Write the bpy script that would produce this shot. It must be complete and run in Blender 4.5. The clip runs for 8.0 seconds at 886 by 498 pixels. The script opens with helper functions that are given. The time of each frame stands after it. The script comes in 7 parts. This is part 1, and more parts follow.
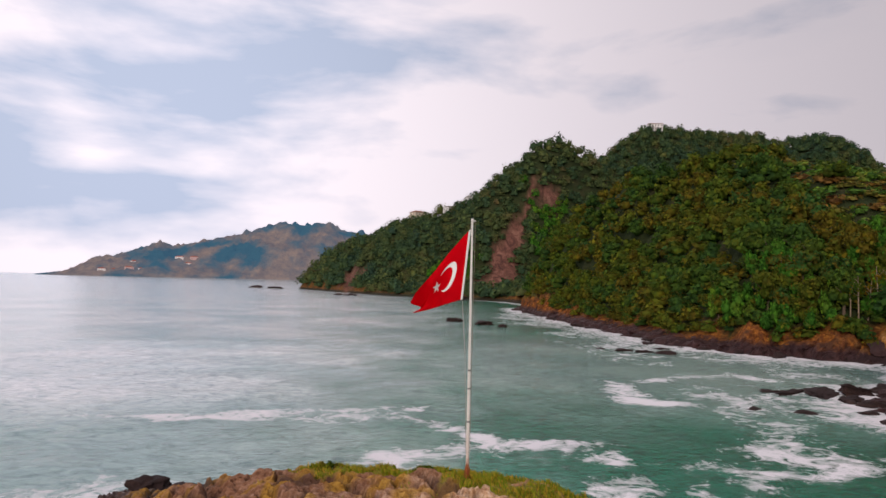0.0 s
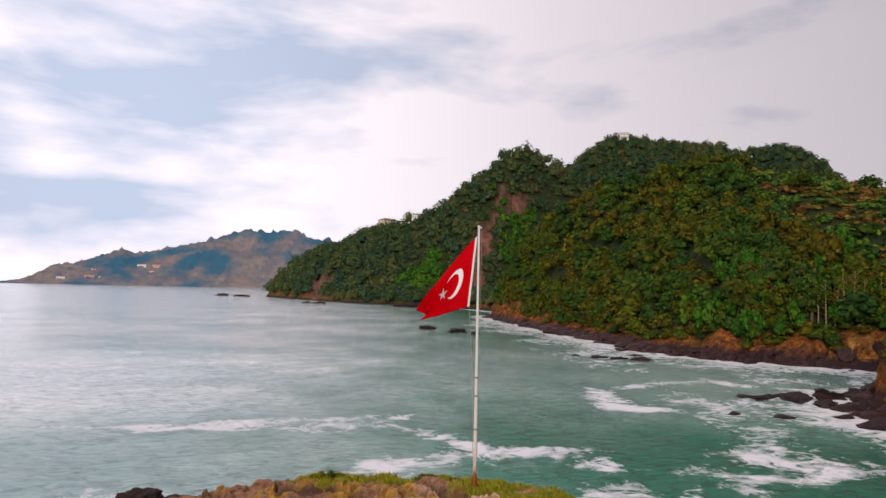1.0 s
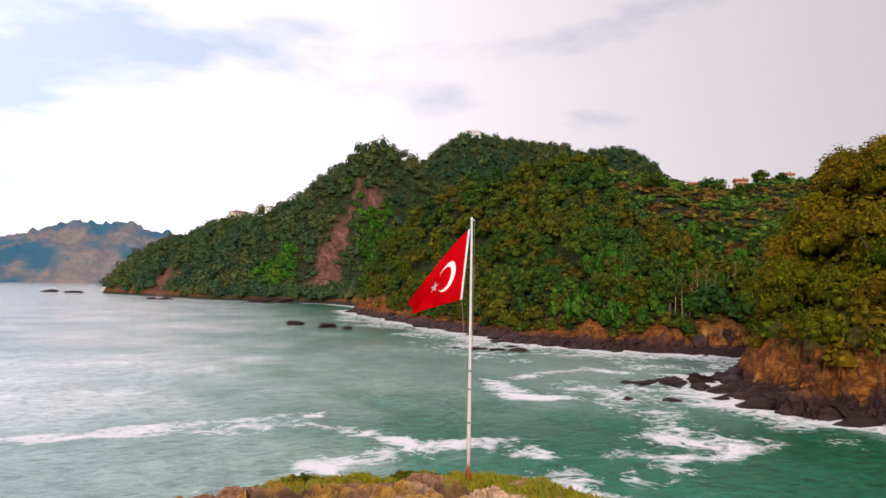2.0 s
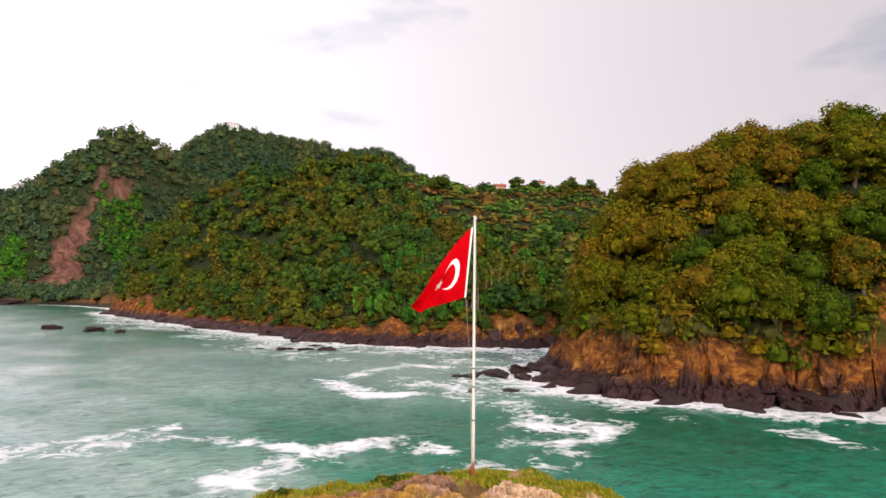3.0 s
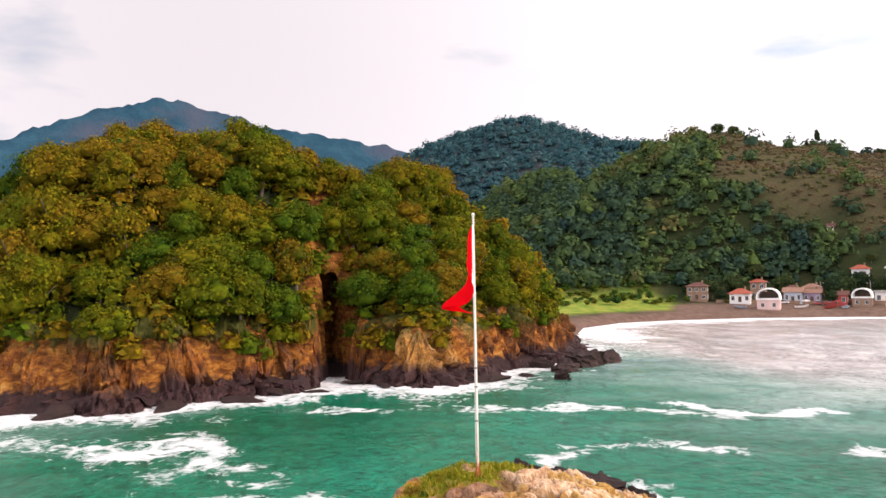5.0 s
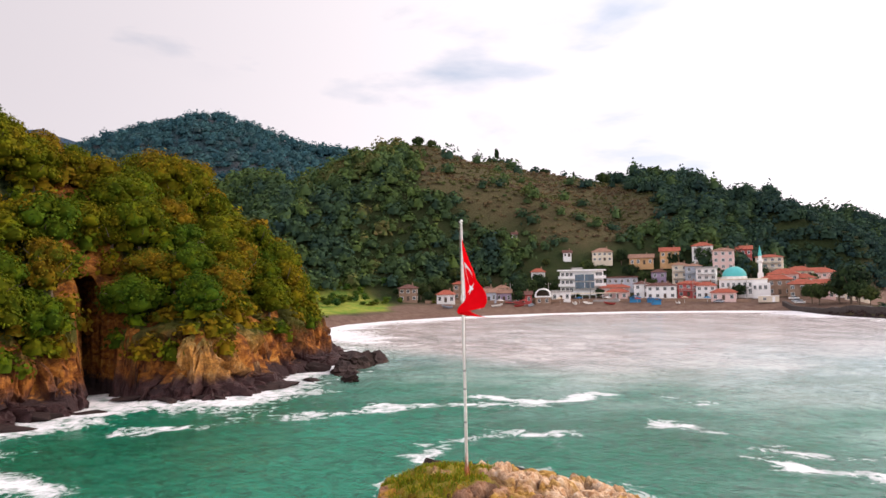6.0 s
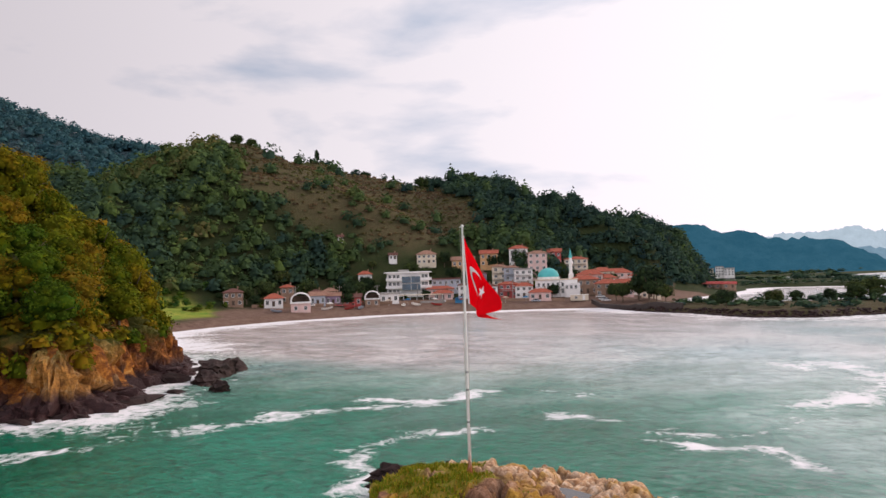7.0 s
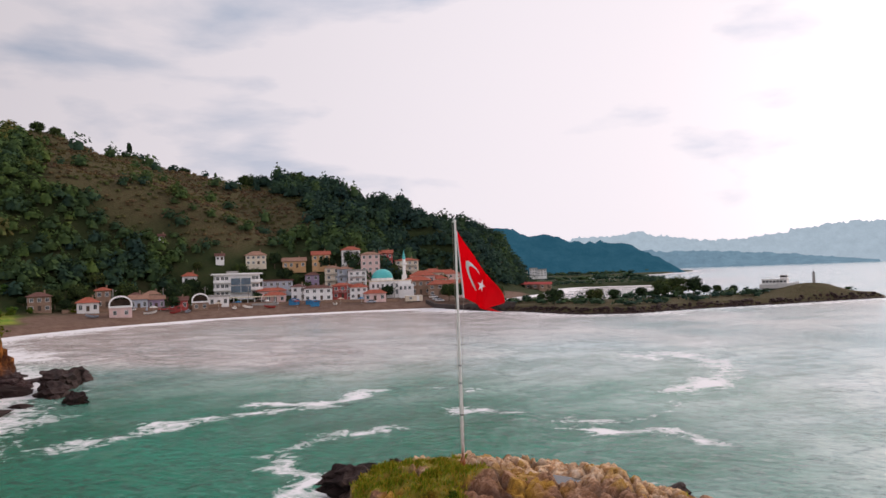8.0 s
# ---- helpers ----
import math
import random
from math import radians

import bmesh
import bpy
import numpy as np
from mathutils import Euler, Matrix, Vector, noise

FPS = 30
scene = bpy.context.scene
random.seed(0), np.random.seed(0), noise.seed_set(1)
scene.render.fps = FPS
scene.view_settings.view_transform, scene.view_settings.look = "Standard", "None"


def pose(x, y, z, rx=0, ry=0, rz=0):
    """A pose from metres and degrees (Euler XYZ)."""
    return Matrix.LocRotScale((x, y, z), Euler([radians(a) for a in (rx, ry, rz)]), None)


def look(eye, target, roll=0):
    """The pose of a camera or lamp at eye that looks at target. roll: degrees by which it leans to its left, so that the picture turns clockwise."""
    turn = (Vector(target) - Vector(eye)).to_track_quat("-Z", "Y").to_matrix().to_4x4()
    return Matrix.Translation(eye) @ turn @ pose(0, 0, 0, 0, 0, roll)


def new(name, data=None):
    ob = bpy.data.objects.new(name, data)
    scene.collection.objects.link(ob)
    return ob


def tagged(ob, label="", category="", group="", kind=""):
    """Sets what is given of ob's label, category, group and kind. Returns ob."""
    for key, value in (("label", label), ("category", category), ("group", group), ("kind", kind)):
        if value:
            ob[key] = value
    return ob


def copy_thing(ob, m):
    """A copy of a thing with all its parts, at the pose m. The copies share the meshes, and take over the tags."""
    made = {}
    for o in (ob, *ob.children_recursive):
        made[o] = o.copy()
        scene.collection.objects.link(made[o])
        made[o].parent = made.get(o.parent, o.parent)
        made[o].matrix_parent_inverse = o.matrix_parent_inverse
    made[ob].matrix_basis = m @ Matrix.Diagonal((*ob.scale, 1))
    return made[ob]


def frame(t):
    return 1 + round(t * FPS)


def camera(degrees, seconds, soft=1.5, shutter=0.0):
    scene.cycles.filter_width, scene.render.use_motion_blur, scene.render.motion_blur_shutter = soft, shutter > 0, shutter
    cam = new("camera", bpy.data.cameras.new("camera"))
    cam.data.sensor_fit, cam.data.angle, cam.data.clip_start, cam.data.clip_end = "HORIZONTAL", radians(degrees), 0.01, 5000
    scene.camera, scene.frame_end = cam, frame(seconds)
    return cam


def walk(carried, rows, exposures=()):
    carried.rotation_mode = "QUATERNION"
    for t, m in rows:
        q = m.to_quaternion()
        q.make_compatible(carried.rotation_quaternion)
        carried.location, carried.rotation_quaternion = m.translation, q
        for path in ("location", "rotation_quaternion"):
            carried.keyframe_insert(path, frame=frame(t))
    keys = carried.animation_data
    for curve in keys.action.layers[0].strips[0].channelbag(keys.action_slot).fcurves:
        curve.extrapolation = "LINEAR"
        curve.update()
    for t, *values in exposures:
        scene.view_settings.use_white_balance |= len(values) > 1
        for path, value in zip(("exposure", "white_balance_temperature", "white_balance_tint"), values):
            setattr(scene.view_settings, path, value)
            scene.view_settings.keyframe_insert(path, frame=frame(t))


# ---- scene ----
cam = camera(62.4, 8.0)
PLAN = 1.3      # the plan below is drawn in units of 1.3 metres
PATH = [
    (0, (-0.401, 0.663, 11.247), (-0.311, 2.659, 11.332), 1.3),
    (0.5, (-0.987, 0.69, 11.207), (-0.859, 2.684, 11.295), 1.3),
    (1, (-2.006, 0.873, 11.183), (-1.826, 2.862, 11.291), 1.2),
    (2.5, (-11.736, 4.319, 10.932), (-10.858, 6.113, 11.029), 0.8),
    (3, (-16.384, 7.284, 10.876), (-15.198, 8.892, 10.98), 0.6),
    (3.5, (-20.894, 12.053, 10.772), (-19.39, 13.367, 10.867), 0.3),
    (4, (-24.361, 18.653, 10.634), (-22.573, 19.545, 10.732), -0.2),
    (4.5, (-26.326, 26.694, 10.788), (-24.358, 27.033, 10.89), -0.6),
    (5, (-26.421, 35.271, 10.973), (-24.441, 35.004, 11.068), -0.9),
    (5.2, (-25.978, 38.087, 11.012), (-24.04, 37.6, 11.111), -1.0),
    (6.3, (-21.28, 49.143, 11.4), (-19.688, 47.935, 11.482), -1.4),
    (6.5, (-20.43, 50.526, 11.44), (-18.904, 49.236, 11.523), -1.6),
    (7, (-17.9, 53.224, 11.586), (-16.549, 51.752, 11.664), -1.8),
    (7.5, (-14.969, 55.516, 11.58), (-13.815, 53.884, 11.651), -1.9),
    (8, (-11.877, 57.574, 11.513), (-10.937, 55.81, 11.58), -2.0),
]
walk(cam, [(t, look(Vector(eye) * PLAN, Vector(target) * PLAN, roll)) for t, eye, target, roll in PATH],
     exposures=[(0, -0.68, 6420, 20), (1, -0.58, 6430, 19), (2.4, 0.0, 6500, 18), (3.5, 0.30, 6550, 16), (4.2, 0.42, 6550, 16), (5, 0.58, 6550, 16), (5.5, 0.48, 6530, 16), (6.4, 0.12, 6450, 17), (8, -0.38, 6400, 17)])

# ---- world and sun ----
SUN_BEARING, SUN_HEIGHT = 203.0, 27.0      # degrees from north by east, and above the horizon


def node(tree, kind, **values):
    n = tree.nodes.new(kind)
    for key, value in values.items():
        n.inputs[key].default_value = value
    return n


def sky_world():
    w = bpy.data.worlds.new("overcast_sky")
    w.use_nodes = True
    t = w.node_tree
    t.nodes.clear()
    out = t.nodes.new("ShaderNodeOutputWorld")
    sky = t.nodes.new("ShaderNodeTexSky")
    sky.sky_type, sky.sun_disc = "NISHITA", False
    sky.sun_elevation, sky.sun_rotation = radians(SUN_HEIGHT), radians(SUN_BEARING)
    blue = node(t, "ShaderNodeBackground", Strength=0.10)
    t.links.new(sky.outputs[0], blue.inputs[0])
    where = t.nodes.new("ShaderNodeTexCoord")
    flat = node(t, "ShaderNodeMapping", Scale=(1.0, 1.0, 3.0), Location=(0.35, 0.1, 0.0))
    t.links.new(where.outputs["Generated"], flat.inputs[0])
    big = node(t, "ShaderNodeTexNoise", Scale=1.7, Detail=6.0, Roughness=0.45, Distortion=0.15)
    t.links.new(flat.outputs[0], big.inputs["Vector"])

    def towards(bearing, height, power):
        """How near a direction lies to that bearing and height, 0 to 1."""
        b, h = radians(bearing), radians(height)
        dot = t.nodes.new("ShaderNodeVectorMath")
        dot.operation = "DOT_PRODUCT"
        dot.inputs[1].default_value = (math.sin(b) * math.cos(h), math.cos(b) * math.cos(h), math.sin(h))
        t.links.new(where.outputs["Generated"], dot.inputs[0])
        top = t.nodes.new("ShaderNodeMath"); top.operation = "MAXIMUM"; top.inputs[1].default_value = 0.0
        t.links.new(dot.outputs["Value"], top.inputs[0])
        pw = t.nodes.new("ShaderNodeMath"); pw.operation = "POWER"; pw.inputs[1].default_value = power
        t.links.new(top.outputs[0], pw.inputs[0])
        return pw.outputs[0]

    def mul_add(x, k, c):
        n = t.nodes.new("ShaderNodeMath"); n.operation = "MULTIPLY_ADD"
        n.inputs[1].default_value = k
        t.links.new(x, n.inputs[0])
        if isinstance(c, bpy.types.NodeSocket):
            t.links.new(c, n.inputs[2])
        else:
            n.inputs[2].default_value = c
        return n.outputs[0]

    # the deck is thinner and more broken over the open sea to the north-west
    split = t.nodes.new("ShaderNodeSeparateXYZ")
    t.links.new(where.outputs["Generated"], split.inputs[0])
    up = t.nodes.new("ShaderNodeMath"); up.operation = "SUBTRACT"; up.inputs[0].default_value = 1.0; up.use_clamp = True
    t.links.new(split.outputs["Z"], up.inputs[1])
    low = t.nodes.new("ShaderNodeMath"); low.operation = "POWER"; low.inputs[1].default_value = 14.0
    t.links.new(up.outputs[0], low.inputs[0])
    cover = mul_add(towards(330, 16, 8.0), -0.14, mul_add(low.outputs[0], 0.35, mul_add(big.outputs[0], 1.0, 0.17)))
    thin = t.nodes.new("ShaderNodeValToRGB")
    thin.color_ramp.elements[0].position, thin.color_ramp.elements[0].color = 0.28, (0.80, 0.80, 0.80, 1)
    thin.color_ramp.elements[1].position, thin.color_ramp.elements[1].color = 0.50, (1, 1, 1, 1)
    t.links.new(cover, thin.inputs[0])
    # grey bellies and bright crowns
    fine = node(t, "ShaderNodeTexNoise", Scale=3.3, Detail=8.0, Roughness=0.5, Distortion=0.2)
    t.links.new(flat.outputs[0], fine.inputs["Vector"])
    # the haze over the horizon is bright and even
    shade = mul_add(towards(341, 7.5, 260.0), -0.22, mul_add(towards(330, 9, 300.0), -0.16, mul_add(towards(132, 17, 26.0), -0.24, mul_add(towards(337, 14, 14.0), -0.36, mul_add(low.outputs[0], 0.26, mul_add(fine.outputs[0], 1.40, 0.0))))))
    belly = t.nodes.new("ShaderNodeValToRGB")
    belly.color_ramp.elements[0].position, belly.color_ramp.elements[0].color = 0.32, (0.53, 0.638, 0.775, 1)
    belly.color_ramp.elements[1].position, belly.color_ramp.elements[1].color = 0.58, (1.075, 1.035, 1.045, 1)
    t.links.new(shade, belly.inputs[0])
    warm = t.nodes.new("ShaderNodeMix")
    warm.data_type, warm.blend_type = "RGBA", "ADD"
    t.links.new(towards(SUN_BEARING - 4, 6, 22.0), warm.inputs[0])
    # the deck is thickest and greyest inland, to the east
    east = t.nodes.new("ShaderNodeMix")
    east.data_type, east.blend_type = "RGBA", "MULTIPLY"
    t.links.new(towards(78, 18, 2.6), east.inputs[0])
    t.links.new(belly.outputs[0], east.inputs[6])
    east.inputs[7].default_value = (0.55, 0.545, 0.553, 1)
    t.links.new(east.outputs[2], warm.inputs[6])
    warm.inputs[7].default_value = (1.15, 0.98, 0.84, 1)
    # over the open sea, north and south, the deck is thinner and lets more light through
    clear = warm.outputs[2]
    for bearing, height, much, power in ((340, 10, 1.58, 7.0), (176, 10, 1.14, 8.0)):
        more = t.nodes.new("ShaderNodeMix")
        more.data_type, more.blend_type = "RGBA", "MULTIPLY"
        t.links.new(towards(bearing, height, power), more.inputs[0])
        t.links.new(clear, more.inputs[6])
        more.inputs[7].default_value = (much, much * 0.985, much * 0.985, 1)
        clear = more.outputs[2]
    cloud = node(t, "ShaderNodeBackground", Strength=1.0)
    t.links.new(clear, cloud.inputs[0])
    mix = t.nodes.new("ShaderNodeMixShader")
    t.links.new(thin.outputs[0], mix.inputs[0])
    t.links.new(blue.outputs[0], mix.inputs[1])
    t.links.new(cloud.outputs[0], mix.inputs[2])
    t.links.new(mix.outputs[0], out.inputs[0])
    scene.world = w


sky_world()
sun_data = bpy.data.lights.new("sun", "SUN")
sun_data.energy, sun_data.angle, sun_data.color = 1.9, radians(10), (1.0, 0.86, 0.68)
sun = new("sun", sun_data)
sb, sh = radians(SUN_BEARING), radians(SUN_HEIGHT)
sun.matrix_world = look((300 * math.sin(sb) * math.cos(sh), 300 * math.cos(sb) * math.cos(sh), 300 * math.sin(sh)), (0, 0, 0))


# ---- materials ----
def material(name, roughness=0.8, metallic=0.0):
    m = bpy.data.materials.new(name)
    m.use_nodes = True
    b = m.node_tree.nodes["Principled BSDF"]
    b.inputs["Roughness"].default_value, b.inputs["Metallic"].default_value = roughness, metallic
    return m, m.node_tree, b


def ramp(t, source, *stops):
    r = t.nodes.new("ShaderNodeValToRGB")
    e = r.color_ramp.elements
    while len(e) < len(stops):
        e.new(0.5)
    for el, (p, c) in zip(e, stops):
        el.position, el.color = p, (*c, 1)
    t.links.new(source, r.inputs[0])
    return r.outputs[0]


def noise_of(t, scale, detail=5.0, rough=0.55, distortion=0.0, stretch=None, space="Object"):
    where = t.nodes.new("ShaderNodeTexCoord")
    n = node(t, "ShaderNodeTexNoise", Scale=scale, Detail=detail, Roughness=rough, Distortion=distortion)
    if stretch:
        mp = node(t, "ShaderNodeMapping", Scale=stretch)
        t.links.new(where.outputs[space], mp.inputs[0])
        t.links.new(mp.outputs[0], n.inputs["Vector"])
    else:
        t.links.new(where.outputs[space], n.inputs["Vector"])
    return n.outputs[0]


def blend(t, factor, a, b, mode="MIX"):
    m = t.nodes.new("ShaderNodeMix")
    m.data_type, m.blend_type = "RGBA", mode
    for value, socket in ((factor, m.inputs[0]), (a, m.inputs[6]), (b, m.inputs[7])):
        if isinstance(value, bpy.types.NodeSocket):
            t.links.new(value, socket)
        elif isinstance(value, tuple):
            socket.default_value = (*value, 1)
        else:
            socket.default_value = value
    return m.outputs[2]


def mathn(t, op, a, b=0.0, clamp=False):
    m = t.nodes.new("ShaderNodeMath")
    m.operation, m.use_clamp = op, clamp
    for value, socket in ((a, m.inputs[0]), (b, m.inputs[1])):
        if isinstance(value, bpy.types.NodeSocket):
            t.links.new(value, socket)
        else:
            socket.default_value = value
    return m.outputs[0]


def bump(t, b, height, strength=0.5, distance=0.1):
    n = node(t, "ShaderNodeBump", Strength=strength, Distance=distance)
    t.links.new(height, n.inputs["Height"])
    t.links.new(n.outputs[0], b.inputs["Normal"])


def attribute(t, name):
    a = t.nodes.new("ShaderNodeAttribute")
    a.attribute_name = name
    return a.outputs["Fac"]


def worn(name, colour, roughness=0.8, spread=0.25, scale=2.0, metallic=0.0, relief=0.2):
    """A painted, plastered or bare surface with stains at two scales."""
    m, t, b = material(name, roughness, metallic)
    dark = tuple(c * (1 - spread) for c in colour)
    light = tuple(min(1, c * (1 + spread * 0.5)) for c in colour)
    n1 = ramp(t, noise_of(t, scale, 6), (0.3, dark), (0.7, light))
    grain = noise_of(t, scale * 14, 3)
    c = blend(t, 0.25, n1, ramp(t, grain, (0.3, dark), (0.7, light)))
    t.links.new(c, b.inputs["Base Color"])
    bump(t, b, grain, relief, 0.02)
    return m


def sea_material():
    m, t, b = material("sea_water", 0.12)
    b.inputs["IOR"].default_value = 1.36
    foam = attribute(t, "foam")
    shoal = attribute(t, "shoal")
    patch = noise_of(t, 0.035, 4, 0.5)
    deep = ramp(t, patch, (0.35, (0.000, 0.112, 0.058)), (0.65, (0.000, 0.195, 0.120)))
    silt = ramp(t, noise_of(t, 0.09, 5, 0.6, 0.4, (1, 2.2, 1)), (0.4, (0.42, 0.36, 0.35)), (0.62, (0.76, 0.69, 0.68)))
    # pale tones for clouded water and for sky reflection painted as colour
    milky_sheen = ramp(t, patch, (0.35, (0.40, 0.55, 0.57)), (0.65, (0.84, 0.85, 0.86)))
    body = blend(t, attribute(t, "milk_sheen"), deep, milky_sheen)
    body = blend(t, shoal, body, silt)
    # wavelets: bright crests and shaded troughs painted into the water colour
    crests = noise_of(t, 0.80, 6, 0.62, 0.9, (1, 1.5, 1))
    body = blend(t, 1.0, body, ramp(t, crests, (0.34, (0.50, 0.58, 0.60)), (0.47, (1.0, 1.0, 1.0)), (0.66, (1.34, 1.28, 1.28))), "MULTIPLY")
    # broken foam: the attribute gives where it lies, the noise its lace
    lace = noise_of(t, 0.5, 7, 0.62, 1.6)
    holes = noise_of(t, 1.7, 4, 0.55, 0.8)
    cover = mathn(t, "ADD", mathn(t, "MULTIPLY", lace, 0.75), mathn(t, "MULTIPLY", holes, 0.25))
    cover = mathn(t, "ADD", mathn(t, "MULTIPLY", mathn(t, "SUBTRACT", cover, 0.5), 2.1), 0.5)
    edge = mathn(t, "SUBTRACT", mathn(t, "ADD", foam, cover), 0.97)
    white = mathn(t, "MULTIPLY", edge, 2.6, clamp=True)
    fleck = mathn(t, "MULTIPLY", mathn(t, "SUBTRACT", noise_of(t, 0.4, 7, 0.72, 1.0, (1, 1.6, 1)), 0.635), 7.0, clamp=True)
    white = mathn(t, "MAXIMUM", white, mathn(t, "MULTIPLY", fleck, 0.35))
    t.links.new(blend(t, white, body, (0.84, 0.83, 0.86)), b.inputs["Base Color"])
    t.links.new(mathn(t, "ADD", mathn(t, "MULTIPLY", white, 0.6), 0.10), b.inputs["Roughness"])
    swell = noise_of(t, 0.42, 4, 0.55, 0.3, (1, 1.3, 1))
    chop = noise_of(t, 1.1, 6, 0.62, 0.6, (1, 1.4, 1))
    ripple = noise_of(t, 6.5, 3, 0.6)
    h = mathn(t, "ADD", mathn(t, "ADD", mathn(t, "MULTIPLY", swell, 0.30), mathn(t, "MULTIPLY", chop, 1.0)),
              mathn(t, "ADD", mathn(t, "MULTIPLY", ripple, 0.06), mathn(t, "MULTIPLY", white, 0.1)))
    bump(t, b, h, 0.34, 0.9)
    return m


def land_material():
    m, t, b = material("coast_ground", 0.92)
    b.inputs["Specular IOR Level"].default_value = 0.1
    rockiness, sand, field, bare, open_slope = (attribute(t, n) for n in ("rock", "sand", "field", "scar", "orchard"))
    inland = attribute(t, "inland")
    where = t.nodes.new("ShaderNodeTexCoord")
    sep = t.nodes.new("ShaderNodeSeparateXYZ")
    t.links.new(where.outputs["Object"], sep.inputs[0])
    n1, n2 = noise_of(t, 0.12, 6, 0.6), noise_of(t, 0.8, 7, 0.65, 0.5, (1, 1, 2.2))
    cracks = noise_of(t, 1.9, 8, 0.7, 1.4, (1, 1, 0.45))
    stone = ramp(t, n2, (0.28, (0.050, 0.020, 0.012)), (0.45, (0.20, 0.066, 0.016)), (0.58, (0.42, 0.165, 0.030)), (0.74, (0.56, 0.32, 0.10)))
    stone = blend(t, mathn(t, "MULTIPLY", ramp(t, cracks, (0.34, (1, 1, 1)), (0.5, (0, 0, 0))), 0.7), stone, (0.09, 0.045, 0.035))
    # the wet, weed-covered band over the waterline
    level = mathn(t, "ADD", sep.outputs["Z"], mathn(t, "MULTIPLY", mathn(t, "SUBTRACT", n2, 0.5), 2.6))
    wet = ramp(t, mathn(t, "MULTIPLY", level, 0.25), (0.33, (1, 1, 1)), (0.52, (0, 0, 0)))
    stone = blend(t, wet, stone, ramp(t, cracks, (0.3, (0.022, 0.014, 0.016)), (0.7, (0.075, 0.045, 0.045))))
    soil = ramp(t, n1, (0.3, (0.020, 0.034, 0.014)), (0.5, (0.034, 0.048, 0.018)), (0.7, (0.062, 0.052, 0.028)))
    soil = blend(t, 0.35, soil, ramp(t, n2, (0.3, (0.014, 0.026, 0.010)), (0.7, (0.052, 0.062, 0.022))))
    meadow = ramp(t, noise_of(t, 0.25, 6, 0.6), (0.35, (0.12, 0.24, 0.030)), (0.6, (0.32, 0.33, 0.06)))
    soil = blend(t, field, soil, meadow)
    beach = ramp(t, noise_of(t, 0.5, 6, 0.6), (0.3, (0.135, 0.082, 0.062)), (0.7, (0.225, 0.150, 0.118)))
    orchard = ramp(t, n2, (0.3, (0.052, 0.054, 0.026)), (0.5, (0.096, 0.074, 0.040)), (0.7, (0.066, 0.082, 0.030)))
    soil = blend(t, mathn(t, "MULTIPLY", open_slope, 0.95), soil, orchard)
    # inland ridge: the blue of distance haze is mixed into the ground colour
    hazy_woods = ramp(t, noise_of(t, 0.010, 5, 0.55, 0.4), (0.38, (0.022, 0.060, 0.080)), (0.48, (0.040, 0.082, 0.096)), (0.56, (0.120, 0.086, 0.098)), (0.64, (0.040, 0.092, 0.078)))
    hazy_woods = blend(t, 0.5, hazy_woods, ramp(t, noise_of(t, 0.09, 6, 0.7), (0.35, (0.020, 0.044, 0.056)), (0.65, (0.080, 0.108, 0.116))))
    soil = blend(t, inland, soil, hazy_woods)
    c = blend(t, rockiness, soil, stone)
    c = blend(t, mathn(t, "MULTIPLY", bare, 0.9), c, ramp(t, noise_of(t, 0.16, 7, 0.7, 0.8, (1.3, 1.3, 0.35)), (0.34, (0.060, 0.030, 0.028)), (0.5, (0.170, 0.072, 0.056)), (0.66, (0.30, 0.150, 0.110))))
    c = blend(t, sand, c, beach)
    t.links.new(c, b.inputs["Base Color"])
    crowns = mathn(t, "MULTIPLY", mathn(t, "MULTIPLY", noise_of(t, 0.15, 5, 0.7), inland), 24.0)
    bump(t, b, mathn(t, "ADD", crowns, mathn(t, "ADD", n2, cracks)), 0.8, 0.6)
    return m


SEA, LAND = sea_material(), land_material()


# ---- the shape of the coast ----
COAST_NORTH = [(330, 2600), (90, 1500), (-70, 960), (-107, 703), (-56, 582), (-13, 484), (12, 461), (54, 398), (60, 340), (42, 295),
               (44, 210), (48, 160), (48, 136), (57, 120), (66, 113), (78, 103), (93, 98), (108, 88), (104, 80), (84, 88), (66, 85)]
COAST_HEAD = [(61, 82), (54, 79.5), (48.5, 75), (45.2, 70), (43.2, 63), (41.8, 57), (45.5, 50), (50, 42.5), (54, 36), (55.5, 33.5), (50.5, 27), (56, 20), (64, 15),
              (69.5, 8), (75, 3), (90, -2), (108, -7)]
COAST_SOUTH = [(121, -13), (140, -20), (157, -36), (163, -52), (166, -75), (160, -105), (146, -130), (118, -154), (105, -159),
               (82, -141), (65, -135), (45, -122), (32, -125), (22, -141), (0, -164), (-24, -192), (-26, -203), (0, -207), (20, -199),
               (43, -188), (60, -174), (80, -172), (98, -188), (110, -226), (114, -280), (124, -335), (134, -362), (130, -380),
               (111, -391), (80, -396), (66, -384), (91, -463), (98, -530), (164, -580), (300, -640), (310, -820), (249, -846), (215, -905), (209, -1030), (212, -1340)]
COAST_BACK = [(500, -2400), (900, -3800), (4200, -3000), (4400, 2600), (600, 3900)]
COAST = np.array(COAST_NORTH + COAST_HEAD + COAST_SOUTH + COAST_BACK, float)
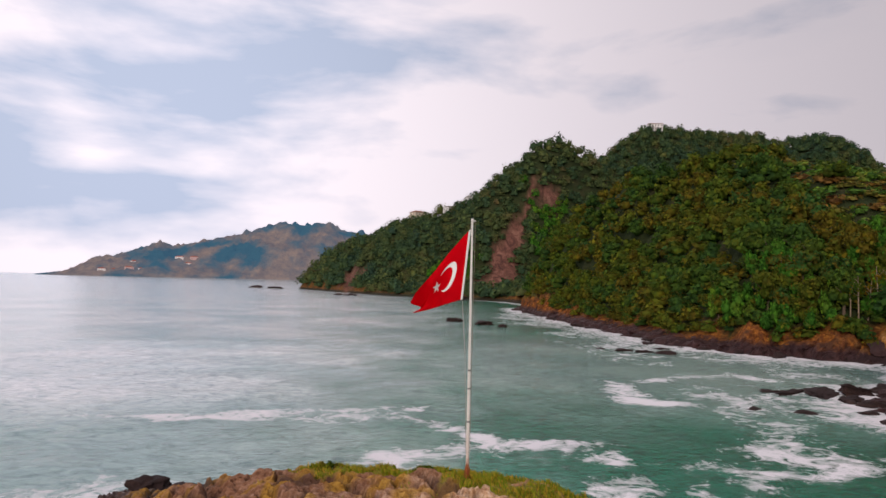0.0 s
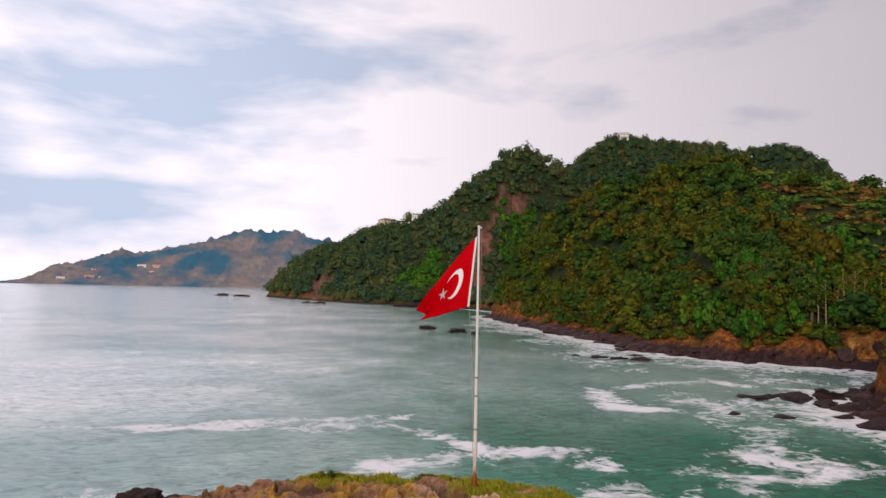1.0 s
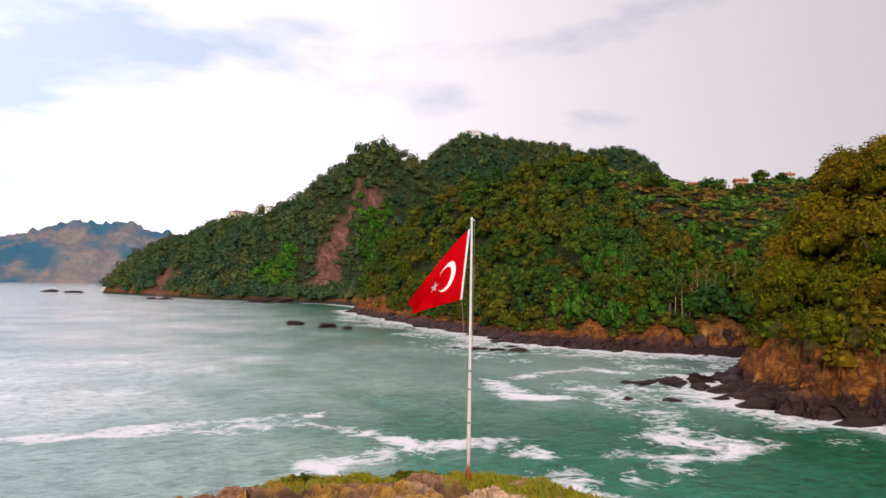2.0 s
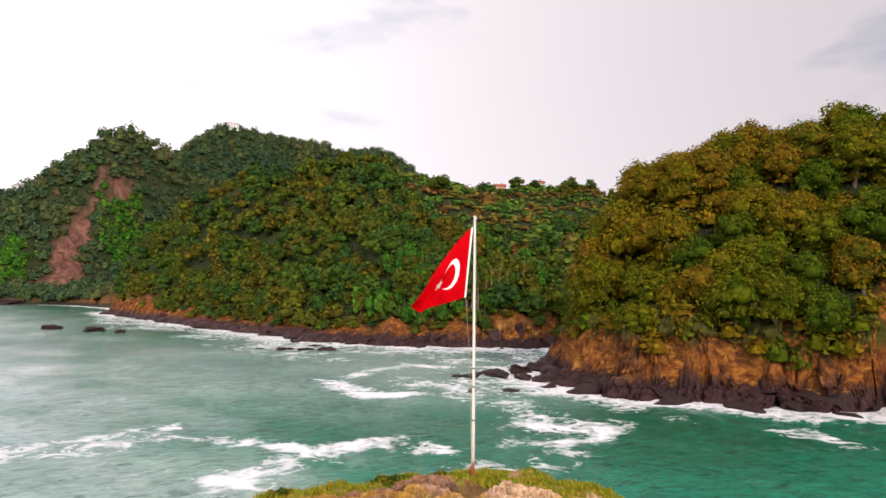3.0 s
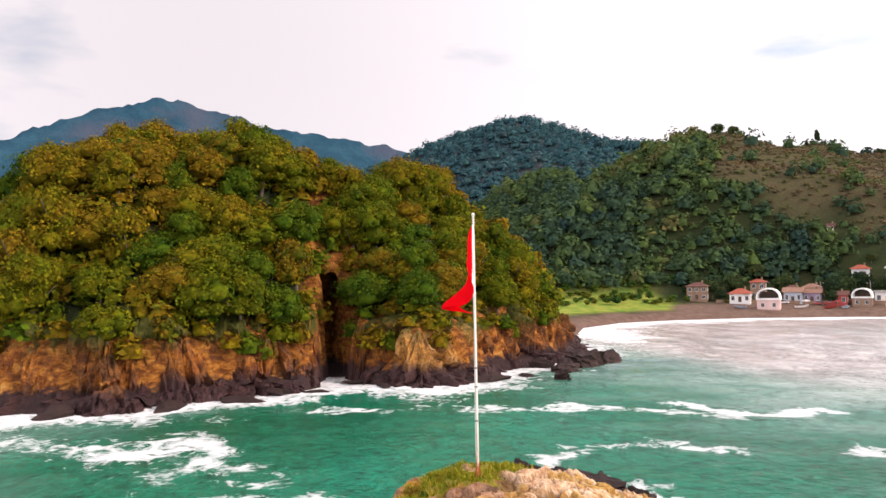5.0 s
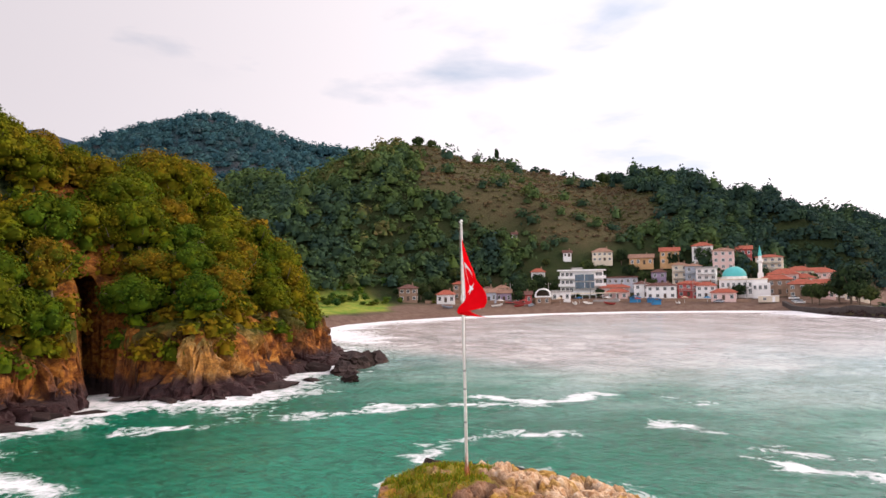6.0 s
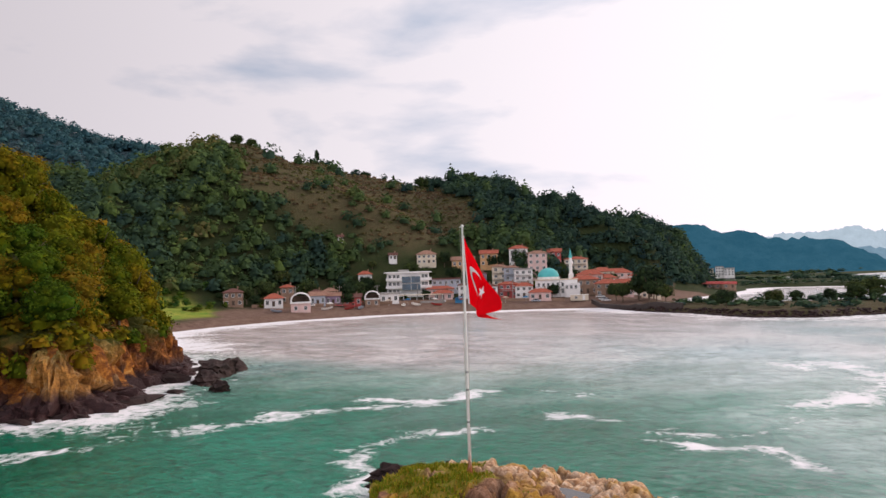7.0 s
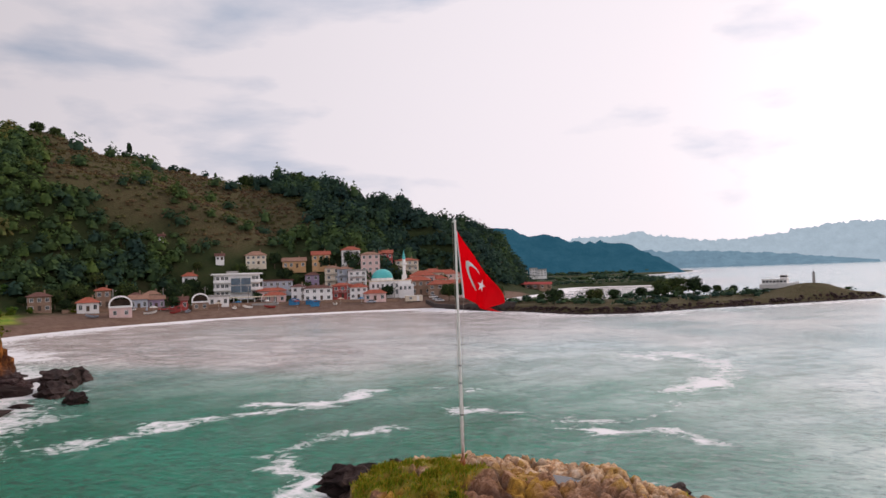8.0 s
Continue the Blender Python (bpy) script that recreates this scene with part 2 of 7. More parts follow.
# each ridge: half width, then crest points (x, y, height)
RIDGES = [
    (44, [(58, 76, 8), (66, 72, 20), (71, 66, 25), (70, 57, 26.5), (74, 44, 25.5), (77, 36, 20.5), (83, 24, 23.5), (90, 10, 8), (104, -2, 2)]),
    (95, [(46, 292, 9), (50, 285, 15), (56, 264, 26), (63, 243, 37), (72, 221, 43), (84, 194, 46), (98, 179, 39.5), (111, 169, 33), (135, 163, 25), (180, 150, 23)]),
    (120, [(160, 310, 38), (203, 279, 50), (235, 235, 53), (300, 180, 45)]),
    (190, [(203, 320, 46), (300, 460, 70), (330, 620, 110)]),
    (75, [(74, 588, 84), (90, 590, 96), (104, 597, 110), (128, 611, 116), (150, 622, 106)]),
    (140, [(150, 640, 96), (196, 690, 134), (212, 698, 148), (240, 715, 160), (299, 760, 172), (351, 726, 156), (420, 700, 150)]),
    (105, [(-70, 700, 34), (-45, 671, 44), (-4, 641, 60), (34, 608, 66), (70, 590, 76)]),
    (300, [(1000, 90, 150), (840, 20, 140), (676, -100, 142), (625, -135, 148), (590, -215, 122), (700, -420, 110)]),
    (150, [(676, -100, 138), (450, -150, 78), (320, -130, 68), (280, -128, 70), (270, -145, 66), (300, -195, 75), (284, -207, 70), (265, -242, 60), (245, -244, 61), (203, -248, 44)]),
    (70, [(203, -248, 44), (186, -259, 38), (176, -272, 30), (174, -292, 38), (160, -316, 34), (150, -326, 14)]),
    (90, [(330, -60, 60), (250, -60, 40)]),
]


def polygon_distance(px, py, ring):
    """Signed distance to the ring, positive inside."""
    best, inside = np.full(px.shape, 1e12), np.zeros(px.shape, bool)
    for (ax, ay), (bx, by) in zip(ring, np.roll(ring, -1, 0)):
        dx, dy = bx - ax, by - ay
        s = np.clip(((px - ax) * dx + (py - ay) * dy) / (dx * dx + dy * dy), 0, 1)
        best = np.minimum(best, (px - ax - s * dx) ** 2 + (py - ay - s * dy) ** 2)
        if ay != by:
            cross = (ay > py) != (by > py)
            inside ^= cross & (px < dx * (py - ay) / (by - ay) + ax)
    return np.where(inside, 1, -1) * np.sqrt(best)


def smooth(a, b, x):
    s = np.clip((x - a) / (b - a), 0, 1)
    return s * s * (3 - 2 * s)


WAVES = np.random.RandomState(5).uniform(0, 1, (40, 4))


def rolling(x, y, size, seed=0):
    """Smooth wandering relief in -1..1, made of crossing waves of about that size."""
    total = np.zeros(np.shape(x))
    for k in range(7):
        a, p, q, s = WAVES[(seed * 7 + k) % 40]
        f = 6.283 / (size * (0.5 + 1.2 * s))
        total = total + np.sin((x * math.cos(6.283 * a) + y * math.sin(6.283 * a)) * f + 6.283 * p + 1.3 * np.sin(x * f * 0.6 + 6 * q))
    return total / 4.0


def ridge_height(x, y):
    h = np.zeros(np.shape(x))
    for width, crest in RIDGES:
        best = np.zeros(np.shape(x))
        for (ax, ay, az), (bx, by, bz) in zip(crest, crest[1:]):
            dx, dy = bx - ax, by - ay
            s = np.clip(((x - ax) * dx + (y - ay) * dy) / (dx * dx + dy * dy), 0, 1)
            d = np.hypot(x - ax - s * dx, y - ay - s * dy) / width
            best = np.maximum(best, (az + s * (bz - az)) * (1 - smooth(0, 1, d) * 0.6 - 0.4 * np.clip(d, 0, 1)))
        h = np.maximum(h, best) + 0.1 * np.minimum(h, best)
    return h


def shore_kind(x, y):
    """1 where the shore is a rock cliff, 0 where it is flat."""
    return smooth(-20, -6, y - 0.10 * np.maximum(x - 70, 0))


def land_height(x, y, want_parts=False, cave=True):
    wob = rolling(x, y, 9, 1) * 1.0 + rolling(x, y, 3.5, 2) * 0.35
    far = np.clip(np.hypot(x, y) / 600, 0, 1)
    d = polygon_distance(x, y, COAST)
    dw = d + wob * shore_kind(x, y) * (1 + 2 * far)
    steep = shore_kind(x, y)
    hills = ridge_height(x, y) + rolling(x, y, 42, 3) * np.clip(d / 60, 0, 1) * 2.5 + rolling(x, y, 140, 4) * np.clip(d / 200, 0, 1) * 5
    rise = 4.6 - 3.3 * smooth(82, 92, y) + 1.6 * smooth(12, 5, np.hypot(x - 76, y - 106)) + 2.4 * smooth(225, 260, y)
    bench = 1.1 * smooth(0, 1.5, dw) + rise * smooth(1.8, 4.2, dw + 0.6 * rolling(x, y, 5, 3)) + np.maximum(dw - 4, 0) * (1.15 + 1.0 * smooth(195, 245, y) * smooth(335, 305, y) * (x < 110) + 0.4 * smooth(55, 68, y) * smooth(86, 82, y))
    cliff = np.minimum(np.maximum(hills, 3.5 * smooth(0, 8, d)), bench)
    cap = 2.2 + 4.6 * smooth(85, 125, x) * smooth(-300, -240, y)
    flat = np.minimum(0.125 * np.clip(d, 0, 60) + 0.9 * smooth(0, 6, d), cap)
    spit = smooth(95, 82, x) * (y > -260) * (y < -100)
    flat = flat * (1 - spit) + spit * (1.5 * smooth(0, 1.9, d + 0.5 * wob) + 0.015 * np.clip(d, 0, 30))
    m = smooth(-235, -265, y)
    flat = flat + 3.6 * np.exp(-((x + 6) ** 2 + (y + 183) ** 2) / 120.0) * smooth(0, 6, d)
    slope = flat + np.maximum(hills - 6, 0) * smooth(34 - 22 * m, 70 - 34 * m, d)
    under = np.clip(np.minimum(d, dw), -40, 0) * 0.35 - 0.25
    h = np.where(dw > 0, steep * cliff, 0) + (1 - steep) * np.where(d > 0, slope, 0)
    h = np.where(steep * dw + (1 - steep) * d <= 0, under, h)
    # the dark cleft through the headland's cliff
    s = np.clip((x - 50) / 26, 0, 1)
    cleft = smooth(3.2, 2.1, np.abs(y - 34.8 - 3.5 * s - 1.5 * smooth(58, 51, x) + 0.6 * rolling(x, y, 6, 2) + 0.3 * rolling(x, y, 2.6, 4)) * (1 + 0.8 * smooth(57, 66, x))) * (x > 49) * smooth(32, 24, x - 50)
    h = h + cave * cleft * (np.minimum(h, -0.4 + np.maximum(x - 62, 0) * 0.2) - h)
    return (h, d, steep) if want_parts else h


def ground_at(x, y):
    return float(land_height(np.array([float(x)]), np.array([float(y)]))[0])


def grid_mesh(name, xs, ys, zs, keep=None):
    """A sheet over a two-dimensional array of points."""
    rows, cols = xs.shape
    idx = np.arange(rows * cols).reshape(rows, cols)
    quads = np.stack([idx[:-1, :-1], idx[1:, :-1], idx[1:, 1:], idx[:-1, 1:]], -1).reshape(-1, 4)
    if keep is not None:
        k = keep.ravel()
        quads = quads[k[quads].any(1)]
    used = np.unique(quads)
    remap = np.zeros(rows * cols, int)
    remap[used] = np.arange(len(used))
    verts = np.stack([xs.ravel(), ys.ravel(), zs.ravel()], -1)[used]
    me = bpy.data.meshes.new(name)
    me.from_pydata(verts.tolist(), [], remap[quads].tolist())
    me.polygons.foreach_set("use_smooth", np.ones(len(me.polygons), bool))
    return me, used


def add_attribute(me, name, values):
    a = me.attributes.new(name, "FLOAT", "POINT")
    a.data.foreach_set("value", np.asarray(values, np.float32))


# bare rock gashes: half width, then points along it
SCARS = [(3.6, [(96, 572), (93, 566)]), (4, [(100, 566), (112, 568)]), (2.6, [(88, 558), (81, 547)]), (6, [(81, 547), (70, 528)]), (13.5, [(66, 519), (56, 500), (52, 482)]), (9, [(-50, 598), (-42, 574)]), (6, [(-12, 522), (-6, 505)]), (7, [(14, 500), (26, 480)])]
MEADOWS = [(33, 526, 16, 15), (107, 553, 19, 17), (98, 534, 8, 11)]


def scar(x, y):
    """Bare rock faces in the far woods."""
    wob = 0.35 * rolling(x, y, 9, 1) + 0.4 * rolling(x, y, 24, 3)
    total = np.zeros(np.shape(x))
    for width, line in SCARS:
        best = np.full(np.shape(x), 1e9)
        for (ax, ay), (bx, by) in zip(line, line[1:]):
            dx, dy = bx - ax, by - ay
            q = np.clip(((x - ax) * dx + (y - ay) * dy) / (dx * dx + dy * dy), 0, 1)
            best = np.minimum(best, np.hypot(x - ax - q * dx, y - ay - q * dy))
        total = np.maximum(total, smooth(1.2, 0.6, best / width + wob))
    return total


def green_slope(x, y):
    """Patches of bright green brake on the far hill."""
    total = np.zeros(np.shape(x))
    for cx, cy, a, b in MEADOWS:
        total = np.maximum(total, smooth(1.15, 0.75, np.hypot((x - cx) / a, (y - cy) / b) + 0.45 * rolling(x, y, 9, 2) + 0.3 * rolling(x, y, 20, 4)))
    return total


OPEN_SLOPE = np.array([(300, -112), (276, -120), (249, -114), (228, -102), (219, -114), (209, -131), (198, -150), (189, -175), (184, -198), (198, -212), (229, -222), (262, -243), (300, -262), (340, -190)], float)


def bare_slope(x, y):
    """The open brown slopes above the village, between the woods."""
    return smooth(-4, 5, polygon_distance(x, y, OPEN_SLOPE) + 4 * rolling(x, y, 22, 5) + 2 * rolling(x, y, 9, 3))


def build_land():
    ang = np.radians(np.linspace(-26, 206, 570))
    rad = np.concatenate([np.geomspace(34, 190, 165), np.geomspace(192, 4300, 150)])
    A, R = np.meshgrid(ang, rad, indexing="ij")
    x, y = 20 + R * np.sin(A), 30 + R * np.cos(A)
    h, d, steep = land_height(x, y, True)
    me, used = grid_mesh("ground", x, y, h, h > -1.2)
    rock = steep * smooth(6.2, 4.2, d + 0.8 * rolling(x, y, 5, 2)) * (1 - 0.4 * smooth(300, 380, y))
    gully = smooth(4.6, 3.0, np.abs(y - 34.8 - 3.5 * np.clip((x - 50) / 26, 0, 1))) * (x > 48) * (x < 80)
    rock = np.maximum(rock, gully)
    spit = smooth(95, 82, x) * (y > -260) * (y < -100)
    sand = (1 - steep) * (1 - spit) * smooth(26, 18, d + 3 * rolling(x, y, 12, 4) + 13 * smooth(-68, -54, y)) * (y > -260)
    field = (1 - steep) * smooth(8, 14, d) * (x > 120) * smooth(-70, -60, y) * smooth(48, 34, d)
    orchard = np.maximum((1 - steep) * bare_slope(x, y) * (y > -235), spit)
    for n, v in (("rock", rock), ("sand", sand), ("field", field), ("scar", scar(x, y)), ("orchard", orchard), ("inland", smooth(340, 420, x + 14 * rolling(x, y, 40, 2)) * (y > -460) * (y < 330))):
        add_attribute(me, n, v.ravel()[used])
    me.materials.append(LAND)
    return tagged(new("ground", me), "wooded hilly coast with cliffs and a beach", "coast", kind="structure")


build_land()


def block_relief(U, V, cell, depth, crack, seed):
    """Broken blocks over a sheet: each cell has its own height and tilt, with a crack round it."""
    table = np.random.RandomState(seed).uniform(0, 1, (64, 64, 5))
    u, v = U / cell + 0.22 * rolling(U, V, cell * 2.2, 1), V / cell + 0.22 * rolling(U, V, cell * 2.5, 2)
    iu, iv = np.floor(u).astype(int), np.floor(v).astype(int)
    f1, f2 = np.full(U.shape, 9.0), np.full(U.shape, 9.0)
    own, rel = np.zeros(U.shape + (5,)), np.zeros(U.shape + (2,))
    for a in (-1, 0, 1):
        for b in (-1, 0, 1):
            q = table[(iu + a) % 64, (iv + b) % 64]
            du, dv = u - (iu + a + q[..., 0]), v - (iv + b + q[..., 1])
            d = np.hypot(du, dv)
            nearer = d < f1
            f2 = np.where(nearer, f1, np.minimum(f2, d))
            own = np.where(nearer[..., None], q, own)
            rel = np.where(nearer[..., None], np.stack([du, dv], -1), rel)
            f1 = np.where(nearer, d, f1)
    height = (own[..., 2] - 0.5) * depth + (rel[..., 0] * (own[..., 3] - 0.5) + rel[..., 1] * (own[..., 4] - 0.5)) * depth * 1.6
    return height - crack * smooth(0.16, 0.0, f2 - f1) - 0.35 * depth * f1 ** 2


def cliff_material():
    m, t, b = material("cliff_stone", 0.88)
    b.inputs["Specular IOR Level"].default_value = 0.2
    where = t.nodes.new("ShaderNodeTexCoord")
    sep = t.nodes.new("ShaderNodeSeparateXYZ")
    t.links.new(where.outputs["Object"], sep.inputs[0])
    n1, n2 = noise_of(t, 0.20, 7, 0.65, 0.3), noise_of(t, 0.95, 8, 0.72, 0.15, (1, 1, 0.85))
    n3 = noise_of(t, 4.5, 6, 0.7, 0.5)
    dark = ramp(t, n2, (0.32, (0.040, 0.014, 0.010)), (0.47, (0.21, 0.066, 0.016)), (0.62, (0.48, 0.178, 0.030)), (0.82, (0.60, 0.35, 0.11)))
    light = ramp(t, n2, (0.28, (0.16, 0.060, 0.02)), (0.5, (0.58, 0.27, 0.06)), (0.72, (0.72, 0.52, 0.27)))
    pale = ramp(t, mathn(t, "ADD", attribute(t, "pale"), mathn(t, "SUBTRACT", n1, 0.5)), (0.42, (0, 0, 0)), (0.62, (1, 1, 1)))
    stone = blend(t, pale, dark, light)
    stone = blend(t, mathn(t, "MULTIPLY", ramp(t, noise_of(t, 0.33, 6, 0.7, 0.4), (0.44, (0, 0, 0)), (0.60, (1, 1, 1))), 0.75), stone, ramp(t, n2, (0.35, (0.045, 0.022, 0.016)), (0.65, (0.17, 0.085, 0.036))))
    stone = blend(t, 1.0, stone, ramp(t, n3, (0.33, (0.42, 0.37, 0.36)), (0.55, (1, 1, 1))), "MULTIPLY")
    level = mathn(t, "ADD", sep.outputs["Z"], mathn(t, "MULTIPLY", mathn(t, "SUBTRACT", n1, 0.5), 4.0))
    wet = ramp(t, mathn(t, "MULTIPLY", level, 0.2), (0.30, (1, 1, 1)), (0.56, (0, 0, 0)))
    stone = blend(t, wet, stone, ramp(t, n2, (0.3, (0.020, 0.010, 0.012)), (0.7, (0.080, 0.038, 0.036))))
    growth = ramp(t, mathn(t, "ADD", mathn(t, "MULTIPLY", sep.outputs["Z"], 0.085), mathn(t, "MULTIPLY", n1, 0.6)), (0.70, (0, 0, 0)), (0.86, (1, 1, 1)))
    stone = blend(t, growth, stone, ramp(t, n2, (0.3, (0.035, 0.045, 0.010)), (0.7, (0.12, 0.11, 0.02))))
    t.links.new(stone, b.inputs["Base Color"])
    t.links.new(ramp(t, wet, (0.0, (0.9, 0.9, 0.9)), (1.0, (0.4, 0.4, 0.4))), b.inputs["Roughness"])
    bump(t, b, mathn(t, "ADD", n2, mathn(t, "MULTIPLY", n3, 0.4)), 0.9, 0.45)
    return m


CLIFF = cliff_material()


def build_cliff(line, step, depth, reach, seed, label):
    """The broken rock face along a stretch of the shore, a finer skin over the ground."""
    pts = np.array(line, float)
    seg = np.hypot(*np.diff(pts, axis=0).T)
    s = np.concatenate([[0], np.cumsum(seg)])
    q = np.arange(0, s[-1], step)
    cx, cy = np.interp(q, s, pts[:, 0]), np.interp(q, s, pts[:, 1])
    k = max(1, int(1.8 / step))
    cx, cy = (np.convolve(np.pad(v, k, "edge"), np.ones(2 * k + 1) / (2 * k + 1), "valid") for v in (cx, cy))
    tx, ty = np.gradient(cx), np.gradient(cy)
    ln = np.hypot(tx, ty)
    ix, iy = -ty / ln, tx / ln                      # inland, with the coast run from north to south
    sweep = np.arange(-1.6, reach, step)
    D = np.broadcast_to(sweep, (len(q), len(sweep)))
    X, Y = cx[:, None] + ix[:, None] * D, cy[:, None] + iy[:, None] * D
    Z = np.maximum(land_height(X, Y), -1.5)
    S = np.broadcast_to(q[:, None], X.shape)
    V = Z + 0.5 * D
    r = block_relief(S, V * 0.6, 2.4, 1.5, 0.5, seed) + block_relief(S, V * 0.7, 0.95, 0.55, 0.22, seed + 1) + block_relief(S, V, 0.45, 0.18, 0.08, seed + 2)
    push = (0.55 + r * depth) * smooth(reach, reach - 1.5, D)
    X, Y, Z = X - ix[:, None] * push, Y - iy[:, None] * push, Z + 0.10 + 0.25 * r * depth * smooth(reach, reach - 1.5, D)
    me, used = grid_mesh("cliff", X, Y, Z, Z > -1.2)
    me.polygons.foreach_set("use_smooth", np.zeros(len(me.polygons), bool))
    pale = 0.85 * smooth(13, 3, np.hypot(X - 54, (Y - 23) * 1.0)) + 0.5 * smooth(18, 4, np.hypot(X - 72, Y - 104))
    add_attribute(me, "pale", pale.ravel()[used])
    me.materials.append(CLIFF)
    return tagged(new("cliff", me), label, "cliff", kind="structure")


build_cliff(COAST_HEAD, 0.22, 1.0, 6.2, 31, "broken orange rock cliff with a dark wet foot")
build_cliff(COAST_NORTH[9:18], 0.4, 0.8, 4.4, 41, "low rust brown rock shore with a dark wet foot")

# ---- sea ----
def streak_mask(x, y, line, width):
    best = np.full(x.shape, 1e9)
    for (ax, ay), (bx, by) in zip(line, line[1:]):
        dx, dy = bx - ax, by - ay
        s = np.clip(((x - ax) * dx + (y - ay) * dy) / max(dx * dx + dy * dy, 1e-6), 0, 1)
        best = np.minimum(best, np.hypot(x - ax - s * dx, y - ay - s * dy))
    return smooth(width, 0, best)


STREAKS = [
    (1.0, [(-26, 60), (-17, 59.3), (-13.7, 61.5), (-7.5, 59.6), (-1.7, 61.7), (2.3, 58.4), (5, 53.5), (9.5, 49.4)]),
    (1.5, [(-2, 46), (1.5, 48), (4, 50.5), (8, 51.5), (12.7, 52)]),
    (1.0, [(-5, 64), (2, 58.7)]),
    (1.7, [(24, 84), (22, 76), (22.3, 71), (26, 68.6)]),
    (1.3, [(26, 84), (39, 92), (49, 84)]),
    (2.4, [(31, 74), (31, 62), (29, 56), (26, 50), (27, 48.5)]),
    (1.6, [(31, 47), (26, 45), (23.5, 43.5), (18, 46)]),
    (1.8, [(19, 45), (19, 42), (17, 39.5)]),
    (1.5, [(12, 42), (12, 37.6)]),
    (1.0, [(11, 52), (13, 47)]),
    (1.2, [(40, 37), (37, 31.5), (39, 27), (35.5, 20), (35.5, 15), (33, 9), (29, 5)]),
    (1.2, [(37, 16), (34, 17)]),
    (0.8, [(36, 7), (29, 3), (30, -3.6), (25.5, -7.5), (20, -7)]),
    (1.1, [(14, 27), (16, 24), (20, 20.6), (21.3, 12.6)]),
    (0.8, [(17, 3), (12, 1.7), (5.7, 3.2), (0.9, 2.1), (0, -5.5), (-2.2, -20.5)]),
    (0.8, [(6, 7.5), (-1.6, 5.3), (-6, 8)]),
    (1.3, [(6, -41), (12, -38), (9, -35)]),
    (0.8, [(20, 14), (18, 11)]),
    (1.4, [(13, -41), (6.5, -42), (1, -34), (-1.3, -27), (0, -16), (0.8, -9)]),
    (0.8, [(1.5, 2), (8, 4.5)]),
    (0.9, [(27.5, 58.5), (26, 48)]),
    (1.0, [(-16, 60), (-9.5, 62.5), (0.5, 64.5)]),
]
ISLET = np.array([(-16, 40), (-9, 39.5), (-3, 37), (1.5, 35.2), (5.5, 33), (8.5, 30), (11.5, 26.5), (12.6, 23.5), (9.5, 21.3), (4, 20.2), (-2, 20.6),
                  (-8, 22), (-13, 25), (-15.5, 30), (-19, 35)], float)


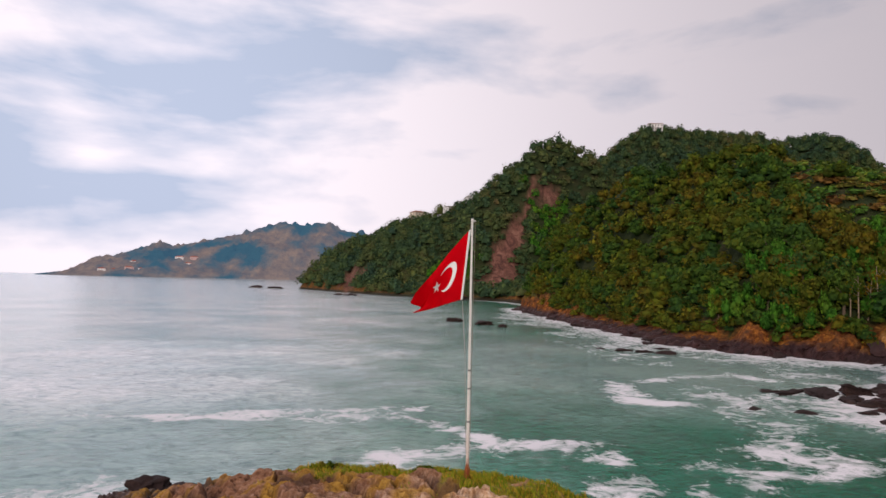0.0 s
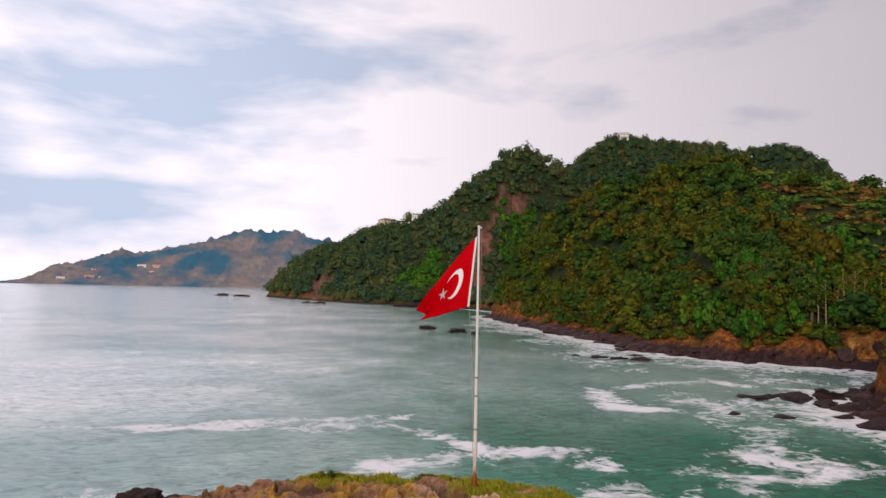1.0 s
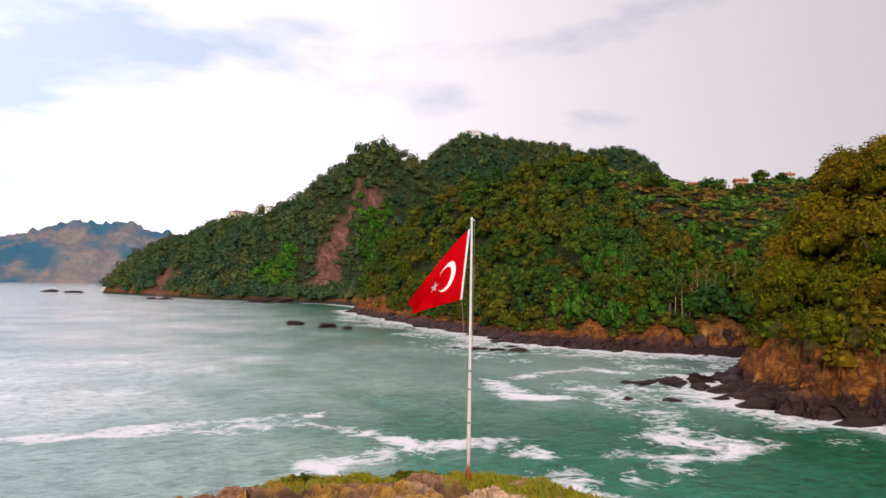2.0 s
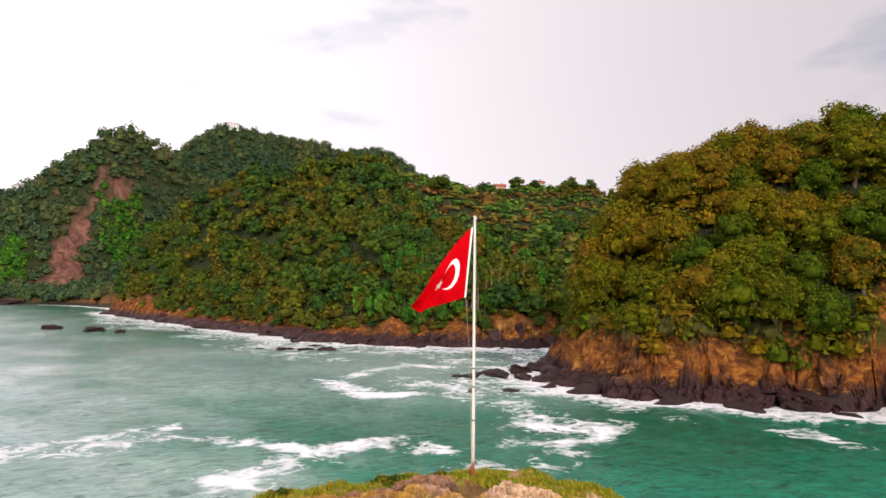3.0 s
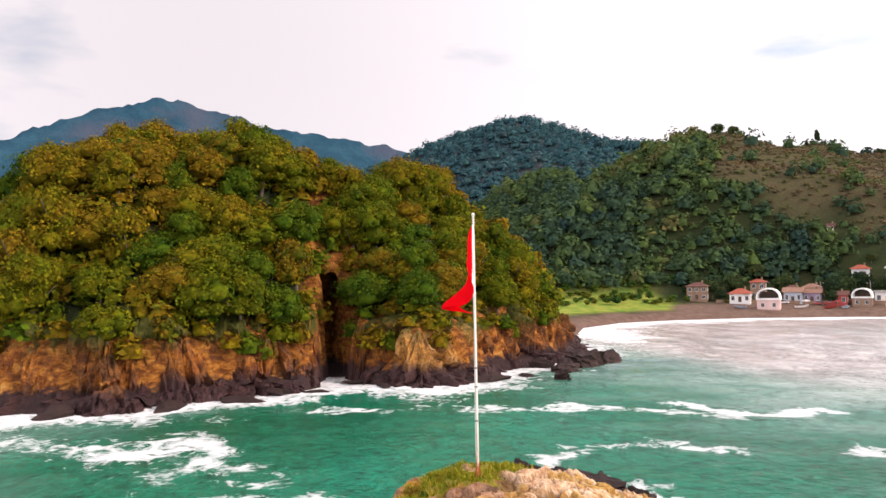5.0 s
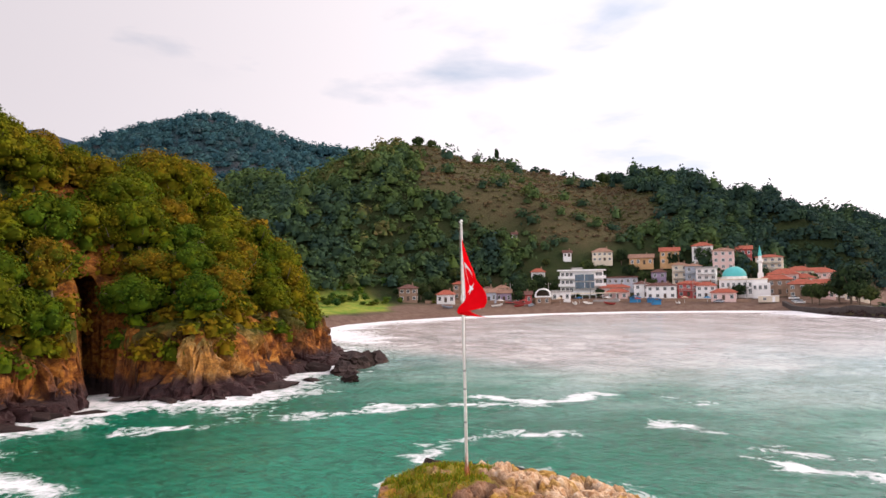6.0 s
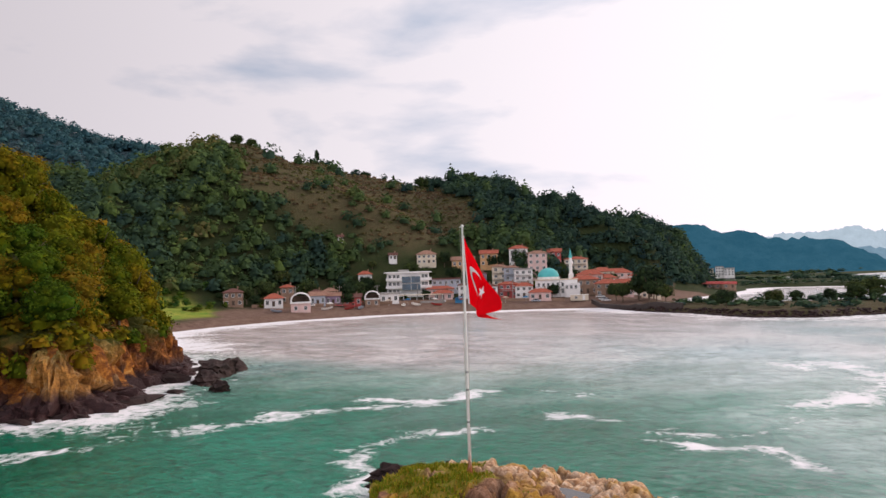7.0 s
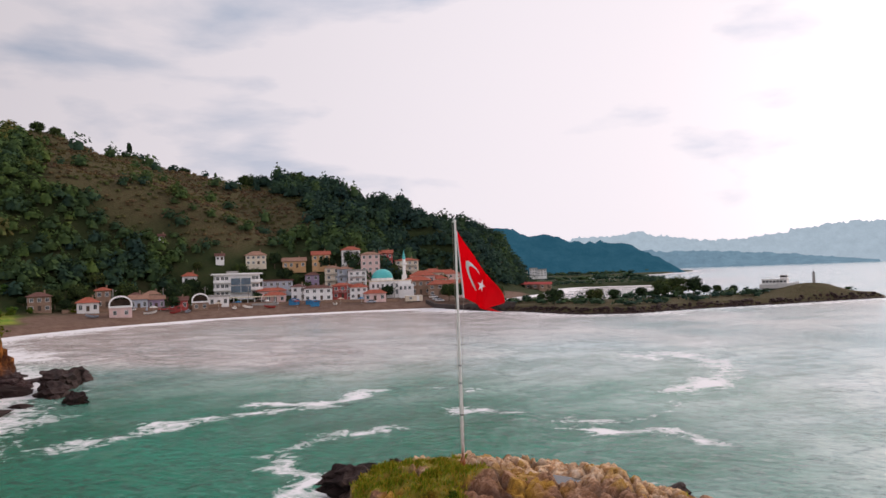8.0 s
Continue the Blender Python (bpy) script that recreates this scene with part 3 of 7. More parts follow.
def build_sea():
    def sheet(x, y):
        d = polygon_distance(x, y, COAST)
        steep = shore_kind(x, y)
        di = polygon_distance(x, y, ISLET)
        wob = rolling(x, y, 14, 2)
        foam = smooth(-13 - 7 * wob, -0.5, d) ** 0.8 * 0.86 * steep * (np.hypot(x, y) < 420)
        wash = np.maximum(smooth(21, 5, np.hypot((x - 38) * 0.9, y - 72)), smooth(15, 3, np.hypot((x - 34) * 1.1, (y - 118) * 0.45)))
        foam = np.maximum(foam, 0.66 * smooth(-32, -5, d + 7 * wob) * smooth(84, 92, y) * (x < 115) * (y < 260))
        foam = np.maximum(foam, 0.62 * wash * (0.75 + 0.35 * rolling(x, y, 7, 4)))
        foam = np.maximum(foam, smooth(-6.5 - 2.8 * rolling(x, y, 9, 1), -0.4, di) * 0.66)
        surf = smooth(-24, -4, d + 4 * wob) * (1 - steep) * (0.92 - 0.3 * smooth(95, 70, x))
        bars = smooth(0.5, 0.95, np.sin(d * 0.42 + 1.2 * wob)) * smooth(-40, -10, d) * (1 - steep) * 0.3 * (x > 60)
        foam = np.maximum(foam, np.maximum(surf, bars))
        jx, jy = x + 1.3 * rolling(x, y, 7, 3), y + 1.3 * rolling(x, y, 7, 4)
        for width, line in STREAKS:
            foam = np.maximum(foam, (0.70 + 0.26 * rolling(x, y, 13, 5) + 0.14 * rolling(x, y, 5, 2)) * streak_mask(jx, jy, line, width * 2.9))
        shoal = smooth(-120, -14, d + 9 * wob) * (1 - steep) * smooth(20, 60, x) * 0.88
        # clouded water in bay and cove; sky sheen painted in off the islet westward
        milk_sheen = smooth(18, -66, y - 0.3 * (x - 20) + 9 * wob) * smooth(-160, -30, x)
        milk_sheen = np.maximum(milk_sheen, 0.9 * smooth(12, -30, x + 0.25 * y + 6 * wob) * smooth(34, 2, y))
        milk_sheen = np.maximum(milk_sheen, 0.35 * smooth(60, 25, np.hypot((x - 40) * 0.8, y - 104) + 6 * wob))
        milk_sheen = np.maximum(milk_sheen, 0.95 * smooth(10 + 0.13 * np.clip(y, 0, 260), -26, x + 7 * wob) * smooth(30, 78, y))
        milk_sheen = np.maximum(milk_sheen, 0.5 * smooth(26, 8, np.hypot(x + 16, (y - 40) * 0.6) + 4 * wob))
        return foam, shoal, np.clip(milk_sheen, 0, 1) * 0.93
    # fine sheet round the islet, with real swell, then a coarse one to the horizon
    xs, ys = np.arange(-60, 112.01, 0.8), np.arange(-60, 132.01, 0.8)
    X, Y = np.meshgrid(xs, ys, indexing="ij")
    edge = np.minimum.reduce([X + 60, 112 - X, Y + 60, 132 - Y])
    Z = (0.08 * rolling(X, Y, 11, 1) + 0.06 * rolling(X, Y, 4.5, 2)) * smooth(0, 12, edge)
    me, used = grid_mesh("sea", X, Y, Z)
    for n, v in zip(("foam", "shoal", "milk_sheen"), sheet(X, Y)):
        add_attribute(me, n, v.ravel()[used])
    me.materials.append(SEA)
    near = new("sea", me)
    tagged(near, "teal green choppy sea with streaks of white foam", "sea", kind="structure")
    fx = np.concatenate([-np.geomspace(4900, 62, 96), xs[::5], np.geomspace(114, 4900, 90)])
    fy = np.concatenate([-np.geomspace(4900, 62, 120), ys[::5], np.geomspace(134, 4900, 90)])
    fx[96], fx[96 + len(xs[::5]) - 1] = -60, xs[-1]
    fy[120], fy[120 + len(ys[::5]) - 1] = -60, ys[-1]
    X, Y = np.meshgrid(fx, fy, indexing="ij")
    rows, cols = X.shape
    inner = (X > -60.1) & (X < xs[-1] + 0.1) & (Y > -60.1) & (Y < ys[-1] + 0.1)
    me, used = grid_mesh("open_sea", X, Y, np.zeros_like(X), ~inner & (polygon_distance(X, Y, COAST) < 30))
    for n, v in zip(("foam", "shoal", "milk_sheen"), sheet(X, Y)):
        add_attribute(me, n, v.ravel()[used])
    me.materials.append(SEA)
    tagged(new("open_sea", me), "grey green open sea reaching the horizon", "sea", kind="structure")


build_sea()


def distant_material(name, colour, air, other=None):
    """Woods far off; the light of the air between is put in as emission."""
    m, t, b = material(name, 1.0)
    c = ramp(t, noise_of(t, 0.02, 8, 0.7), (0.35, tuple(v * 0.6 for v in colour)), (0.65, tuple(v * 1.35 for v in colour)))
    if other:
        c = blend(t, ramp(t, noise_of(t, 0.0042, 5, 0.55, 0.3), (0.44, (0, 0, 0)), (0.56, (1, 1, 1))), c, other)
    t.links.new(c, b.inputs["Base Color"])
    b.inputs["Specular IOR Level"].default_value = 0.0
    # bluish haze glow, though the hills give off no light
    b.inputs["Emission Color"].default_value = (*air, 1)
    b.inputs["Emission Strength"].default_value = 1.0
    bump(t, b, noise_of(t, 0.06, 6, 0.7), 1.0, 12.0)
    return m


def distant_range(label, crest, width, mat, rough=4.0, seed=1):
    """A far range of hills along a crest line, as a sheet that falls to both sides."""
    pts = np.array(crest, float)
    seg = np.hypot(*np.diff(pts[:, :2], axis=0).T)
    s = np.concatenate([[0], np.cumsum(seg)])
    q = np.linspace(0, s[-1], max(60, int(s[-1] / 9)))
    cx, cy, cz = (np.interp(q, s, pts[:, k]) for k in range(3))
    nx, ny = np.gradient(cy, q), -np.gradient(cx, q)
    k = 9
    nx, ny = (np.convolve(np.pad(v, k, "edge"), np.ones(2 * k + 1) / (2 * k + 1), "valid") for v in (nx, ny))
    u = np.linspace(-1, 1, 41)
    X = cx[:, None] + nx[:, None] * u * width
    Y = cy[:, None] + ny[:, None] * u * width
    fall = 1 - np.abs(u) ** 1.15
    Z = cz[:, None] * fall + rough * (rolling(X, Y, 60, seed) + 0.7 * rolling(X, Y, 22, seed + 1)) * np.clip(cz[:, None] / 60, 0, 1) * fall ** 0.3
    Z = Z + rough * 0.5 * np.abs(rolling(X, Y, 9, seed + 2)) * np.clip(cz[:, None] / 40, 0, 1) - 3 * (1 - fall)
    me, used = grid_mesh("backdrop", X, Y, Z)
    me.materials.append(mat)
    return tagged(new("backdrop", me), label, "hills", kind="structure")


def far_at(bearing, distance, height):
    return (distance * math.sin(radians(bearing)), distance * math.cos(radians(bearing)), height)


# bluish base colours and glow stand in for haze over distance
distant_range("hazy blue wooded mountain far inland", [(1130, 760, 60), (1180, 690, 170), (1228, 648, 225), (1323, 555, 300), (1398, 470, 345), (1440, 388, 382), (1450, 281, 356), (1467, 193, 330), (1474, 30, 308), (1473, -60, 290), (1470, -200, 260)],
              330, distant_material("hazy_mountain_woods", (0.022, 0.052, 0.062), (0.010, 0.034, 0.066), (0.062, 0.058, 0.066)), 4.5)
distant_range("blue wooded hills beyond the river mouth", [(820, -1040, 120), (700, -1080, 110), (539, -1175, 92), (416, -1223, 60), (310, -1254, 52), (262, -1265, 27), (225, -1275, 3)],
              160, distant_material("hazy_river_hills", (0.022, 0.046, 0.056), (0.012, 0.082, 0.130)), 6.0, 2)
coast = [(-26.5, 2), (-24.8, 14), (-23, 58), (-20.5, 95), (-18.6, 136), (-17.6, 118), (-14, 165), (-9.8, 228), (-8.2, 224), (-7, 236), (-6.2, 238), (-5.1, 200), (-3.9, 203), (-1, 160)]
# tan patches on the bay coast: sunlit slopes painted into its colour
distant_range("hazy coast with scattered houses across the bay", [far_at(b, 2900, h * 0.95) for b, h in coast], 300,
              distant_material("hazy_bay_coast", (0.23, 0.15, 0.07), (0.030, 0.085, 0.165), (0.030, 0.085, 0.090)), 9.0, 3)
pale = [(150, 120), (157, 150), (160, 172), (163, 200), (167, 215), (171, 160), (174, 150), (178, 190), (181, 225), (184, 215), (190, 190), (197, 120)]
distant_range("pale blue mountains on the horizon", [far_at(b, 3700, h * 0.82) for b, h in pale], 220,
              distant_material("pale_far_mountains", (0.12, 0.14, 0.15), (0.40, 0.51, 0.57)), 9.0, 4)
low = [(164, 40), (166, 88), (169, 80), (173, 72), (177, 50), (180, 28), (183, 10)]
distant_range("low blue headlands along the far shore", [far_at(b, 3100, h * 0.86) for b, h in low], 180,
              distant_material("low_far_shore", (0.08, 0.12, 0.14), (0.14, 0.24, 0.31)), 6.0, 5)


# ---- trees ----
def foliage_material(name, attribute_tone, *stops, even=0.0):
    m, t, b = material(name, 0.75)
    if attribute_tone:
        tone = attribute(t, "tone")
    else:
        info = t.nodes.new("ShaderNodeObjectInfo")
        tone = info.outputs["Random"]
    geo = t.nodes.new("ShaderNodeNewGeometry")
    drift = mathn(t, "MULTIPLY", mathn(t, "SUBTRACT", noise_of(t, 0.42 if not even else 0.12, 4, 0.6), 0.5), 0.9)
    c = ramp(t, mathn(t, "ADD", mathn(t, "ADD", mathn(t, "MULTIPLY", tone, 0.72), 0.12), drift), *stops)
    leaf = ramp(t, geo.outputs["Random Per Island"], (0.0, (0.55 + 0.35 * even,) * 3), (0.55, (1.0, 1.0, 1.0)), (0.86, (1.3 - 0.2 * even, 1.26 - 0.2 * even, 1.0)), (1.0, (1.8 - 0.6 * even, 1.7 - 0.6 * even, 1.1)))
    c = blend(t, 1.0, c, leaf, "MULTIPLY")
    t.links.new(c, b.inputs["Base Color"])
    b.inputs["Specular IOR Level"].default_value = 0.03
    glow = t.nodes.new("ShaderNodeBsdfTranslucent")
    t.links.new(c, glow.inputs[0])
    mix = node(t, "ShaderNodeMixShader", Fac=0.22)
    out = t.nodes["Material Output"]
    t.links.new(b.outputs[0], mix.inputs[1]); t.links.new(glow.outputs[0], mix.inputs[2])
    t.links.new(mix.outputs[0], out.inputs[0])
    return m


OLIVE = [(0.0, (0.038, 0.088, 0.010)), (0.22, (0.070, 0.106, 0.007)), (0.42, (0.125, 0.128, 0.007)), (0.58, (0.182, 0.136, 0.008)), (0.72, (0.200, 0.116, 0.010)), (0.86, (0.085, 0.118, 0.010)), (1.0, (0.180, 0.100, 0.010))]
GREEN = [(0.0, (0.028, 0.074, 0.024)), (0.25, (0.052, 0.108, 0.019)), (0.5, (0.091, 0.113, 0.014)), (0.7, (0.13, 0.097, 0.014)), (0.86, (0.03, 0.121, 0.033)), (1.0, (0.144, 0.084, 0.015))]
DARK = [(0.0, (0.026, 0.056, 0.056)), (0.3, (0.042, 0.080, 0.052)), (0.5, (0.062, 0.104, 0.044)), (0.7, (0.085, 0.136, 0.044)), (0.88, (0.135, 0.128, 0.048)), (1.0, (0.140, 0.098, 0.056))]
LEAF_NEAR = foliage_material("olive_autumn_leaves", False, *OLIVE)
LEAF_MID = foliage_material("hillside_leaves", False, *GREEN)
LEAF_STUFF = foliage_material("hillside_wood_leaves", True, *GREEN)
LEAF_DARK = foliage_material("shaded_wood_leaves", True, *DARK, even=0.45)
LEAF_OLIVE = foliage_material("headland_scrub_leaves", True, *OLIVE)
# ridge leaves carry the blue of distance haze in their base colour
LEAF_RIDGE_HAZE = foliage_material("hazy_ridge_leaves", True, (0.0, (0.034, 0.098, 0.130)), (0.5, (0.052, 0.124, 0.142)), (1.0, (0.110, 0.120, 0.130)), even=0.7)
LEAF_FAR = foliage_material("far_hill_leaves", True, (0.0, (0.040, 0.085, 0.060)), (0.35, (0.062, 0.112, 0.050)), (0.65, (0.110, 0.138, 0.050)), (1.0, (0.165, 0.120, 0.066)), even=0.4)
LEAF_SCRUB = foliage_material("hazel_leaves", True, (0.0, (0.070, 0.118, 0.042)), (0.35, (0.125, 0.130, 0.050)), (0.6, (0.175, 0.120, 0.066)), (0.85, (0.140, 0.092, 0.068)), (1.0, (0.098, 0.150, 0.046)), even=0.7)
LEAF_TERRACE = foliage_material("terrace_leaves", True, (0.0, (0.044, 0.120, 0.030)), (0.3, (0.100, 0.210, 0.034)), (0.5, (0.180, 0.190, 0.038)), (0.75, (0.215, 0.120, 0.034)), (1.0, (0.170, 0.090, 0.038)))
LEAF_BRIGHT = foliage_material("bright_green_leaves", True, (0.0, (0.036, 0.130, 0.018)), (0.6, (0.066, 0.200, 0.022)), (1.0, (0.150, 0.210, 0.026)))
LEAF_BUSH = foliage_material("islet_bush_leaves", True, (0.0, (0.040, 0.075, 0.010)), (0.5, (0.085, 0.115, 0.012)), (0.8, (0.160, 0.130, 0.016)), (1.0, (0.240, 0.120, 0.020)))
LEAF_DARK_TREE = foliage_material("dark_tree_leaves", False, (0.0, (0.020, 0.036, 0.022)), (0.4, (0.034, 0.058, 0.026)), (0.8, (0.056, 0.080, 0.030)), (1.0, (0.090, 0.085, 0.034)))
BARK = worn("grey_brown_bark", (0.16, 0.115, 0.08), 0.9, 0.4, 3.0, relief=0.6)


def sphere_points(rng, n):
    v = rng.normal(size=(n, 3))
    return v / np.linalg.norm(v, axis=1)[:, None]


ICO = None


def ico():
    global ICO
    if ICO is None:
        bm = bmesh.new()
        bmesh.ops.create_icosphere(bm, subdivisions=1, radius=1.0)
        ICO = (np.array([v.co[:] for v in bm.verts]), np.array([[v.index for v in f.verts] for f in bm.faces]))
        bm.free()
    return ICO


def leaf_sprays(rng, pos, out, leaf):
    """Small folded leaf sprays at those places, mostly facing outwards."""
    n = len(pos)
    nrm = out + sphere_points(rng, n) * 0.7 + np.array([0, 0, 0.3])
    nrm /= np.linalg.norm(nrm, axis=1)[:, None]
    a = np.cross(nrm, sphere_points(rng, n))
    a /= np.linalg.norm(a, axis=1)[:, None]
    b = np.cross(nrm, a)
    size = leaf * rng.uniform(0.45, 1.4, n)[:, None]
    droop = nrm * size * rng.uniform(-0.35, 0.1, n)[:, None]
    quad = np.stack([pos - a * size * 0.55, pos - b * size * 0.42 + droop, pos + a * size * 0.62, pos + b * size * 0.38 + droop], 1)
    return quad.reshape(-1, 3), np.arange(n * 4).reshape(-1, 4)


def crown_arrays(rng, lobes, leaves, leaf, squash=0.85, small=1.0, reach=0.32):
    """Verts, quads and triangles of a crown about 1 wide and 1 high, its foot at 0: rounded boughs with leaf sprays on their skins, over dark inner boughs."""
    way = sphere_points(rng, lobes)
    way[:, 2] = np.where(way[:, 2] < -0.45, -way[:, 2], way[:, 2])
    centres = way * (reach * rng.uniform(0.45, 1, lobes) ** 0.5)[:, None] + np.array([0, 0, 0.5])
    radii = rng.uniform(0.11, 0.27, lobes) * small
    centres[0], radii[0] = (0, 0, 0.46), 0.30
    which = rng.choice(lobes, leaves * 3, p=radii ** 2 / (radii ** 2).sum())
    out = sphere_points(rng, leaves * 3)
    out[:, 2] = np.where(out[:, 2] < -0.45, -out[:, 2], out[:, 2])
    stretch = np.array([1, 1, squash])
    pos = centres[which] + out * (radii[which] * (rng.uniform(0.82, 1.24, leaves * 3) + 0.35 * (rng.uniform(0, 1, leaves * 3) > 0.88)))[:, None] * stretch
    # keep the sprays that no other bough covers
    inner = (np.linalg.norm((pos[:, None, :] - centres[None]) / stretch, axis=2) < radii[None] * 0.84).any(1)
    keep = np.nonzero(~inner)[0][:leaves]
    verts, quads = leaf_sprays(rng, pos[keep], out[keep], leaf)
    iv, it = ico()
    cv = (centres[:, None, :] + iv[None] * (radii * 0.84)[:, None, None] * rng.uniform(0.8, 1.1, (lobes, len(iv), 1)) * stretch).reshape(-1, 3)
    tri = (it[None] + (np.arange(lobes) * len(iv))[:, None, None]).reshape(-1, 3) + len(verts)
    return np.concatenate([verts, cv]), quads, tri


def dome_arrays(rng, leaves, leaf, bumps=9):
    """A far crown, 1 wide and 1 high: one knobbly dome with leaf sprays on its skin."""
    bm = bmesh.new()
    bmesh.ops.create_icosphere(bm, subdivisions=1, radius=1.0)
    bmesh.ops.delete(bm, geom=[v for v in bm.verts if v.co.z < -0.9], context="VERTS")
    iv = np.array([v.co[:] for v in bm.verts])
    bm.verts.index_update()
    it = np.array([[v.index for v in f.verts] for f in bm.faces])
    bm.free()
    knobs = sphere_points(rng, bumps)
    high = rng.uniform(0.0, 0.24, bumps)

    def skin(w):
        return 0.36 + (high[None] * np.exp(-9.0 * (1 - w @ knobs.T))).max(1) + 0.03 * rng.normal(size=len(w))
    core = iv * (skin(iv) * rng.uniform(0.55, 0.85, len(iv)))[:, None] * np.array([1, 1, 1.05]) + np.array([0, 0, 0.44])
    out = sphere_points(rng, leaves)
    out[:, 2] = np.where(out[:, 2] < -0.35, -out[:, 2], out[:, 2])
    pos = out * (skin(out) * rng.uniform(0.82, 1.17, leaves))[:, None] * np.array([1, 1, 1.05]) + np.array([0, 0, 0.44])
    verts, quads = leaf_sprays(rng, pos, out, leaf)
    return np.concatenate([verts, core]), quads, it + len(verts)


def arrays_to_mesh(name, verts, quads, tris, mat, smooth_shade=False):
    me = bpy.data.meshes.new(name)
    nq, nt = len(quads), len(tris)
    me.vertices.add(len(verts))
    me.vertices.foreach_set("co", np.asarray(verts, np.float32).ravel())
    me.loops.add(nq * 4 + nt * 3)
    me.loops.foreach_set("vertex_index", np.concatenate([np.asarray(quads).ravel(), np.asarray(tris).ravel()]).astype(np.int32))
    me.polygons.add(nq + nt)
    me.polygons.foreach_set("loop_start", np.concatenate([np.arange(nq) * 4, nq * 4 + np.arange(nt) * 3]).astype(np.int32))
    me.update(calc_edges=True)
    me.validate()
    if smooth_shade:
        me.polygons.foreach_set("use_smooth", np.ones(len(me.polygons), bool))
    me.materials.append(mat)
    return me


def part(name, data, mat, parent, label="", m=None):
    """One mesh object under a thing or a part."""
    if isinstance(data, bmesh.types.BMesh):
        me = bpy.data.meshes.new(name)
        data.to_mesh(me)
        data.free()
    else:
        me = data
    if mat is not None and not me.materials:
        me.materials.append(mat)
    ob = new(name, me)
    ob.parent = parent
    if m is not None:
        ob.matrix_local = m
    return tagged(ob, label)


def limb(bm, a, b, ra, rb, sides=6):
    """A tapered round stick from a to b."""
    a, b = Vector(a), Vector(b)
    axis = b - a
    m = Matrix.Translation((a + b) / 2) @ axis.to_track_quat("Z", "Y").to_matrix().to_4x4()
    bmesh.ops.create_cone(bm, cap_ends=True, segments=sides, radius1=ra, radius2=rb, depth=axis.length, matrix=m)


def trunk_mesh(rng, height, spread):
    bm = bmesh.new()
    lean = Vector((rng.uniform(-0.06, 0.06), rng.uniform(-0.06, 0.06), 0)) * height
    fork = Vector((0, 0, height * 0.42)) + lean * 0.5
    limb(bm, (0, 0, -0.8), fork, 0.034 * height, 0.024 * height, 8)
    limb(bm, fork, Vector((0, 0, height * 0.82)) + lean, 0.024 * height, 0.007 * height)
    for k in range(6):
        a = 6.283 * (k + rng.uniform(-0.3, 0.3)) / 6
        z = height * rng.uniform(0.34, 0.6)
        start = Vector((0, 0, z)) + lean * 0.5
        mid = start + Vector((math.cos(a) * spread * 0.2, math.sin(a) * spread * 0.2, height * 0.12))
        end = start + Vector((math.cos(a) * spread * 0.40, math.sin(a) * spread * 0.40, height * rng.uniform(0.16, 0.3)))
        limb(bm, start, mid, 0.014 * height, 0.010 * height, 5)
        limb(bm, mid, end, 0.010 * height, 0.004 * height, 5)
    return bm


def tree_kind(seed, height, spread, lobes, leaves, leaf, mat, label, low=0.02, **shape):
    """A tree with trunk and limbs under a crown of leaf sprays, standing at the origin."""
    rng = np.random.RandomState(seed)
    root = new("tree")
    part("trunk", trunk_mesh(rng, height, spread), BARK, root)
    v, q, t = crown_arrays(rng, lobes, leaves, leaf / spread, **shape)
    v = v * np.array([spread, spread, height * (1 - low) * 1.08])
    v[:, 2] += height * low
    part("crown", arrays_to_mesh("crown", v, q, t, mat), None, root)
    return tagged(root, label, "tree")


def scatter(rng, x0, x1, y0, y1, step, jitter=0.42):
    gx, gy = np.meshgrid(np.arange(x0, x1, step), np.arange(y0, y1, step))
    gx = gx + (np.arange(gx.shape[0]) % 2)[:, None] * step * 0.5
    return (gx + rng.uniform(-jitter, jitter, gx.shape) * step).ravel(), (gy + rng.uniform(-jitter, jitter, gy.shape) * step).ravel()


def plant(kinds, xs, ys, zs, rng, lo, hi, group):
    """Stand copies of the kinds of tree at those places."""
    for x, y, z in zip(xs, ys, zs):
        k = kinds[rng.randint(len(kinds))]
        f = rng.uniform(lo, hi)
        c = copy_thing(k, pose(x, y, z - 0.25, rng.uniform(-5, 5), rng.uniform(-5, 5), rng.uniform(0, 360)) @ Matrix.Diagonal((f * rng.uniform(0.9, 1.12), f * rng.uniform(0.9, 1.12), f, 1)))
        tagged(c, group=group)


def wood(name, label, xs, ys, zs, sizes, rng, kinds, mat, tones):
    """A far wood as one mesh: crowns of several shapes, each turned and scaled, with its own tone."""
    vs, qs, ts, tn, base = [], [], [], [], 0
    for x, y, z, sz, tone in zip(xs, ys, zs, sizes, tones):
        v, q, t = kinds[rng.randint(len(kinds))]
        a = rng.uniform(0, 6.283)
        ca, sa = math.cos(a), math.sin(a)
        w = np.stack([(v[:, 0] * ca - v[:, 1] * sa) * sz[0] + x, (v[:, 0] * sa + v[:, 1] * ca) * sz[0] + y, v[:, 2] * sz[1] + z], -1)
        vs.append(w); qs.append(q + base); ts.append(t + base)
        tn.append(np.full(len(v), tone))
        base += len(v)
    me = arrays_to_mesh(name, np.concatenate(vs), np.concatenate(qs), np.concatenate(ts), mat)
    add_attribute(me, "tone", np.concatenate(tn))
    return tagged(new(name, me), label, "trees", kind="stuff")


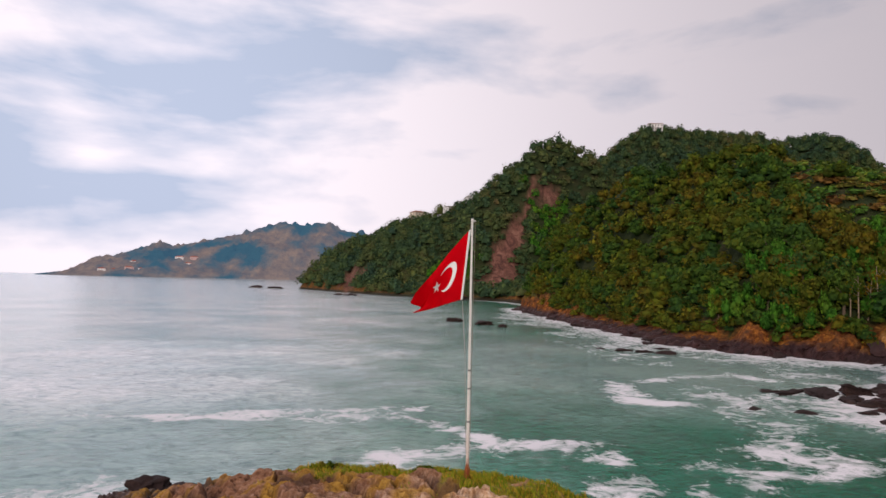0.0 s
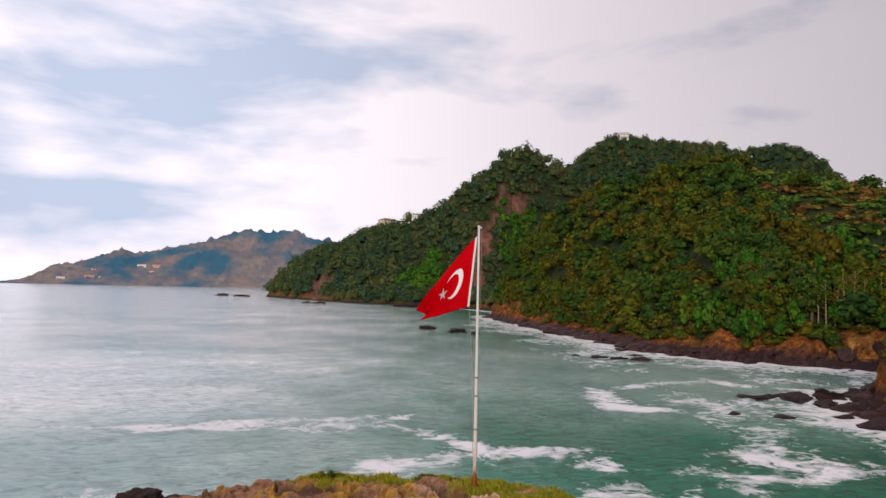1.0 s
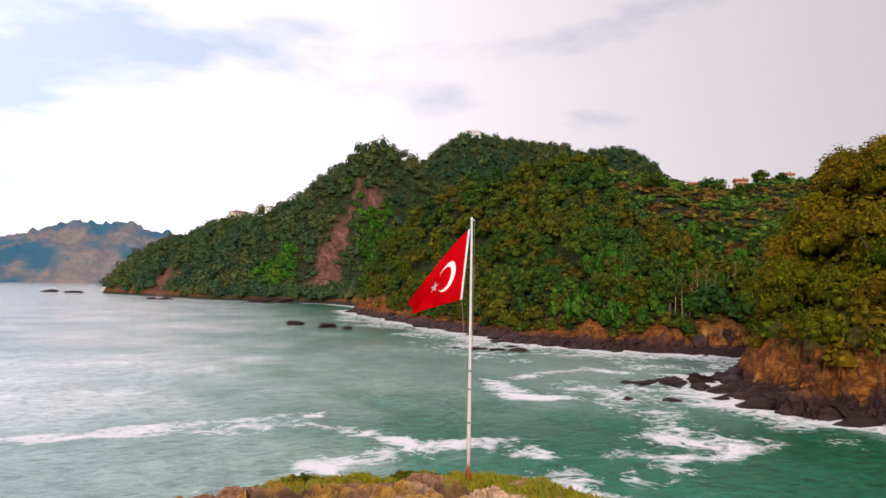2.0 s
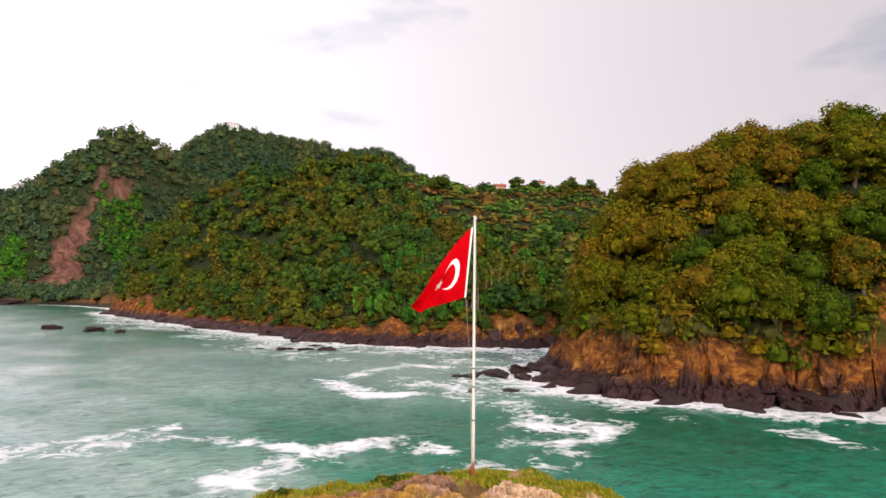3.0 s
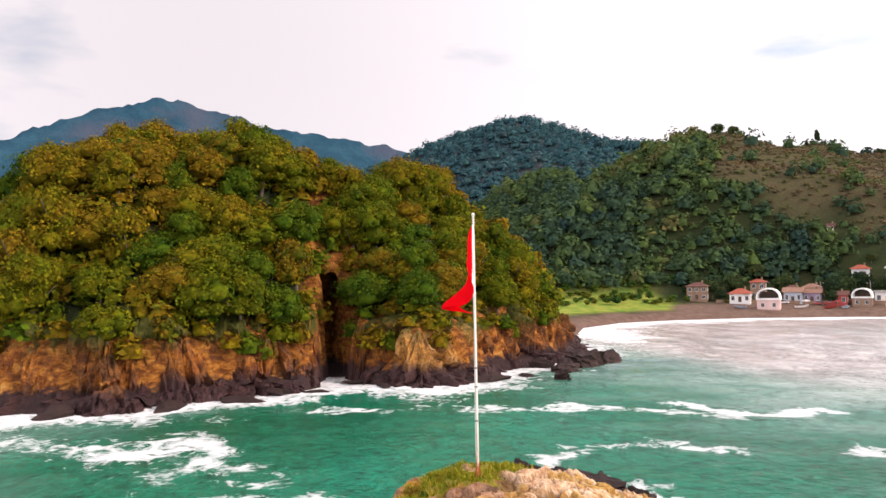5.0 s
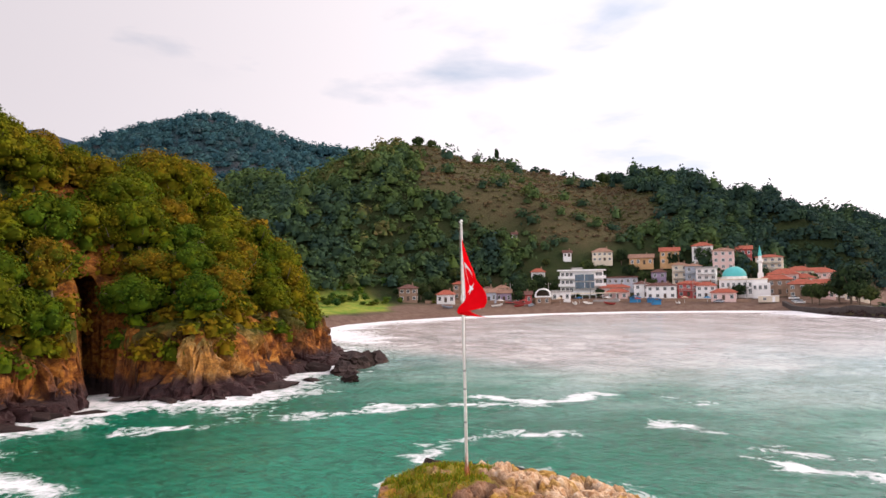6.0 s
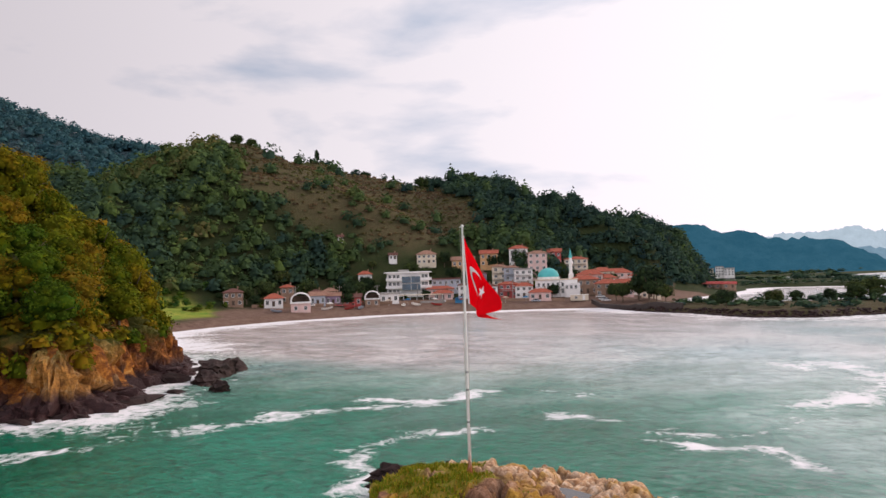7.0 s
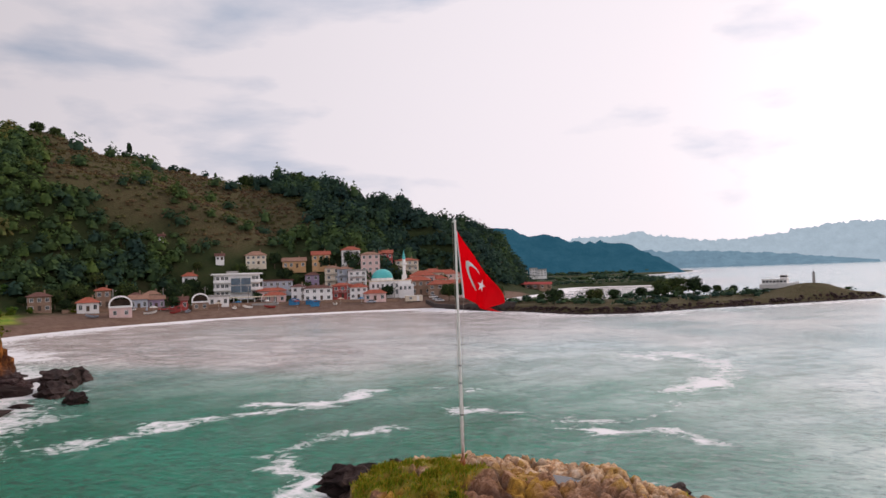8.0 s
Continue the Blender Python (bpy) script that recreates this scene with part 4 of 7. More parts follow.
TREE_LABEL = "broad olive green tree turning yellow in autumn"
ROUND = dict(squash=0.82, small=0.8, reach=0.37)
HEAD_KINDS = [tree_kind(11, 9.2, 9.0, 28, 1700, 0.40, LEAF_NEAR, TREE_LABEL, **ROUND), tree_kind(12, 8.2, 9.8, 30, 1800, 0.40, LEAF_NEAR, TREE_LABEL, **ROUND),
              tree_kind(13, 10.4, 8.4, 28, 1650, 0.40, LEAF_NEAR, TREE_LABEL, **ROUND), tree_kind(14, 7.2, 8.0, 24, 1500, 0.38, LEAF_NEAR, TREE_LABEL, **ROUND)]
def bare_saplings():
    """Thin pale trunks with few leaves, on the ledge over the cove."""
    pale_bark = worn("pale_bark", (0.36, 0.27, 0.18), 0.9, 0.3, 4.0, relief=0.4)
    rng = np.random.RandomState(61)
    for k, (x, y) in enumerate(((71.5, 117.0), (72.4, 116.2), (75.0, 114.6), (76.2, 114.9), (77.0, 113.6), (78.1, 113.9), (79.0, 112.6), (80.4, 112.8), (73.6, 115.6))):
        root = new("sapling")
        root.matrix_world = pose(x, y, ground_at(x, y) - 0.3, rng.uniform(-4, 4), rng.uniform(-4, 4), rng.uniform(0, 360))
        tall = rng.uniform(6.0, 9.0)
        bm = bmesh.new()
        bend = Vector((rng.uniform(-0.4, 0.4), rng.uniform(-0.4, 0.4), tall * 0.55))
        limb(bm, (0, 0, 0), bend, 0.13, 0.09, 7)
        limb(bm, bend, Vector((bend.x * 0.6, bend.y * 1.6, tall)), 0.09, 0.03, 7)
        part("trunk", bm, pale_bark, root)
        for j in range(7):
            bm = bmesh.new()
            a, z = rng.uniform(0, 6.283), tall * rng.uniform(0.45, 0.9)
            root_at = Vector((bend.x * 0.8, bend.y * 1.2, z))
            limb(bm, root_at, root_at + Vector((math.cos(a) * 0.9, math.sin(a) * 0.9, rng.uniform(0.6, 1.4))), 0.04, 0.012, 5)
            part("branch", bm, pale_bark, root)
        n = 90
        out = sphere_points(rng, n)
        v, q = leaf_sprays(rng, out * np.array([1.1, 1.1, 1.7]) * rng.uniform(0.5, 1.0, n)[:, None] + np.array([bend.x, bend.y * 1.3, tall * 0.8]), out, 0.30)
        part("crown", arrays_to_mesh("crown", v, q, np.zeros((0, 3), int), LEAF_NEAR), None, root)
        tagged(root, "thin pale sapling with sparse yellowing leaves on the ledge", "tree", "saplings")


bare_saplings()
HILL_LABEL = "green woodland tree on the steep hillside"
HILL_KINDS = [tree_kind(21, 9.5, 8.6, 16, 620, 0.62, LEAF_MID, HILL_LABEL, **ROUND), tree_kind(22, 8.5, 8.4, 16, 620, 0.62, LEAF_MID, HILL_LABEL, **ROUND),
              tree_kind(23, 11, 8.2, 16, 640, 0.62, LEAF_MID, HILL_LABEL, **ROUND)]
FAR_KINDS = [crown_arrays(np.random.RandomState(40 + k), 8, 120, 0.13) for k in range(4)]
FINE_KINDS = [crown_arrays(np.random.RandomState(46 + k), 7, 150, 0.115) for k in range(4)]
MID_KINDS = [dome_arrays(np.random.RandomState(50 + k), 86, 0.155) for k in range(7)]
FAR_HILL_KINDS = [dome_arrays(np.random.RandomState(90 + k), 84, 0.15, 12) for k in range(7)]
SLOPE_KINDS = [dome_arrays(np.random.RandomState(70 + k), 52, 0.18) for k in range(7)]
SPECK_KINDS = [dome_arrays(np.random.RandomState(80 + k), 26, 0.27, 6) for k in range(5)]

def cave_roof():
    """The rock that bridges the cleft behind its mouth, so that a cave is left under it."""
    xs, offs = np.arange(65, 83.5, 0.7), np.linspace(-3.9, 3.9, 14)
    X, O = np.meshgrid(xs, offs, indexing="ij")
    Y = 34.8 + 3.5 * np.clip((X - 50) / 26, 0, 1) + O
    top = land_height(X, Y, cave=False) + 0.12
    low = np.minimum(top - 1.4, 14.0) + 0.6 * rolling(X, Y, 3, 2) - 0.12 * O ** 2
    n, m = X.shape
    verts = np.concatenate([np.stack([X, Y, top], -1).reshape(-1, 3), np.stack([X, Y, low], -1).reshape(-1, 3)])
    k = n * m
    faces = []
    for i in range(n - 1):
        for j in range(m - 1):
            a, b, c, d = i * m + j, (i + 1) * m + j, (i + 1) * m + j + 1, i * m + j + 1
            faces += [(a, b, c, d), (k + d, k + c, k + b, k + a)]
    faces += [(j, j + 1, k + j + 1, k + j) for j in range(m - 1)]
    me = bpy.data.meshes.new("cave_roof")
    me.from_pydata(verts.tolist(), [], faces)
    add_attribute(me, "rock", np.ones(len(verts)))
    me.materials.append(LAND)
    tagged(new("cave_roof", me), "dark rock bridging a narrow sea cave in the headland", "rock", kind="structure")


cave_roof()


def spread_of(rng, n, low, high, tall):
    """Widths and heights of n crowns, many small and few large."""
    w = low + (high - low) * rng.uniform(0, 1, n) ** 1.4
    return np.stack([w, w * tall * rng.uniform(0.75, 1.25, n)], -1)


def by_slope(rng, x, y, h, share):
    """Keep that share of the places on the level, and more on steep ground, where the trees stand close in plan."""
    g = np.hypot(land_height(x + 1.0, y) - h, land_height(x, y + 1.0) - h)
    return rng.uniform(0, 1, len(x)) < share * np.sqrt(1 + g * g)


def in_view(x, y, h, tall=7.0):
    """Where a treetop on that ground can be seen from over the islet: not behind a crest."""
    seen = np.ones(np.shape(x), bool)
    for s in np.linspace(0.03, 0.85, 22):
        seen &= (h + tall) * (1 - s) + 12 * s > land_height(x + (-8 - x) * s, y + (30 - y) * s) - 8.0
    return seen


CLEARED = [(187, -160, 9), (178, -172, 9), (194, -133, 6), (194, -148, 5), (180, -142, 12), (183, -150, 9), (160, -172, 10), (149, -211, 7), (138, -224, 8), (173, -156, 9), (208, -133, 4)]


def cleared(x, y):
    near = np.zeros(np.shape(x), bool)
    for cx, cy, r in CLEARED:
        near |= np.hypot(x - cx, y - cy) < r
    return near


def woods():
    rng = np.random.RandomState(3)
    # the headland: single trees on the side that is seen, scrub under them, and the wood on its back
    x, y = scatter(rng, 40, 118, -12, 88, 3.8)
    h, d, steep = land_height(x, y, True, x < 65.5)
    off_cleft = np.abs(y - 34.8 - 3.5 * (x - 50) / 26 - 1.5 * smooth(58, 51, x))
    ok = (d > 4.2) & (steep > 0.35) & (h > 4) & (y < 42.5 + 0.56 * x) & (y < 40 + (118 - x) * 0.9) & ~((off_cleft < 2.9) & (x < 59))
    seen = ok & (x < 82 + 0.10 * (40 - y)) & (d < 30)
    plant(HEAD_KINDS, x[seen], y[seen], h[seen] - 0.6, rng, 0.58, 0.86, "headland wood")
    back = ok & ~seen
    n = back.sum()
    wood("headland_back_wood", "olive wood on the back of the headland", x[back], y[back], h[back] - 0.6,
         np.stack([rng.uniform(6, 8, n), rng.uniform(5.5, 7, n)], -1), rng, FAR_KINDS, LEAF_OLIVE, rng.uniform(0, 1, n))
    x, y = scatter(rng, 40, 116, -12, 88, 1.8)
    h, d, steep = land_height(x, y, True, x < 65.5)
    off_cleft = np.abs(y - 34.8 - 3.5 * (x - 50) / 26 - 1.5 * smooth(58, 51, x))
    ok = (d > 2.4) & (d < 40) & (x < 84) & (steep > 0.35) & (h > 2.8) & (y < 45 + 0.56 * x) & (y < 40 + (118 - x) * 0.9) & by_slope(rng, x, y, h, 0.58) & ~((off_cleft < np.where(x < 59, 2.9, 0.0)) & (x < 80))
    n = ok.sum()
    wood("headland_scrub", "thick olive green scrub over the cliff edge", x[ok], y[ok], h[ok] - 0.5,
         np.stack([rng.uniform(2.4, 4.4, n), rng.uniform(2.2, 4.0, n)], -1), rng, MID_KINDS, LEAF_OLIVE, rng.uniform(0, 1, n))
    # the hill over the cove: single trees in front, the rest of the wood behind
    x, y = scatter(rng, 38, 300, 90, 330, 3.9)
    h, d, steep = land_height(x, y, True)
    ok = (d > 5.0) & (h > 3) & (steep > 0.5)
    front = ok & (rng.uniform(0, 1, len(x)) < 0.8) & (x < 80 + 6 * rolling(x, y, 12, 4)) & (y < 140) & (d < 40)
    plant(HILL_KINDS, x[front], y[front], h[front] - 0.4, rng, 0.5, 0.86, "hillside wood")
    open_slope = (x > 84 + 7 * rolling(x, y, 20, 2) + 14 * smooth(160, 200, y)) & (rng.uniform(0, 1, len(x)) > 0.07)
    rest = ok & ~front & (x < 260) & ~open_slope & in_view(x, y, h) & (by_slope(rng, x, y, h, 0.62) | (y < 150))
    n = rest.sum()
    tone = np.clip(0.42 + 0.3 * rolling(x[rest], y[rest], 30, 4) + rng.normal(0, 0.24, n), 0, 1)
    wood("hillside_wood", "mixed green wood on the hill behind the cove", x[rest], y[rest], h[rest] - 0.9,
         np.stack([rng.uniform(5.5, 8.5, n), rng.uniform(5.5, 8, n)], -1), rng, FAR_KINDS, LEAF_STUFF, tone)
    x, y = scatter(rng, 38, 112, 88, 330, 3.0)
    h, d, steep = land_height(x, y, True)
    ok = (steep > 0.5) & (h > 2.2) & (d > 3.4) & (d < 44) & (x < 84) & ((d < 14) | (y < 150))
    n = ok.sum()
    wood("hillside_scrub", "green and rusty scrub along the foot of the hill", x[ok], y[ok], h[ok] - 0.3,
         np.stack([rng.uniform(3.0, 4.8, n), rng.uniform(2.4, 4.6, n)], -1), rng, MID_KINDS, LEAF_STUFF, rng.uniform(0, 1, n))
    x, y = scatter(rng, 40, 112, 86, 215, 2.3)
    h, d, steep = land_height(x, y, True)
    ok = (steep > 0.5) & (h > 1.4) & (d > 2.9) & (d < 11)
    n = ok.sum()
    wood("cliff_top_scrub", "thick green scrub along the top of the low cliff", x[ok], y[ok], h[ok] - 0.2,
         np.stack([rng.uniform(2.4, 3.8, n), rng.uniform(1.8, 3.4, n)], -1), rng, MID_KINDS, LEAF_STUFF, rng.uniform(0, 0.9, n))
    x, y = scatter(rng, 48, 92, 104, 142, 2.1)
    h, d, steep = land_height(x, y, True)
    ok = (d > 3.8) & (np.minimum(np.hypot((x - 63) / 14, (y - 125) / 10), np.hypot((x - 80) / 8, (y - 122) / 13)) < 0.9 + 0.45 * rolling(x, y, 6, 2))
    n = ok.sum()
    wood("bright_thicket", "vivid green creeper thicket at the foot of the hill", x[ok], y[ok], h[ok] - 0.3,
         np.stack([rng.uniform(2.2, 3.6, n), rng.uniform(3.0, 6.5, n)], -1), rng, FAR_KINDS, LEAF_BRIGHT, rng.uniform(0, 1, n))
    # the open terraces behind it: low bushes in bands along the slope
    x, y = scatter(rng, 74, 330, 88, 290, 3.1)
    h, d, steep = land_height(x, y, True)
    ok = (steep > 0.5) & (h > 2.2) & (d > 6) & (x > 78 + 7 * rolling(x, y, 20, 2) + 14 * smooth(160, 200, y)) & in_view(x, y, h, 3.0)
    n = ok.sum()
    band = 0.45 + 0.36 * np.sin(h[ok] * 0.75 + 2.2 * rolling(x[ok], y[ok], 36, 2)) + 0.16 * rolling(x[ok], y[ok], 11, 5)
    wood("terrace_scrub", "bright green and rusty brown bushes on terraced slopes", x[ok], y[ok], h[ok] - 0.5,
         np.stack([rng.uniform(3.2, 5.2, n), rng.uniform(1.5, 3.0, n)], -1), rng, SPECK_KINDS, LEAF_TERRACE, np.clip(band + rng.normal(0, 0.1, n), 0, 1))
    # far hill with the scars
    x, y = scatter(rng, -220, 460, 380, 900, 4.8)
    h, d, steep = land_height(x, y, True)
    ok = (d > 2.2) & (h > 1.6) & (scar(x, y) < 0.45) & (green_slope(x, y) < 0.5)
    x, y, h, d = x[ok], y[ok], h[ok], d[ok]
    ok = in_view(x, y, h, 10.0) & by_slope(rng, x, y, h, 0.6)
    n = ok.sum()
    wood("far_wood", "dense dark green wood on the far hill", x[ok], y[ok], h[ok] - 2.2,
         spread_of(rng, n, 6.5, 13.0, 0.95), rng, FAR_HILL_KINDS, LEAF_FAR,
         np.clip(0.40 + 0.3 * rolling(x[ok], y[ok], 70, 4) + rng.normal(0, 0.2, n), 0, 1))
    x, y = scatter(rng, 10, 130, 500, 600, 3.6)
    h = land_height(x, y)
    ok = (green_slope(x, y) > 0.4) & (scar(x, y) < 0.5)
    n = ok.sum()
    wood("green_brake", "vivid green brake on the far hillside", x[ok], y[ok], h[ok] - 1.0,
         np.stack([rng.uniform(6, 9, n), rng.uniform(6, 9.5, n)], -1), rng, SLOPE_KINDS, LEAF_BRIGHT, rng.uniform(0, 1, n))
    # hill behind the village: woods to both sides, hazel scrub on the open slopes between
    x, y = scatter(rng, 130, 330, -350, 15, 2.9)
    h, d, steep = land_height(x, y, True)
    bare = bare_slope(x, y)
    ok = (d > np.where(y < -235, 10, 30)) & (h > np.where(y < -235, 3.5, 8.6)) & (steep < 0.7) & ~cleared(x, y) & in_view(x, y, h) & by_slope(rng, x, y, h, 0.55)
    dense = ok & ((bare < 0.45) | (rng.uniform(0, 1, len(x)) < 0.03) | ((rolling(x, y, 26, 4) > 0.62) & (rng.uniform(0, 1, len(x)) < 0.5)))
    n = dense.sum()
    tone = np.where(y[dense] < -200, 0.14, 0.45) + 0.28 * smooth(40, 58, h[dense]) * (y[dense] > -125) + 0.22 * rolling(x[dense], y[dense], 46, 5) + rng.normal(0, 0.16, n)
    wood("village_hill_wood", "dark green wood on the hill above the village", x[dense], y[dense], h[dense] - 1.2,
         spread_of(rng, n, 4.8, 9.5, 0.9), rng, SLOPE_KINDS, LEAF_DARK, np.clip(tone, 0, 1))
    x, y = scatter(rng, 180, 310, -245, -80, 2.6)
    h, d, steep = land_height(x, y, True)
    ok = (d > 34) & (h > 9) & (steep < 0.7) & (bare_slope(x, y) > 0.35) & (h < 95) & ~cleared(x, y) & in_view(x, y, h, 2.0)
    n = ok.sum()
    tone = 0.55 + 0.30 * np.sin(h[ok] * 0.5 + 2.0 * rolling(x[ok], y[ok], 50, 2)) + rng.normal(0, 0.13, n)
    wood("hazel_scrub", "low brown green scrub on the open slopes", x[ok], y[ok], h[ok] - 0.5,
         np.stack([rng.uniform(1.6, 3.2, n), rng.uniform(0.9, 1.8, n)], -1), rng, SPECK_KINDS, LEAF_SCRUB, np.clip(tone, 0, 1))
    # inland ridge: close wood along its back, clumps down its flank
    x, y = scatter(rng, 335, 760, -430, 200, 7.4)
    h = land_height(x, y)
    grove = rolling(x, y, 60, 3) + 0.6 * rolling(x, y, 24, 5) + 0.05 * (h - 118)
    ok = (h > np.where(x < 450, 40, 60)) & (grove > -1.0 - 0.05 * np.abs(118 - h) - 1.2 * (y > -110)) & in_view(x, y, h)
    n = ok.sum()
    wood("ridge_wood", "woods and clumps of trees on the inland ridge, haze-blue in colour", x[ok], y[ok], h[ok] - 1.5,
         spread_of(rng, n, 7, 13, 0.8), rng, SLOPE_KINDS, LEAF_RIDGE_HAZE, np.clip(0.35 + 0.25 * rolling(x[ok], y[ok], 50, 2) + rng.normal(0, 0.15, n), 0, 1))


woods()
for kind in HEAD_KINDS + HILL_KINDS:
    for o in (*kind.children_recursive, kind):
        bpy.data.objects.remove(o)


# ---- the islet with the flagpole ----
RIM = np.array([(-8, 34.6), (-3, 35.8), (0, 35), (4, 33.2), (7, 31.6), (7.8, 29), (7.8, 27), (6, 25.4), (3.5, 23.8), (0, 24.4), (-3.5, 25), (-6.8, 27.6), (-9.2, 31)], float)
GRASS_LINE = [(-4.2, 35.2), (-1.5, 34.8), (0.6, 34.0), (2.4, 32.4), (3.2, 31.2), (5.5, 31.2), (7.0, 30.0), (7.2, 28.0)]
PUDDLE = (-1.0, 27.6)


def grass_mask(x, y):
    m = 0.95 * streak_mask(x, y, GRASS_LINE, 2.0)
    m = np.maximum(m, smooth(2.0, 0.6, np.hypot(x - 2.6, y - 30.4)))
    m = np.maximum(m, 0.75 * smooth(2.2, 0.8, np.hypot((x - 4.8) / 1.2, y - 28.8)))
    return np.clip(m + 0.28 * rolling(x, y, 1.8, 3), 0, 1)


def islet_base(x, y):
    dr, di = polygon_distance(x, y, RIM), polygon_distance(x, y, ISLET)
    top = 2.45 + 0.55 * smooth(0, 3, dr) + 0.35 * smooth(5, 0.5, np.hypot(x - 2.1, y - 30.2)) - 0.35 * smooth(2, -8, x) * smooth(0, 2, dr)
    f = np.clip(-dr / np.maximum(-dr + np.maximum(di, 0), 0.05), 0, 1)
    h = np.where(dr > 0, top, 2.45 * (1 - f) ** 0.85 - 0.15 * f)
    return np.where(di > 0, h, np.maximum(-0.15 + di * 0.7, -2.0))


def build_islet():
    step = 0.12
    xs, ys = np.arange(-21, 15, step), np.arange(18, 42.5, step)
    X, Y = np.meshgrid(xs, ys, indexing="ij")
    base = islet_base(X, Y)
    rng = np.random.RandomState(8)

    def blocks(cell, stretch, turn, depth, crack):
        """Broken blocks: each cell of the rock has its own height and tilt, with a crack round it."""
        ca, sa = math.cos(turn), math.sin(turn)
        u, v = (X * ca + Y * sa) / cell, (Y * ca - X * sa) / (cell * stretch)
        u, v = u + 0.25 * rolling(X, Y, cell * 2.2, 1), v + 0.25 * rolling(X, Y, cell * 2.5, 2)
        iu, iv = np.floor(u).astype(int), np.floor(v).astype(int)
        table = rng.uniform(0, 1, (64, 64, 5))
        f1, f2, idx = np.full(X.shape, 9.0), np.full(X.shape, 9.0), np.zeros(X.shape + (5,))
        rel = np.zeros(X.shape + (2,))
        for a in (-1, 0, 1):
            for b in (-1, 0, 1):
                q = table[(iu + a) % 64, (iv + b) % 64]
                du, dv = u - (iu + a + q[..., 0]), v - (iv + b + q[..., 1])
                d = np.hypot(du, dv)
                nearer = d < f1
                f2 = np.where(nearer, f1, np.minimum(f2, d))
                idx = np.where(nearer[..., None], q, idx)
                rel = np.where(nearer[..., None], np.stack([du, dv], -1), rel)
                f1 = np.where(nearer, d, f1)
        height = (idx[..., 2] - 0.5) * depth + rel[..., 0] * (idx[..., 3] - 0.5) * depth * 1.6 + rel[..., 1] * (idx[..., 4] - 0.5) * depth * 1.6
        cracks.append(smooth(0.13, 0.02, f2 - f1))
        return height - crack * smooth(0.16, 0.0, f2 - f1) - 0.35 * depth * f1 ** 2

    cracks = []
    wet = smooth(1.4, 0.2, base)
    grass = grass_mask(X, Y) * smooth(1.6, 2.3, base)
    relief = blocks(2.1, 1.9, 0.5, 0.52, 0.34) + blocks(0.8, 2.1, 0.7, 0.27, 0.22) + blocks(0.36, 1.6, 0.4, 0.12, 0.09)
    relief = relief * (1 + 0.4 * wet) * (1 - 0.65 * grass)
    calm = smooth(1.4, 0.5, np.hypot((X - PUDDLE[0]) / 1.5, Y - PUDDLE[1]))
    near_pole = smooth(0.9, 0.2, np.hypot(X - 2.1, Y - 30.2))
    Z = base + relief * (1 - 0.9 * calm) * (1 - near_pole) * smooth(-0.6, 0.3, base) - 0.42 * calm + 0.06 * rolling(X, Y, 0.5, 4) * (1 - near_pole)
    me, used = grid_mesh("islet_rock", X, Y, Z, base > -1.6)
    me.polygons.foreach_set("use_smooth", np.zeros(len(me.polygons), bool))
    for n, v in (("grass", grass), ("lichen", np.clip(0.5 + 0.5 * rolling(X, Y, 3.2, 2) + 0.4 * grass, 0, 1)),
                 ("crack", np.maximum.reduce([cracks[0], 0.8 * cracks[1], 0.5 * cracks[2]])), ("rust", smooth(26.5, 31.5, Y - 0.25 * X + 0.8 * rolling(X, Y, 4, 1)))):
        add_attribute(me, n, v.ravel()[used])
    m, t, b = material("islet_stone", 0.85)
    b.inputs["Specular IOR Level"].default_value = 0.25
    where = t.nodes.new("ShaderNodeTexCoord")
    sep = t.nodes.new("ShaderNodeSeparateXYZ")
    t.links.new(where.outputs["Object"], sep.inputs[0])
    n1, n2, n3 = noise_of(t, 0.7, 6, 0.6), noise_of(t, 3.2, 8, 0.7, 0.6), noise_of(t, 14, 5, 0.7)
    stone = ramp(t, n2, (0.25, (0.14, 0.060, 0.030)), (0.40, (0.50, 0.27, 0.13)), (0.54, (0.70, 0.50, 0.33)), (0.72, (0.82, 0.70, 0.58)))
    # north side rust brown, with its backlit darkness put into the colour too
    stone = blend(t, mathn(t, "MULTIPLY", attribute(t, "rust"), 0.85), stone, ramp(t, n2, (0.28, (0.055, 0.020, 0.014)), (0.5, (0.21, 0.082, 0.040)), (0.75, (0.38, 0.20, 0.12))))
    moss = ramp(t, n2, (0.3, (0.30, 0.14, 0.010)), (0.7, (0.58, 0.34, 0.02)))
    fac = ramp(t, mathn(t, "MULTIPLY", attribute(t, "lichen"), mathn(t, "ADD", n1, 0.2)), (0.38, (0, 0, 0)), (0.60, (0.75, 0.75, 0.75)))
    stone = blend(t, fac, stone, moss)
    pits = ramp(t, n3, (0.33, (0.55, 0.5, 0.48)), (0.5, (1, 1, 1)))
    stone = blend(t, 1.0, stone, pits, "MULTIPLY")
    # crevice shade painted into the colour along the cracks of the relief
    stone = blend(t, mathn(t, "MULTIPLY", attribute(t, "crack"), 0.75), stone, (0.055, 0.030, 0.022))
    level = mathn(t, "ADD", sep.outputs["Z"], mathn(t, "MULTIPLY", mathn(t, "SUBTRACT", n1, 0.5), 1.8))
    band = ramp(t, mathn(t, "MULTIPLY", level, 0.4), (0.42, (1, 1, 1)), (0.68, (0, 0, 0)))
    stone = blend(t, band, stone, ramp(t, n2, (0.3, (0.018, 0.012, 0.012)), (0.7, (0.08, 0.045, 0.035))))
